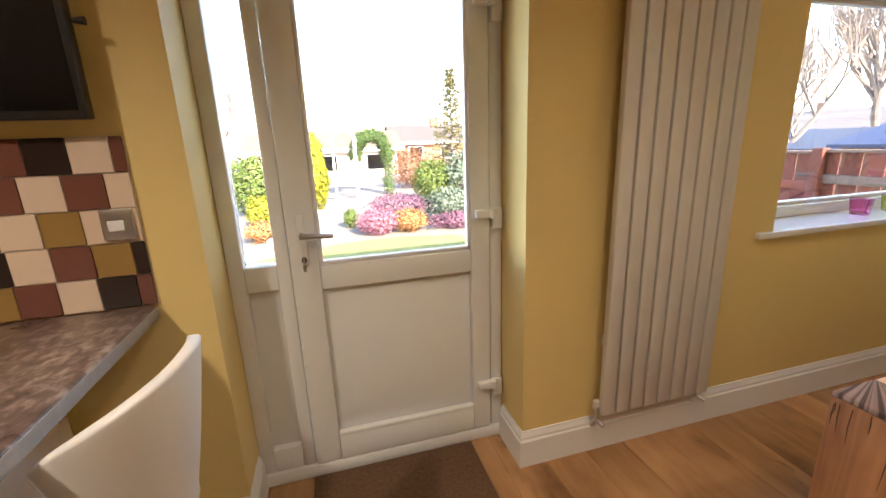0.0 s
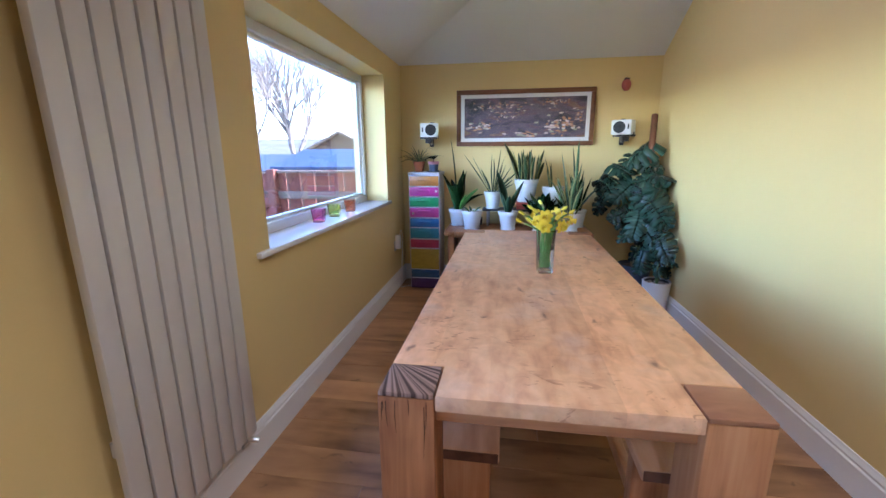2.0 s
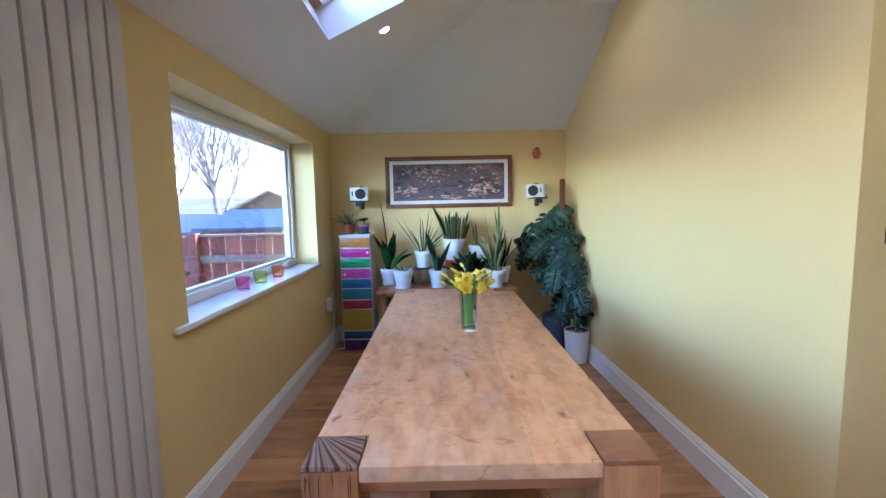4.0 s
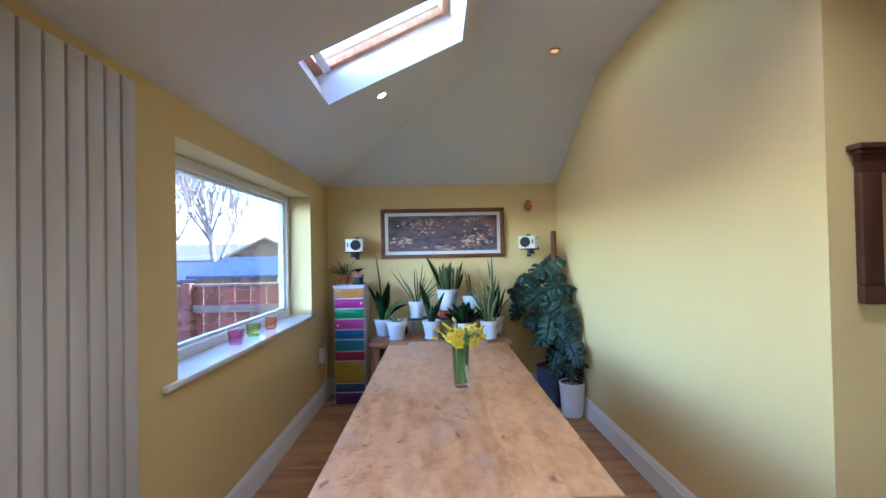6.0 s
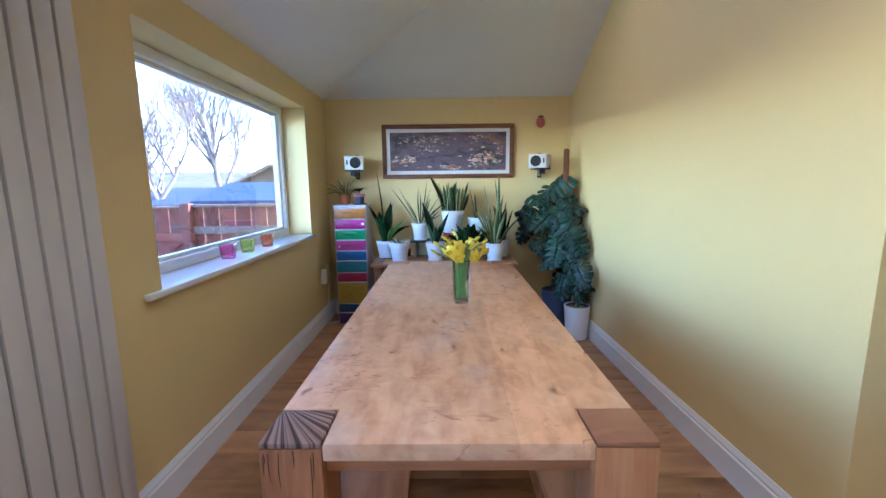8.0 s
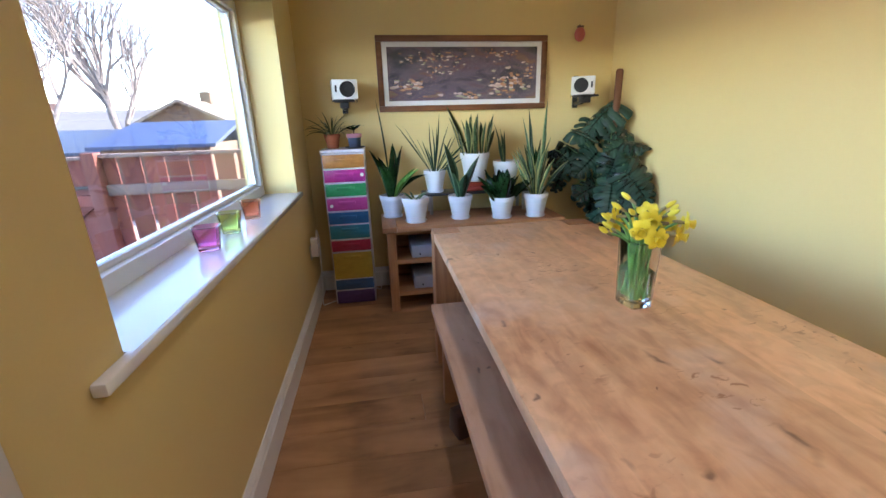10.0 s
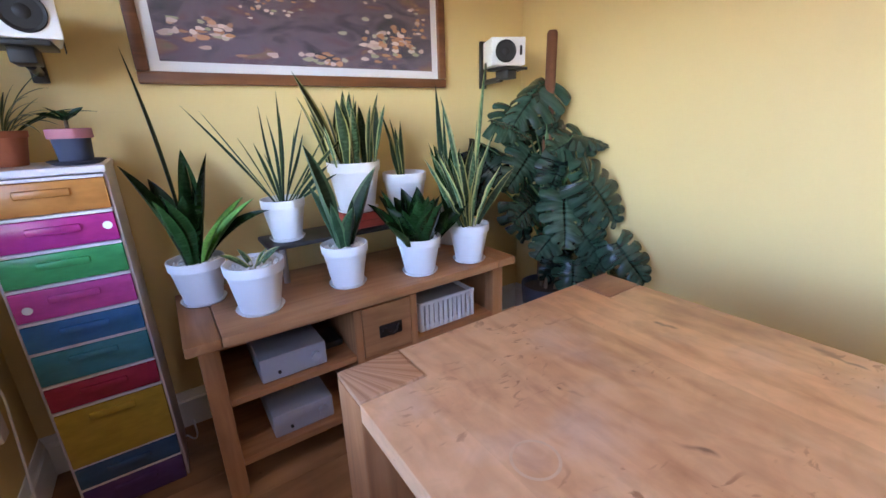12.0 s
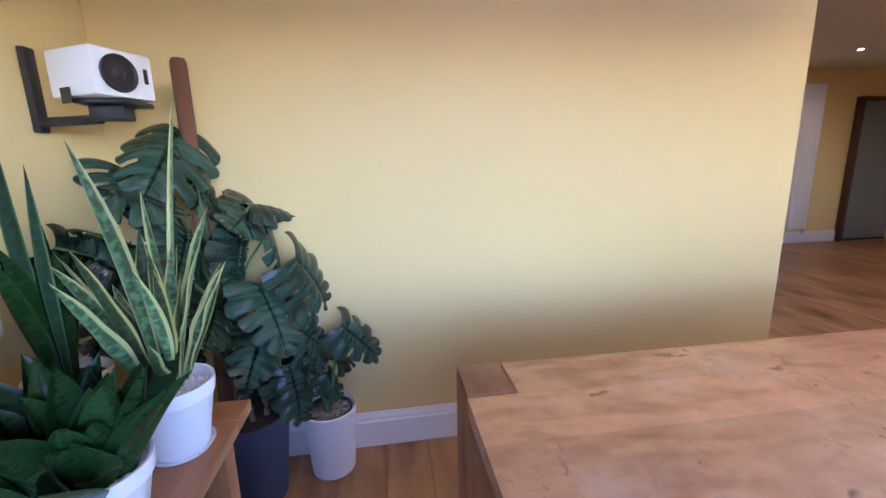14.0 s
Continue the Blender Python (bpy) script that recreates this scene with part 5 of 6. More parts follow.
p = plant("snake_plant", "dark upright snake plant in a white pot", (4.42, -0.085, UNIT), 0.085, 0.165)
blades(p, 10, 12, (0.24, 0.42), (0.045, 0.06), DARKLEAF, (0.0, 0.35), (0.05, 0.3), 0.03, 0.5, 0.5, 0.3)
for a, le, ln in ((1.5, 0.05, 0.62), (2.2, 0.1, 0.52)):
    add_blade(p, a, le, 0.02, ln, 0.03, 0.08, RIMLEAF, 0.2, 0.5)

# on the drawer tower
p = thing("spider_plant", "spider plant in a terracotta pot on the drawer tower", "potted plant", (4.48, 1.43, 1.155))
pot_part(p, 0.058, 0.10, TERRA, saucer=False)
blades(p, 12, 34, (0.12, 0.26), (0.009, 0.014), SNAKE, (0.1, 0.9), (0.5, 1.7), 0.02, 0.3, 0.5, 0.2, z=0.085)
p = thing("succulent", "small succulent in a navy pot with a pink rim", "potted plant", (4.40, 1.272, 1.155))
pot_part(p, 0.05, 0.098, mat("navy_pot", (0.03, 0.04, 0.075), 0.5, vary=0.1, scale=20), base=0.8, saucer=False)
part("rim", lathe([(0.0515, 0.074), (0.0535, 0.076), (0.0535, 0.100), (0.049, 0.102), (0.047, 0.09)], seg=28), mat("pink_rim", (0.42, 0.16, 0.2), 0.6, vary=0.1, scale=20), p, "pink painted rim")
part("saucer", lathe([(0, 0.001), (0.052, 0.001), (0.07, 0.012), (0.068, 0.014), (0.05, 0.004), (0, 0.004)], seg=28), mat("navy_saucer", (0.03, 0.035, 0.06), 0.5), p)
part("stem", tube(bend((0, 0, 0.085), (0.004, 0.003, 0.11), (0.0, -0.002, 0.135), 5), 0.005, 8), STALK, p)
blades(p, 13, 13, (0.035, 0.06), (0.02, 0.028), DARKLEAF, (0.5, 1.25), (0.2, 0.6), 0.004, 0.4, 0.2, 0.2, z=0.125)


def split_leaf(length, seed, lobes=6):
    """A heart-shaped leaf in x-y, stalk at the origin, tip along x: narrow slits part its long side lobes, which bow down from the midrib."""
    rng = random.Random(seed)
    bm = bmesh.new()
    uvl = bm.loops.layers.uv.new("UVMap")
    per, K = 10, 9
    N = lobes * per
    W = length * rng.uniform(0.50, 0.60)
    droop, fold = rng.uniform(0.35, 0.7), rng.uniform(0.05, 0.22)
    for side in (1, -1):
        cuts = [rng.choice((rng.uniform(0.4, 0.7), rng.uniform(0.4, 0.6), 1.1)) for _ in range(lobes + 1)]
        reach = [rng.uniform(0.9, 1.06) for _ in range(lobes + 1)]
        lift = [rng.uniform(-0.05, 0.05) for _ in range(lobes + 1)]
        grid = []
        for i in range(N + 1):
            u = i / N
            half = W * (0.86 + 0.14 * math.sin(min(1, u * 2.4) * math.pi / 2)) * max(0.0, 1 - max(0, u - 0.25) / 0.75) ** 0.62
            q = min(lobes - 1, int(u * lobes))
            ph = (u * lobes) - q
            row = []
            for k in range(K + 1):
                v = k / K
                edge = reach[q] * (1.0 - 0.20 * abs(2 * ph - 1) ** 3 * v)
                x = u * length + v * half * (-0.40 + 1.15 * u) + 0.03 * length * math.sin(ph * math.pi) * v
                y = side * v * half * edge * (1 - 0.25 * fold)
                z = fold * v * half - droop * (v * half) ** 2 / W * 1.15 - 0.4 * droop * length * u * u + lift[q] * length * v * v + 0.022 * length * math.sin(ph * math.pi) * v
                row.append(bm.verts.new((x, y, z)))
            grid.append(row)
        for i in range(N):
            q = i // per
            near = i % per in (0, per - 1)
            cut = cuts[q if i % per == 0 else q + 1]
            for k in range(K):
                if near and k / K >= cut and 2 < i < N - 3:
                    continue
                f = bm.faces.new((grid[i][k], grid[i][k + 1], grid[i + 1][k + 1], grid[i + 1][k]))
                for lp, (a, b) in zip(f.loops, ((i, k), (i, k + 1), (i + 1, k + 1), (i + 1, k))):
                    lp[uvl].uv = (0.5 + side * 0.45 * b / K, a / N * 0.5)
    bmesh.ops.remove_doubles(bm, verts=bm.verts[:], dist=1e-5)
    return bm


def build_monstera(at, leaves, seed, label, pot, pole):
    p = thing("monstera", label, "potted plant", at)
    pot(p)
    if pole:
        part("moss_pole", lathe([(0, 0.25), (0.026, 0.25), (0.026, pole[2]), (0.02, pole[2] + 0.015), (0, pole[2] + 0.018)], (pole[0], pole[1], 0), 16), COIR, p, "brown coir pole")
    rng = random.Random(seed)
    for i, (x, y, z, az, rise, roll, ln) in enumerate(leaves):
        az, rise, roll, ln = az + rng.uniform(-22, 22), rise + rng.uniform(-15, 25), roll + rng.uniform(-20, 20), ln * rng.uniform(0.85, 1.12)
        lf = part("leaf", split_leaf(ln, seed + i, 4 if ln < 0.17 else 5 if ln < 0.24 else 6), MONSTERA, p, smooth="open")
        face = Vector((math.cos(radians(az)) * math.cos(radians(rise)), math.sin(radians(az)) * math.cos(radians(rise)), math.sin(radians(rise))))
        tip = (Vector((0, 0, -1)) - face * face.dot(Vector((0, 0, -1)))).normalized()
        tip = Matrix.Rotation(radians(roll), 3, face) @ tip
        R = Matrix((tip, face.cross(tip), face)).transposed().to_4x4()
        local = Matrix.Translation((x - at[0], y - at[1], z)) @ R @ Matrix.Translation((-0.42 * ln, 0, 0))
        lf.matrix_basis = local
        foot = Vector((pole[0] * 0.7, pole[1] * 0.7, max(0.3, z * 0.72))) if pole else Vector((0, 0, 0.24))
        top = local.translation
        mid = (foot + top) / 2 + Vector((0, 0, 0.08))
        part("stalk", tube(bend(foot, mid, top, 8), [0.007 - 0.0004 * k for k in range(9)], 6), STEM, p)


def dark_pot(p):
    part("pot", lathe([(0, 0.0015), (0.098, 0.0015), (0.104, 0.006), (0.138, 0.35), (0.138, 0.362), (0.132, 0.364), (0.127, 0.33), (0, 0.33)], seg=36), SLATE, p)
    part("soil", lathe([(0.127, 0.332), (0.06, 0.345), (0, 0.34)], seg=24), SOIL, p)
    bm = bmesh.new()
    for x, y, z1, b in ((-0.02, 0.03, 0.7, 0.05), (0.03, 0.01, 0.9, -0.03), (0.01, -0.05, 1.2, 0.03), (-0.04, -0.02, 0.55, -0.05)):
        tube(bend((x, y, 0.33), (x + b, y - b, z1 * 0.6), (0.02 + x * 0.4, -0.1, z1), 10), 0.011, 8, bm)
    tagged(part("stems", bm, STALK, p), kind="stuff")


def pale_pot(p):
    part("pot", lathe([(0, 0.0015), (0.083, 0.0015), (0.09, 0.008), (0.108, 0.275), (0.111, 0.29), (0.107, 0.295), (0.099, 0.285), (0.097, 0.25), (0, 0.25)], seg=36), POTW, p)
    part("inner_pot", lathe([(0.094, 0.25), (0.094, 0.288), (0.088, 0.288), (0.086, 0.255)], seg=30), BLACK, p)
    rng = random.Random(8)
    bm = bmesh.new()
    for _ in range(110):
        a, r = rng.uniform(0, 6.283), 0.083 * math.sqrt(rng.random())
        own = bmesh.new()
        bmesh.ops.create_icosphere(own, subdivisions=1, radius=1)
        own.transform(Matrix.Translation((r * math.cos(a), r * math.sin(a), 0.262 + rng.uniform(0, 0.01))) @ Matrix.Diagonal((rng.uniform(0.008, 0.015), rng.uniform(0.007, 0.012), 0.007, 1)))
        join(bm, own)
    tagged(part("pebbles", bm, GRAVELB, p), kind="stuff")


# middle x, y, z; bearing and rise of its face; roll; length
BIG = [(4.35, -0.55, 1.34, 125, 25, -12, 0.32), (4.33, -0.67, 1.30, 190, 20, 35, 0.19), (4.14, -0.62, 1.12, 150, 40, -55, 0.20), (4.08, -0.68, 1.14, 165, 55, 70, 0.18),
       (4.17, -0.57, 0.95, 145, 12, -22, 0.25), (3.93, -0.62, 0.87, 135, 22, 38, 0.26), (4.06, -0.68, 0.97, 175, 25, 10, 0.2), (4.12, -0.49, 0.66, 130, 38, -20, 0.25),
       (3.98, -0.60, 0.66, 155, 15, 30, 0.22), (4.47, -0.42, 1.08, 165, 35, 60, 0.18), (4.42, -0.36, 0.98, 150, 20, 40, 0.2), (4.36, -0.42, 1.2, 180, 50, 75, 0.19),
       (4.30, -0.64, 0.80, 165, 15, -35, 0.22), (4.02, -0.56, 0.45, 140, 5, 8, 0.22), (4.22, -0.42, 0.80, 170, 25, -45, 0.22), (4.40, -0.70, 1.13, 195, 20, 15, 0.18),
       (4.05, -0.70, 0.80, 195, 25, 30, 0.2), (4.22, -0.69, 1.05, 180, 10, 40, 0.2), (4.30, -0.46, 1.0, 155, 30, -30, 0.22), (4.14, -0.60, 0.50, 150, 15, -25, 0.22),
       (4.50, -0.33, 1.02, 175, 20, 30, 0.22), (4.46, -0.30, 0.86, 160, 15, -20, 0.2), (4.44, -0.52, 1.22, 170, 30, -30, 0.22), (4.28, -0.66, 1.19, 185, 15, 25, 0.2),
       (4.33, -0.50, 0.72, 165, 20, 20, 0.22), (4.06, -0.52, 0.78, 150, 30, 15, 0.25)]
build_monstera((4.20, -0.57, 0), BIG, 40, "tall dark split-leaf plant on a coir pole in a slate pot", dark_pot, (0.113, -0.08, 1.63))
SMALL = [(3.78, -0.64, 0.60, 140, 20, 30, 0.20), (3.96, -0.70, 0.55, 150, 45, -30, 0.16), (3.86, -0.72, 0.48, 160, 35, 50, 0.13), (4.03, -0.66, 0.50, 125, 35, -40, 0.14), (3.90, -0.66, 0.40, 145, 20, 0, 0.13), (3.98, -0.76, 0.44, 200, 40, 0, 0.12), (3.92, -0.74, 0.36, 160, 50, 40, 0.1), (4.02, -0.63, 0.38, 110, 45, -30, 0.11)]
build_monstera((3.925, -0.675, 0), SMALL, 80, "young split-leaf plant in a pale round pot with pebbles", pale_pot, None)


# ---- window sill glasses ----
def tealight(x, y, colour, word):
    t = thing("tealight_glass", word + " glass candle holder standing on the window sill", "candle holder", (x, y, 0.912), 12, "coloured glasses on the sill")
    m = solid_glass(word + "_glass", colour, 0.05)
    bm = bmesh.new()
    rings = []
    for s_, z, r in ((0.030, 0.001, 0.4), (0.034, 0.004, 0.4), (0.044, 0.085, 0.4), (0.040, 0.086, 0.4), (0.031, 0.02, 0.4), (0.0, 0.018, 0.4)):
        ring = []
        for q in range(24):
            a = 2 * math.pi * q / 24
            k = 1 / (abs(math.cos(a)) ** 5 + abs(math.sin(a)) ** 5) ** 0.2
            ring.append(bm.verts.new((s_ * k * math.cos(a), s_ * k * math.sin(a), z)))
        rings.append(ring)
    for a, b in zip(rings, rings[1:]):
        for q in range(24):
            bm.faces.new((a[q], a[(q + 1) % 24], b[(q + 1) % 24], b[q]))
    bm.faces.new(rings[0][::-1])
    bmesh.ops.remove_doubles(bm, verts=bm.verts[:], dist=1e-5)
    part("cup", bm, m, t).visible_shadow = False


tealight(2.86, 1.735, (0.95, 0.42, 0.72), "pink")
tealight(3.10, 1.735, (0.80, 0.92, 0.42), "lime")
tealight(3.36, 1.722, (0.98, 0.52, 0.36), "orange")


# ---- vase of daffodils ----
def build_vase():
    at = (2.405, 0.38, TABLE)
    v = thing("glass_vase", "square clear glass vase of water on the table", "vase", (at[0], at[1], at[2]), 6)
    clear = solid_glass("clear_glass", (0.93, 0.97, 0.96))
    def sq(levels):
        bm = bmesh.new()
        rings = []
        for s_, z in levels:
            ring = []
            for q in range(28):
                a = 2 * math.pi * (q + 0.5) / 28
                k = 1 / (abs(math.cos(a)) ** 9 + abs(math.sin(a)) ** 9) ** (1 / 9)
                ring.append(bm.verts.new((1.04 * s_ * k * math.cos(a), 0.84 * s_ * k * math.sin(a), z)))
            rings.append(ring)
        for a, b in zip(rings, rings[1:]):
            for q in range(28):
                bm.faces.new((a[q], a[(q + 1) % 28], b[(q + 1) % 28], b[q]))
        bm.faces.new(rings[0][::-1])
        bm.faces.new(rings[-1])
        return bm
    part("vase_wall", sq([(0.038, 0.0015), (0.041, 0.004), (0.048, 0.205), (0.0468, 0.208), (0.0440, 0.205), (0.0375, 0.022), (0.034, 0.019)]), clear, v).visible_shadow = False
    wat = solid_glass("water", (0.85, 0.93, 0.88))
    wat.node_tree.nodes["Principled BSDF"].inputs["IOR"].default_value = 1.33
    part("water", sq([(0.033, 0.0195), (0.0370, 0.0225), (0.0407, 0.115), (0.040, 0.1152)]), wat, v).visible_shadow = False
    rng = random.Random(21)
    stem = mat("daffodil_stem", (0.13, 0.28, 0.07), 0.4, vary=0.15, scale=30)
    petal = mat("daffodil_petal", (0.80, 0.62, 0.04), 0.5, vary=0.1, scale=40)
    bud = mat("daffodil_bud", (0.74, 0.62, 0.05), 0.5, vary=0.2, scale=30)
    cup_m = mat("daffodil_trumpet", (0.80, 0.28, 0.01), 0.5, vary=0.1, scale=40)
    sheath = mat("papery_sheath", (0.24, 0.19, 0.09), 0.8, vary=0.2, scale=40)
    heads = [(0.13, 0.03, 0.25, 1), (0.11, -0.05, 0.235, 1), (0.02, -0.13, 0.26, 1), (-0.06, -0.14, 0.275, 1), (-0.10, -0.08, 0.25, 1), (-0.12, 0.02, 0.25, 1), (-0.07, 0.08, 0.245, 0), (0.06, 0.10, 0.245, 0),
             (-0.02, 0.17, 0.25, 0), (0.0, 0.15, 0.285, 0), (0.02, 0.09, 0.31, 0), (-0.03, 0.06, 0.30, 0), (0.05, 0.03, 0.33, 0), (-0.05, 0.01, 0.29, 1), (0.06, -0.06, 0.29, 1), (-0.01, -0.09, 0.31, 0), (0.03, -0.15, 0.29, 0), (-0.08, -0.05, 0.30, 0), (0.08, 0.06, 0.28, 1), (0.07, -0.11, 0.27, 1), (-0.09, 0.06, 0.27, 1), (0.03, -0.06, 0.26, 1)]
    for i, (x, y, z, opened) in enumerate(heads):
        x, y, z = x * 0.65, y * 0.65, z - 0.012
        f = thing("daffodil", "yellow open daffodil standing in the vase" if opened else "yellow daffodil in bud standing in the vase", "flower", (at[0], at[1], TABLE + 0.03), group="daffodils in the vase")
        a = rng.uniform(0, 6.28)
        foot = Vector((rng.uniform(-0.029, 0.029), rng.uniform(-0.024, 0.024), 0.0))
        neck = Vector((x * 0.34, y * 0.34, 0.17))
        head = Vector((x, y, z - 0.03))
        pts = bend(foot, foot.lerp(neck, 0.5) + Vector((0.003, 0, 0)), neck, 6) + bend(neck, Vector((x * 0.5, y * 0.5, z - 0.045)), head, 6)[1:]
        part("stem", tube(pts, 0.0040, 7), stem, f)
        d = Vector((x, y, 0))
        d = (d.normalized() if d.length > 0.01 else Vector((1, 0, 0))) + Vector((0, 0, -0.15 if opened else 0.65))
        R = d.to_track_quat("Z", "Y").to_matrix().to_4x4()
        M = Matrix.Translation(head) @ R @ Matrix.Diagonal((*[0.88 if opened else 0.74] * 3, 1))
        bm = lathe([(0, -0.026), (0.0045, -0.02), (0.0068, -0.006), (0.0065, 0.004), (0.004, 0.014), (0, 0.016)], seg=10)
        bm.transform(M)
        part("sheath", bm, sheath, f)
        if opened:
            bm = bmesh.new()
            for q in range(6):
                ang = q * math.pi / 3 + 0.2
                rows = []
                for s_ in range(5):
                    t = s_ / 4
                    r, wd, zz = 0.006 + 0.032 * t, 0.014 * math.sin(0.35 + 2.5 * t) ** 0.8, 0.012 + 0.006 * math.sin(t * 3) + (0.004 if q % 2 else 0)
                    rows.append([bm.verts.new(((r * math.cos(ang) - k * wd * math.sin(ang)), (r * math.sin(ang) + k * wd * math.cos(ang)), zz - 0.003 * abs(k))) for k in (-1, 0, 1)])
                for ra, rb2 in zip(rows, rows[1:]):
                    for k in range(2):
                        bm.faces.new((ra[k], ra[k + 1], rb2[k + 1], rb2[k]))
            bm.transform(M)
            part("petals", bm, petal, f, smooth="open")
            bm = lathe([(0.006, 0.012), (0.010, 0.02), (0.012, 0.034), (0.016, 0.042), (0.014, 0.042), (0.010, 0.032), (0.0, 0.016)], seg=18)
            bm.transform(M)
            part("trumpet", bm, cup_m if i % 5 == 2 else petal, f)
        else:
            bm = lathe([(0, 0.004), (0.007, 0.01), (0.0105, 0.024), (0.009, 0.04), (0.004, 0.052), (0, 0.055)], seg=12)
            bm.transform(M)
            part("bud", bm, bud, f)


build_vase()


# ---- downlights ----
def downlight(x, y, z, tilt=0.0, watts=0.0, warm=(1.0, 0.80, 0.56), glow=6.0, cone=150):
    """A recessed lamp: metal bezel, lens, and the light that it gives."""
    d = thing("downlight", "one of three real and four added ceiling downlights with bezel", "downlight", (x, y, z), group="ceiling downlights")
    M = pose(0, 0, 0, -tilt)
    bm = lathe([(0.026, -0.001), (0.027, -0.005), (0.040, -0.004), (0.042, -0.001), (0.042, 0.004), (0.026, 0.004)], seg=28)
    bm.transform(M)
    part("bezel", bm, CHROME, d)
    bm = lathe([(0, -0.0045), (0.026, -0.0035), (0.026, -0.0015), (0, -0.0015)], seg=20)
    bm.transform(M)
    part("lens", bm, lit("lens_%d" % round(glow * 10), warm, glow), d)
    if watts:
        la = bpy.data.lights.new("downlight_or_fill_lamp", "SPOT")
        la.energy, la.color, la.spot_size, la.spot_blend, la.shadow_soft_size = watts, warm, radians(cone), 0.7, 0.05
        lo = new("downlight_or_fill_lamp", la)
        lo.matrix_basis = Matrix.Translation((x, y, z)) @ M @ Matrix.Translation((0, 0, -0.02))


SLOPE = math.degrees(math.atan2(RIDGE - EAVE, YN - 0.18))
downlight(3.12, 0.85, slope_z(0.85), SLOPE, VAULT_W, (1.0, 0.86, 0.68), 3.0)
downlight(3.16, -0.36, RIDGE, 0, VAULT_W * 0.25, (1.0, 0.30, 0.05), 0.03)
# next two are invented fill lamps that brighten the near half
downlight(1.0, 0.85, slope_z(0.85), SLOPE, VAULT_W * 1.6, (1.0, 0.94, 0.86), 3.0)
downlight(1.0, -0.36, RIDGE, 0, VAULT_W * 3.7, (1.0, 0.94, 0.86), 3.0, 125)
downlight(-1.84, -3.42, LOW, 0, VAULT_W * 0.9, (1.0, 0.86, 0.70), 3.0)
# invented fill lamp, unseen, for the next room
downlight(-3.0, -2.0, LOW, 0, VAULT_W * 0.9, (1.0, 0.86, 0.70), 3.0)
# invented strong fill lamp over the kitchen, brightens tiles and door
downlight(-0.95, 0.35, LOW, 0, VAULT_W * 6.6, (1.0, 0.94, 0.86), 3.0, 140)


# ---- next room, seen past the end of the long wall ----
def build_next_room():
    r = thing("radiator", "tall flat white radiator on the far wall", "radiator", (-2.15, YS, 0.2))
    for i in range(7):
        a = -2.42 + i * 0.075
        wpart("panel", box(a, a + 0.073, YS + 0.06, YS + 0.085, 0.22, 2.22, 0.006), GLOSSW, r)
    wpart("header_pipe", box(-2.42, -1.9, YS + 0.03, YS + 0.06, 0.24, 0.3, 0.004), GLOSSW, r)
    wpart("bracket", box(-2.2, -2.1, YS + 0.001, YS + 0.06, 1.6, 1.66, 0.003), GLOSSW, r)
    for x in (-2.40, -1.93):
        wpart("valve", tube([(x, YS + 0.06, 0.24), (x, YS + 0.06, 0.15)], 0.014, 10), CHROME, r)
    m = thing("wall_mirror", "dark wooden framed mirror with a moulded cornice", "mirror", (XO, -1.25, 1.25))
    y0, y1, z0, z1 = -1.62, -0.925, 1.248, 1.75
    for a, b, c, d in ((y0, y1, z0, z0 + 0.06), (y0, y1, z1 - 0.06, z1), (y0, y0 + 0.07, z0 + 0.06, z1 - 0.06), (y1 - 0.07, y1, z0 + 0.06, z1 - 0.06)):
        wpart("frame", box(XO - 0.03, XO - 0.001, a, b, c, d, 0.005), DARKW, m)
    bm = box(XO - 0.042, XO - 0.001, y0 - 0.012, y1 + 0.012, z1, z1 + 0.012, 0.004)
    box(XO - 0.055, XO - 0.001, y0 - 0.025, y1 + 0.025, z1 + 0.012, z1 + 0.032, 0.005, bm)
    wpart("cornice", bm, DARKW, m)
    wpart("looking_glass", box(XO - 0.012, XO - 0.003, y0 + 0.07, y1 - 0.07, z0 + 0.06, z1 - 0.06), MIRROR, m, smooth=False)
    c = thing("tall_cabinet", "tall dark wood cabinet with a slate grey door", "cabinet", (-3.5, YS, 0))
    wpart("side", box(-3.10, -3.02, YS + 0.001, YS + 0.07, 0.002, 2.0, 0.004), DARKW, c)
    wpart("top", box(-3.88, -3.02, YS + 0.001, YS + 0.08, 2.0, 2.06, 0.004), DARKW, c)
    wpart("door", box(-3.87, -3.105, YS + 0.03, YS + 0.05, 0.03, 1.99, 0.004), mat("slate_door", (0.17, 0.18, 0.17), 0.4, vary=0.06, scale=3), c)
    wpart("plinth", box(-3.87, -3.105, YS + 0.02, YS + 0.055, 0.002, 0.03), BLACK, c)


build_next_room()

# ---- outside ----
GZ = -0.3
gravel = mat("pale_gravel", (0.26, 0.23, 0.20), 0.95, vary=0.35, scale=5, fine=60, bump=0.6)
# grass colour raised so the lawn in the house's shadow looks sunlit
lawn_m = mat("sun_bright_grass", (0.30, 0.31, 0.10), 0.9, vary=0.35, scale=3, fine=120, bump=0.9)
bm = bmesh.new()
bmesh.ops.create_grid(bm, x_segments=40, y_segments=40, size=400)
bm.transform(Matrix.Translation((0, 0, GZ)))
single("ground", bm, gravel, "pale gravel ground reaching into the distance", "ground", "structure", smooth=False)
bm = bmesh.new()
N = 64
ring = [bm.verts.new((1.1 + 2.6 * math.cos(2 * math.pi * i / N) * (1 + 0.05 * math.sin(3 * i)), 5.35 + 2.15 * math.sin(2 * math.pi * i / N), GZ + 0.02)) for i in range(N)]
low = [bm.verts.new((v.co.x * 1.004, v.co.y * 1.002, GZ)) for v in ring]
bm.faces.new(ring)
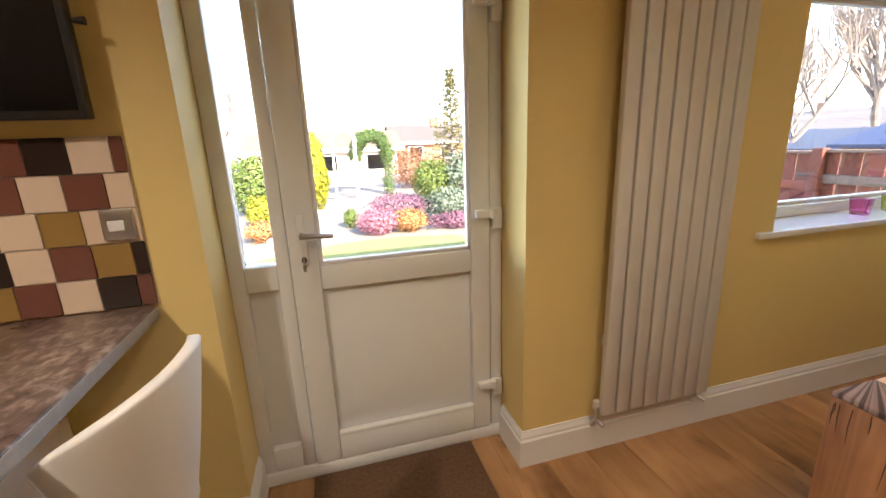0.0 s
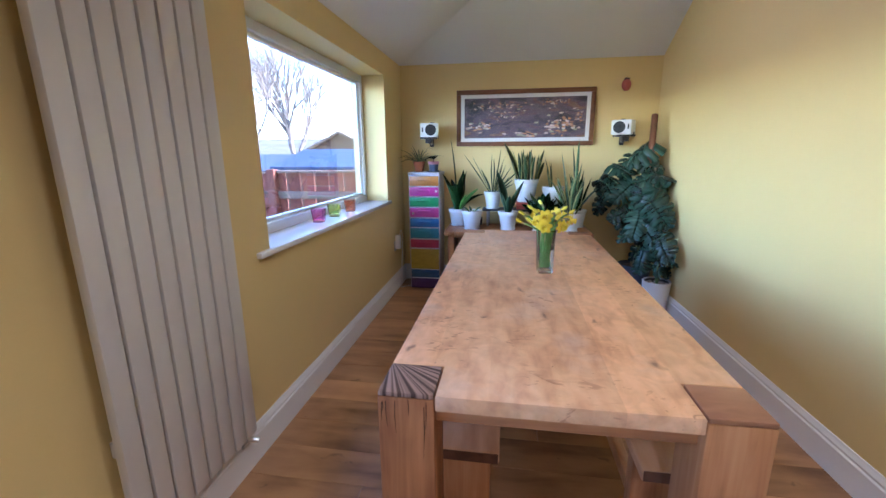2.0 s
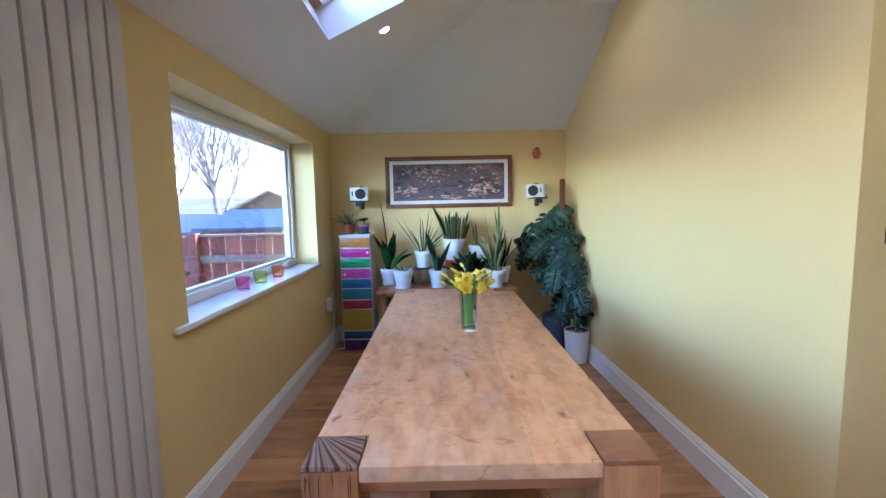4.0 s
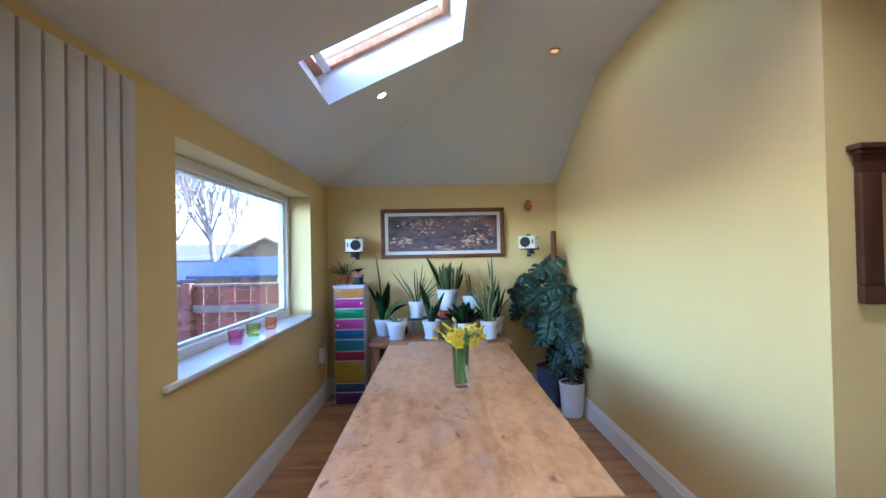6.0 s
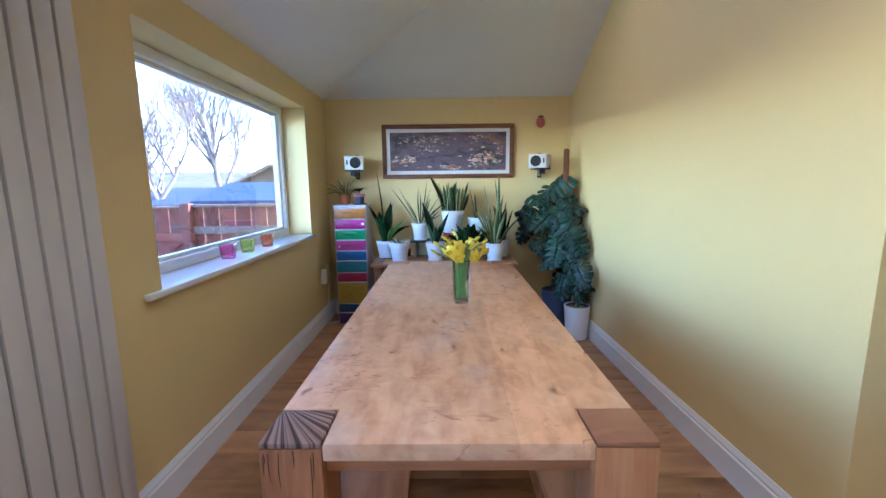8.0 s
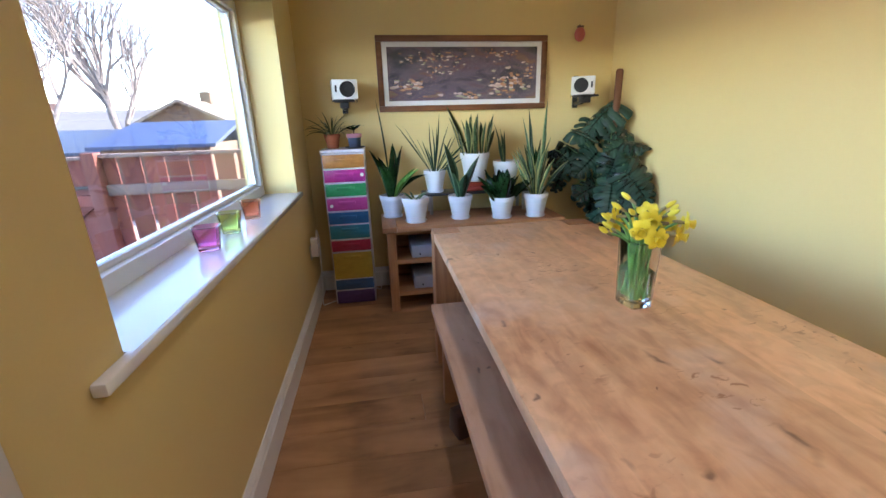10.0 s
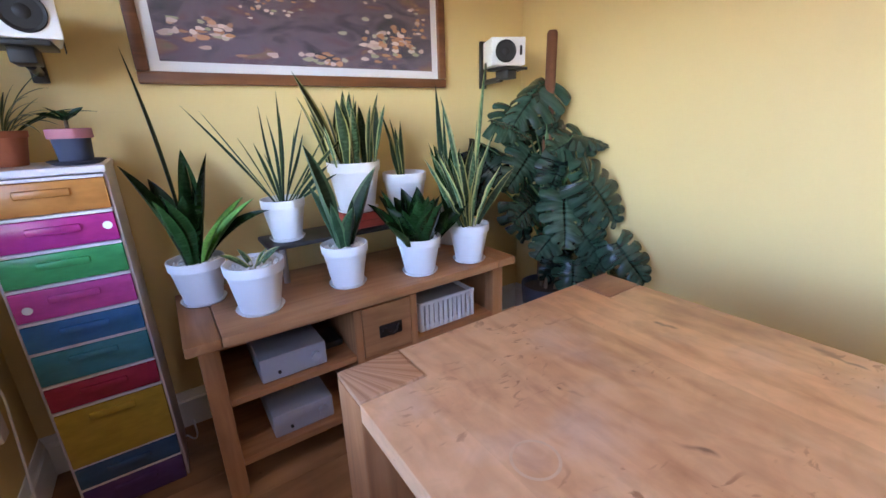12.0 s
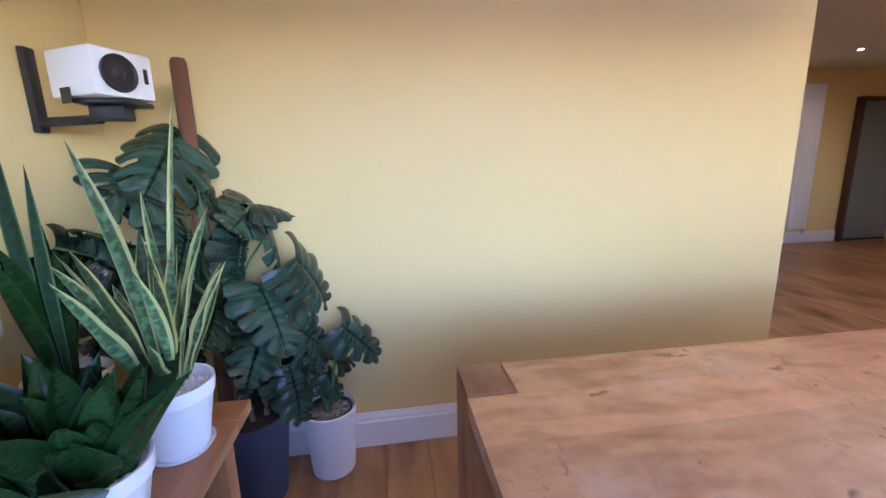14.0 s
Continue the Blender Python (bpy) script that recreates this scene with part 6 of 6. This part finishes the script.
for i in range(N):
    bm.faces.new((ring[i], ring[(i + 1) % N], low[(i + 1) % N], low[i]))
single("lawn", bm, lawn_m, "small rounded lawn, coloured bright as if sunlit", "lawn", "structure", smooth=False)


def leaves_in(bm, centre, radii, count, size, rng, shell=0.45, up=0.2, profile=None):
    """Small bent leaf faces through an uneven rounded volume."""
    for _ in range(count):
        while True:
            d = Vector((rng.gauss(0, 1), rng.gauss(0, 1), rng.gauss(0, 1)))
            if d.length > 0.1:
                break
        d.normalize()
        r = 1 - shell * rng.random() ** 1.5
        lump = 1 + 0.22 * noise.noise(d * 2.3 + Vector(centre))
        p = Vector((d.x * radii[0], d.y * radii[1], d.z * radii[2])) * r * lump
        if profile:
            h = (p.z / radii[2] + 1) / 2
            k = profile(h)
            p.x, p.y = p.x * k, p.y * k
        p += Vector(centre)
        a = Vector((rng.gauss(0, 1), rng.gauss(0, 1), rng.gauss(0, 1) + up)).normalized()
        b = a.cross(d + Vector((0.01, 0.02, 0.03))).normalized()
        s = size * rng.uniform(0.6, 1.4)
        bm.faces.new([bm.verts.new(p + a * s), bm.verts.new(p + b * s * 0.45), bm.verts.new(p - a * s), bm.verts.new(p - b * s * 0.45)])


def green_set(name, a, b, c):
    return islands(name, [(0, a), (0.5, b), (1, c)], 0.75)


GOLD = green_set("golden_foliage", (0.24, 0.26, 0.02), (0.38, 0.36, 0.03), (0.14, 0.18, 0.02))
MIDGREEN = green_set("mid_green_foliage", (0.05, 0.10, 0.02), (0.10, 0.16, 0.03), (0.16, 0.2, 0.05))
OLIVE = green_set("olive_needles", (0.13, 0.13, 0.05), (0.2, 0.2, 0.07), (0.12, 0.08, 0.05))
HEDGE = green_set("hedge_foliage", (0.03, 0.08, 0.02), (0.06, 0.12, 0.03), (0.09, 0.14, 0.035))
HEATHER = green_set("pink_heather", (0.36, 0.13, 0.20), (0.42, 0.18, 0.24), (0.24, 0.08, 0.12))
HEATHER2 = green_set("purple_heather", (0.18, 0.07, 0.13), (0.23, 0.10, 0.16), (0.12, 0.06, 0.08))
RUST = green_set("orange_heather", (0.42, 0.18, 0.06), (0.46, 0.25, 0.10), (0.3, 0.12, 0.06))
BLUEG = green_set("grey_green_foliage", (0.11, 0.16, 0.12), (0.17, 0.22, 0.16), (0.08, 0.12, 0.08))
REDLEAF = green_set("russet_foliage", (0.22, 0.09, 0.05), (0.3, 0.15, 0.08), (0.14, 0.06, 0.04))
BARK = mat("grey_bark", (0.17, 0.14, 0.125), 0.95, vary=0.3, scale=12, fine=60, bump=0.6)


def shrub(name, label, at, radii, material, count, size, seed, profile=None):
    s = thing(name, label, "shrub", (at[0], at[1], GZ))
    rng = random.Random(seed)
    bm = bmesh.new()
    for k in range(6):
        a = k * 1.05
        tube(bend((0.02 * math.cos(a), 0.02 * math.sin(a), 0.0), (radii[0] * 0.2 * math.cos(a), radii[1] * 0.2 * math.sin(a), radii[2] * 0.7), (radii[0] * 0.6 * math.cos(a), radii[1] * 0.6 * math.sin(a), radii[2] * 1.3), 5), [0.025, 0.02, 0.016, 0.012, 0.009, 0.006], 5, bm)
    part("stems", bm, BARK, s)
    bm = bmesh.new()
    leaves_in(bm, (0, 0, radii[2]), radii, count, size, rng, profile=profile)
    part("foliage", bm, material, s, smooth="open")


shrub("heather", "low mound of pink flowering heather", (1.12, 8.05), (0.42, 0.38, 0.24), HEATHER, 2600, 0.028, 1)
shrub("heather", "low mound of orange-tinged heather", (1.72, 8.05), (0.36, 0.34, 0.22), RUST, 2200, 0.028, 2)
shrub("heather", "spreading mound of purple heather", (1.75, 9.3), (0.75, 0.5, 0.30), HEATHER2, 3000, 0.03, 3)
shrub("heather", "low russet heather at the lawn's edge", (2.75, 8.0), (0.7, 0.35, 0.16), HEATHER2, 1800, 0.03, 4)
shrub("shrub", "rounded grey-green garden shrub", (2.85, 9.0), (0.62, 0.5, 0.34), BLUEG, 2400, 0.04, 5)
shrub("shrub", "bright green rounded shrub", (3.25, 11.9), (0.65, 0.6, 0.6), MIDGREEN, 3000, 0.05, 6)
shrub("shrub", "pale green leafy garden shrub", (4.1, 11.6), (0.7, 0.6, 0.72), BLUEG, 2600, 0.055, 7)
shrub("shrub", "russet shrub behind the heather", (3.4, 15.8), (0.8, 0.6, 0.75), REDLEAF, 2400, 0.05, 8)
shrub("golden_conifer", "upright golden yellow conifer", (-0.02, 12.0), (0.40, 0.40, 1.02), GOLD, 5200, 0.045, 9, lambda h: 1.05 - 0.5 * h)
shrub("shrub", "small clipped green shrub by the path", (0.66, 8.9), (0.16, 0.16, 0.2), MIDGREEN, 900, 0.025, 10)
shrub("shrub", "large green shrub beside the path", (-1.55, 11.6), (0.55, 0.6, 0.75), MIDGREEN, 3000, 0.05, 11)
shrub("shrub", "golden shrub beside the path", (-1.15, 9.6), (0.3, 0.3, 0.35), GOLD, 1500, 0.035, 12)
shrub("shrub", "rust-coloured low shrub beside the path", (-1.0, 8.2), (0.26, 0.26, 0.2), RUST, 1200, 0.03, 13)

# clipped arch of hedge
hd = thing("hedge_arch", "clipped green hedge grown into an arch", "hedge", (1.75, 14.4, GZ))
rng = random.Random(31)
bm = bmesh.new()
for i in range(26):
    a = math.pi * i / 25
    c = (0.02 - 0.52 * math.cos(a), 0.0, 1.25 + 0.72 * math.sin(a))
    leaves_in(bm, c, (0.26, 0.3, 0.26), 190, 0.04, rng)
for side in (0.54,):
    for z in (0.15, 0.45, 0.75, 1.05, 1.3):
        leaves_in(bm, (side, 0, z), (0.2, 0.3, 0.26), 240, 0.04, rng)
part("foliage", bm, HEDGE, hd, smooth="open")
bm = tube([(0.54, 0, 0), (0.55, 0, 0.8), (0.5, 0, 1.5)], [0.05, 0.04, 0.02], 7)
tube([(-0.5, 0, 0), (-0.52, 0, 0.8), (-0.46, 0, 1.5)], [0.05, 0.04, 0.02], 7, bm)
part("stems", bm, BARK, hd)

# white garden arch
ga = thing("garden_arch", "white painted timber garden arch", "arch", (0.85, 13.6, GZ))
for x in (-0.33, 0.33):
    for y in (-0.25, 0.25):
        part("post", box(x - 0.03, x + 0.03, y - 0.03, y + 0.03, 0, 1.75, 0.004), POT, ga)
    for z in (0.4, 0.8, 1.2, 1.6):
        part("slat", box(x - 0.015, x + 0.015, -0.25, 0.25, z, z + 0.04), POT, ga)
for y in (-0.25, 0.25):
    part("hoop", tube([(0.36 * math.cos(math.pi * i / 12), y, 1.75 + 0.34 * math.sin(math.pi * i / 12)) for i in range(13)], 0.035, 8), POT, ga)
for i in range(1, 6):
    a = math.pi * i / 6
    part("slat", box(0.36 * math.cos(a) - 0.02, 0.36 * math.cos(a) + 0.02, -0.27, 0.27, 1.77 + 0.34 * math.sin(a), 1.80 + 0.34 * math.sin(a)), POT, ga)

# narrow conifer
tr = thing("conifer_tree", "thin young conifer with sparse upright branches", "tree", (4.75, 15.0, GZ))
part("trunk", tube([(0, 0, 0), (0.02, 0, 2.0), (0, 0.02, 4.2)], [0.07, 0.04, 0.008], 8), BARK, tr)
rng = random.Random(17)
bm, nb = bmesh.new(), bmesh.new()
for i in range(95):
    h = 0.5 + 3.6 * (i / 95)
    a, ln = i * 2.4, (1.35 * (1 - (h / 4.35)) ** 1.2 + 0.08) * rng.uniform(0.7, 1.2)
    tip = Vector((ln * math.cos(a), ln * math.sin(a), h + 0.12 * ln))
    tube([(0, 0, h), tip * 0.5 + Vector((0, 0, h * 0.5 - 0.02)), tip], [0.02, 0.013, 0.005], 4, bm)
    for k in range(85):
        t = rng.uniform(0.25, 1.0)
        p = Vector((0, 0, h)).lerp(tip, t) + Vector((rng.gauss(0, 0.03), rng.gauss(0, 0.03), rng.gauss(0, 0.03)))
        d, e = Vector((rng.gauss(0, 1), rng.gauss(0, 1), rng.gauss(0, 1) + 0.6)).normalized() * 0.05, Vector((rng.gauss(0, 1), rng.gauss(0, 1), 0)).normalized() * 0.018
        nb.faces.new([nb.verts.new(p + d), nb.verts.new(p + e), nb.verts.new(p - d), nb.verts.new(p - e)])
part("branches", bm, BARK, tr)
part("crown", nb, OLIVE, tr, smooth="open")


def bare_tree(at, height, seed, label, spread=0.36, depth=6, trunk=0.2, r0=0.13):
    t = thing("bare_tree", label, "tree", (*at, GZ))
    rng = random.Random(seed)
    bm, tw = bmesh.new(), bmesh.new()

    def grow(p, d, ln, r, k):
        pts, q = [p], p
        for _ in range(3):
            d = (d + Vector((rng.gauss(0, 0.09), rng.gauss(0, 0.09), rng.gauss(0, 0.05) + 0.07))).normalized()
            q = q + d * ln / 3
            pts.append(q)
        tube(pts, [r, r * 0.9, r * 0.78, r * 0.66], 7 if k < 2 else 4, bm if k < 2 else tw)
        if k >= depth:
            return
        for i in range(4 if k == 0 else 3 if k < 4 else 2):
            a = rng.uniform(0, 6.283)
            side = Vector((math.cos(a), math.sin(a), 0.15))
            s = spread * rng.uniform(0.6, 1.25)
            grow(pts[-1 if i else -2], (d * (1 - s * 0.45) + side * s).normalized(), ln * rng.uniform(0.66, 0.86), r * rng.uniform(0.56, 0.74), k + 1)
    grow(Vector((0, 0, 0)), Vector((0, 0, 1)), height * trunk, r0, 0)
    part("trunk", bm, BARK, t)
    part("twigs", tw, BARK, t)


bare_tree((15.4, 8.6), 6.6, 5, "bare spreading winter tree behind the fence", 0.36, 7, 0.24, 0.13)
bare_tree((10.8, 7.6), 3.9, 9, "smaller bare winter tree behind the fence", 0.5, 5, 0.33, 0.08)
bare_tree((-2.6, 14.5), 4.5, 12, "bare winter tree beyond the path", 0.4, 6, 0.25, 0.05)
bare_tree((20.5, 14.5), 6.5, 15, "bare winter tree in the distance", 0.4, 6, 0.25, 0.1)

# fence with a braced gate
red = mat("red_stained_timber", (0.20, 0.055, 0.04), 0.85, vary=0.3, scale=6, fine=60, bump=0.4, stretch=(6, 6, 1), spread=0.25)
capm = mat("weathered_rail", (0.20, 0.13, 0.11), 0.9, vary=0.25, scale=8, fine=60, bump=0.4, spread=0.1)
FX, FT = 5.2, 1.14
fe = thing("garden_fence", "red-stained close board fence with weathered rails", "fence", (FX, 4.5, GZ))
shape = mesh_of("board", box(0, 0.02, 0, 0.155, 0.01, FT - GZ - 0.03, 0.003, seg=1), red)
y = 1.97
while y < 10.5:
    if not 3.5 < y < 4.55:
        ob = new("board", shape)
        ob.parent = fe
        ob.location = (0.0, y - 4.5, 0)
    y += 0.185
for za, zb, dep in ((FT - 0.03, FT, 0.05), (0.80, 0.89, 0.04), (-0.05, 0.04, 0.04)):
    for ya, yb in ((1.96, 3.36), (4.62, 10.5)):
        wpart("rail", box(FX - dep, FX - 0.001 if zb < FT else FX + 0.03, ya, yb, za, zb, 0.004), capm, fe)
for yp in (3.36, 4.56, 6.6, 8.6):
    wpart("post", box(FX - 0.10, FX - 0.001, yp, yp + 0.1, GZ + 0.002, FT + 0.015, 0.006), red, fe)
gt = thing("garden_gate", "red-stained boarded garden gate with a diagonal brace", "gate", (FX, 4.0, GZ))
y = 3.49
while y < 4.5:
    ob = new("board", shape)
    ob.parent = gt
    ob.location = (0.012, y - 4.0, 0)
    y += 0.185
for za in (0.72, 0.0):
    wpart("rail", box(FX - 0.04, FX + 0.011, 3.47, 4.55, za, za + 0.09, 0.004), red, gt)
wpart("rail", box(FX - 0.03, FX + 0.04, 3.47, 4.55, FT - 0.045, FT - 0.015, 0.004), capm, gt)
bm = box(-0.03, 0.0, -0.62, 0.62, -0.045, 0.045, 0.003)
bm.transform(Matrix.Translation((FX - 0.001, 4.01, 0.41)) @ Matrix.Rotation(-0.60, 4, "X"))
wpart("brace", bm, red, gt)
wpart("latch", box(FX - 0.05, FX - 0.04, 3.44, 3.60, 0.86, 0.89, 0.003), BLACK, gt)


# sheds and houses beyond
def shed(name, label, x0, x1, y0, y1, zt, roof_m, wall_m, drop=0.42):
    h = thing(name, label, "shed", ((x0 + x1) / 2, (y0 + y1) / 2, GZ))
    wpart("wall", box(x0, x1, y0, y1, GZ, zt - drop), wall_m, h, smooth=False)
    wpart("roof", polys([[(x0 - 0.15, y0 - 0.15, zt - drop + 0.01), (x0 - 0.15, y1 + 0.15, zt - drop + 0.01), (x1, y1 + 0.15, zt), (x1, y0 - 0.15, zt)],
                         [(x0 - 0.15, y0 - 0.15, zt - drop - 0.05), (x0 - 0.15, y1 + 0.15, zt - drop - 0.05), (x0 - 0.15, y1 + 0.15, zt - drop + 0.01), (x0 - 0.15, y0 - 0.15, zt - drop + 0.01)],
                         [(x1, y0 - 0.15, zt), (x1, y1 + 0.15, zt), (x1, y1 + 0.15, GZ), (x1, y0 - 0.15, GZ)],
                         [(x0 - 0.15, y0 - 0.15, zt - drop - 0.05), (x0 - 0.15, y0 - 0.15, zt - drop + 0.01), (x1, y0 - 0.15, zt), (x1, y0 - 0.15, zt - 0.08)]]), roof_m, h, smooth=False)
    for k in range(int((y1 - y0) / 0.3)):
        wpart("batten", box(x0 - 0.015, x0 - 0.001, y0 + 0.3 * k, y0 + 0.3 * k + 0.05, GZ, zt - drop - 0.06), wall_m, h, smooth=False)


blue_felt = mat("blue_roof_sheet", (0.018, 0.034, 0.088), 0.6, vary=0.2, scale=3, fine=40, bump=0.3)
blue_pale = mat("faded_blue_sheet", (0.035, 0.048, 0.08), 0.6, vary=0.2, scale=3, fine=40, bump=0.3)
brownw = mat("brown_boards", (0.12, 0.075, 0.05), 0.9, vary=0.3, scale=5, fine=50, bump=0.4)
shed("garden_shed", "low shed with a blue sheet roof", 9.6, 11.2, 4.1, 5.9, 1.46, blue_felt, brownw)
shed("garden_shed", "low shed with a faded blue roof", 10.5, 12.0, 6.2, 8.6, 1.34, blue_pale, brownw)


def house(name, label, x0, x1, y0, y1, eave, ridge, along, wall_m, roof_m, windows=3):
    """A bungalow: walls, pitched roof with overhang, windows towards the garden."""
    h = thing(name, label, "house", ((x0 + x1) / 2, (y0 + y1) / 2, GZ))
    wpart("wall", box(x0, x1, y0, y1, GZ, eave), wall_m, h, smooth=False)
    o = 0.35
    if along == "x":
        ym = (y0 + y1) / 2
        r = [[(x0 - o, y0 - o, eave - 0.1), (x1 + o, y0 - o, eave - 0.1), (x1 + o, ym, ridge), (x0 - o, ym, ridge)], [(x0 - o, y1 + o, eave - 0.1), (x0 - o, ym, ridge), (x1 + o, ym, ridge), (x1 + o, y1 + o, eave - 0.1)]]
        g = [[(x, y0, eave), (x, y1, eave), (x, ym, ridge - 0.1)] for x in (x0, x1)]
    else:
        xm = (x0 + x1) / 2
        r = [[(x0 - o, y0 - o, eave - 0.1), (xm, y0 - o, ridge), (xm, y1 + o, ridge), (x0 - o, y1 + o, eave - 0.1)], [(x1 + o, y0 - o, eave - 0.1), (x1 + o, y1 + o, eave - 0.1), (xm, y1 + o, ridge), (xm, y0 - o, ridge)]]
        g = [[(x0, y, eave), (x1, y, eave), (xm, y, ridge - 0.1)] for y in (y0, y1)]
    rf = wpart("roof", polys(r), roof_m, h, smooth=False)
    so = rf.modifiers.new("thick", "SOLIDIFY")
    so.thickness = 0.12
    for k in g:
        wpart("gable", polys([k]), wall_m, h, smooth=False)
    if along == "x":
        wpart("fascia", box(x0 - o, x1 + o, y0 - o - 0.03, y0 - o, eave - 0.28, eave - 0.08), POT, h, "white fascia board", smooth=False)
    for i in range(windows):
        xa = x0 + (i + 0.3) * (x1 - x0) / windows
        w = wpart("window", box(xa, xa + 1.1, y0 - 0.04, y0 + 0.02, eave - 1.35, eave - 0.4, 0.01), POT, h)
        part("pane", box(xa + 0.08, xa + 1.02, y0 - 0.05, y0 - 0.035, eave - 1.27, eave - 0.48), SCREEN, w, world_space=True, smooth=False)
    ch = box((x0 + x1) / 2 - 0.3, (x0 + x1) / 2 + 0.3, (y0 + y1) / 2 - 0.25, (y0 + y1) / 2 + 0.25, ridge - 0.4, ridge + 0.5, 0.02)
    wpart("chimney", ch, wall_m, h)


brick = mat("red_brick", (0.30, 0.15, 0.10), 0.9, vary=0.25, scale=6, fine=40, bump=0.4)
render_m = mat("cream_render", (0.55, 0.48, 0.40), 0.9, vary=0.1, scale=3, fine=60, bump=0.3)
tiles_r = mat("grey_roof_tiles", (0.12, 0.105, 0.10), 0.85, vary=0.3, scale=4, fine=30, bump=0.4)
tiles_b = mat("brown_roof_tiles", (0.20, 0.15, 0.11), 0.85, vary=0.3, scale=4, fine=30, bump=0.4)
house("bungalow", "brick bungalow with a grey tiled roof", 5.4, 12.5, 30.0, 37.0, 1.55, 2.75, "x", brick, tiles_r)
house("bungalow", "cream rendered bungalow with a brown roof", -3.5, 4.3, 24.0, 30.0, 1.3, 2.2, "x", render_m, tiles_b)
house("bungalow", "brown-roofed bungalow behind the sheds", 22.4, 29.0, 7.6, 11.6, 1.5, 2.55, "x", brownw, tiles_b)
house("bungalow", "brown-roofed bungalow far along the road", 30.0, 38.0, 14.0, 30.0, 1.4, 2.6, "y", brick, tiles_r)
# rocks along the path
rng = random.Random(77)
for k in range(9):
    bm = bmesh.new()
    bmesh.ops.create_icosphere(bm, subdivisions=3, radius=1)
    for v in bm.verts:
        v.co *= 1 + 0.25 * noise.noise(v.co * 1.5 + Vector((k, 0, 0)))
    bm.transform(Matrix.Diagonal((rng.uniform(0.12, 0.25), rng.uniform(0.1, 0.2), rng.uniform(0.08, 0.16), 1)))
    ob = single("rock", bm, render_m, "pale rock edging the garden path", "rock", group="rocks by the path")
    ob.location = (-1.25 + 0.12 * k + rng.uniform(-0.2, 0.2), 6.2 + 0.55 * k, GZ + 0.04)


# ---- floor boards, laid across the room ----
def build_floor():
    fl = single("floor", box(XW, XE, YS, YN + 0.22, -0.12, -0.016), SOIL, "oak board floor laid across the room", "floor", "structure", smooth=False)
    rng = random.Random(5)
    w = 0.19
    shapes = {}

    def board(length):
        key = round(length, 2)
        if key not in shapes:
            shapes[key] = mesh_of("board", box(0.0006, w - 0.0006, 0.0006, key - 0.0006, -0.014, 0, 0.0012, seg=1), OAK)
        return shapes[key]
    x = XW
    while x < XE - 0.01:
        lo = YS
        hi = 1.86 if x < 0.925 and x + w > -0.13 else YN
        if x > XO + 0.05:
            lo = YR
        y = lo
        ln = rng.uniform(0.6, 1.9)
        while y < hi - 0.02:
            ln = min(ln, hi - y)
            if hi - y - ln < 0.25:
                ln = hi - y
            ob = new("board", board(ln))
            ob.parent = fl
            ob.location = (x, y, 0)
            y += round(ln, 2)
            ln = rng.choice((1.5, 1.8, 2.0, 2.2))
        x += w


build_floor()
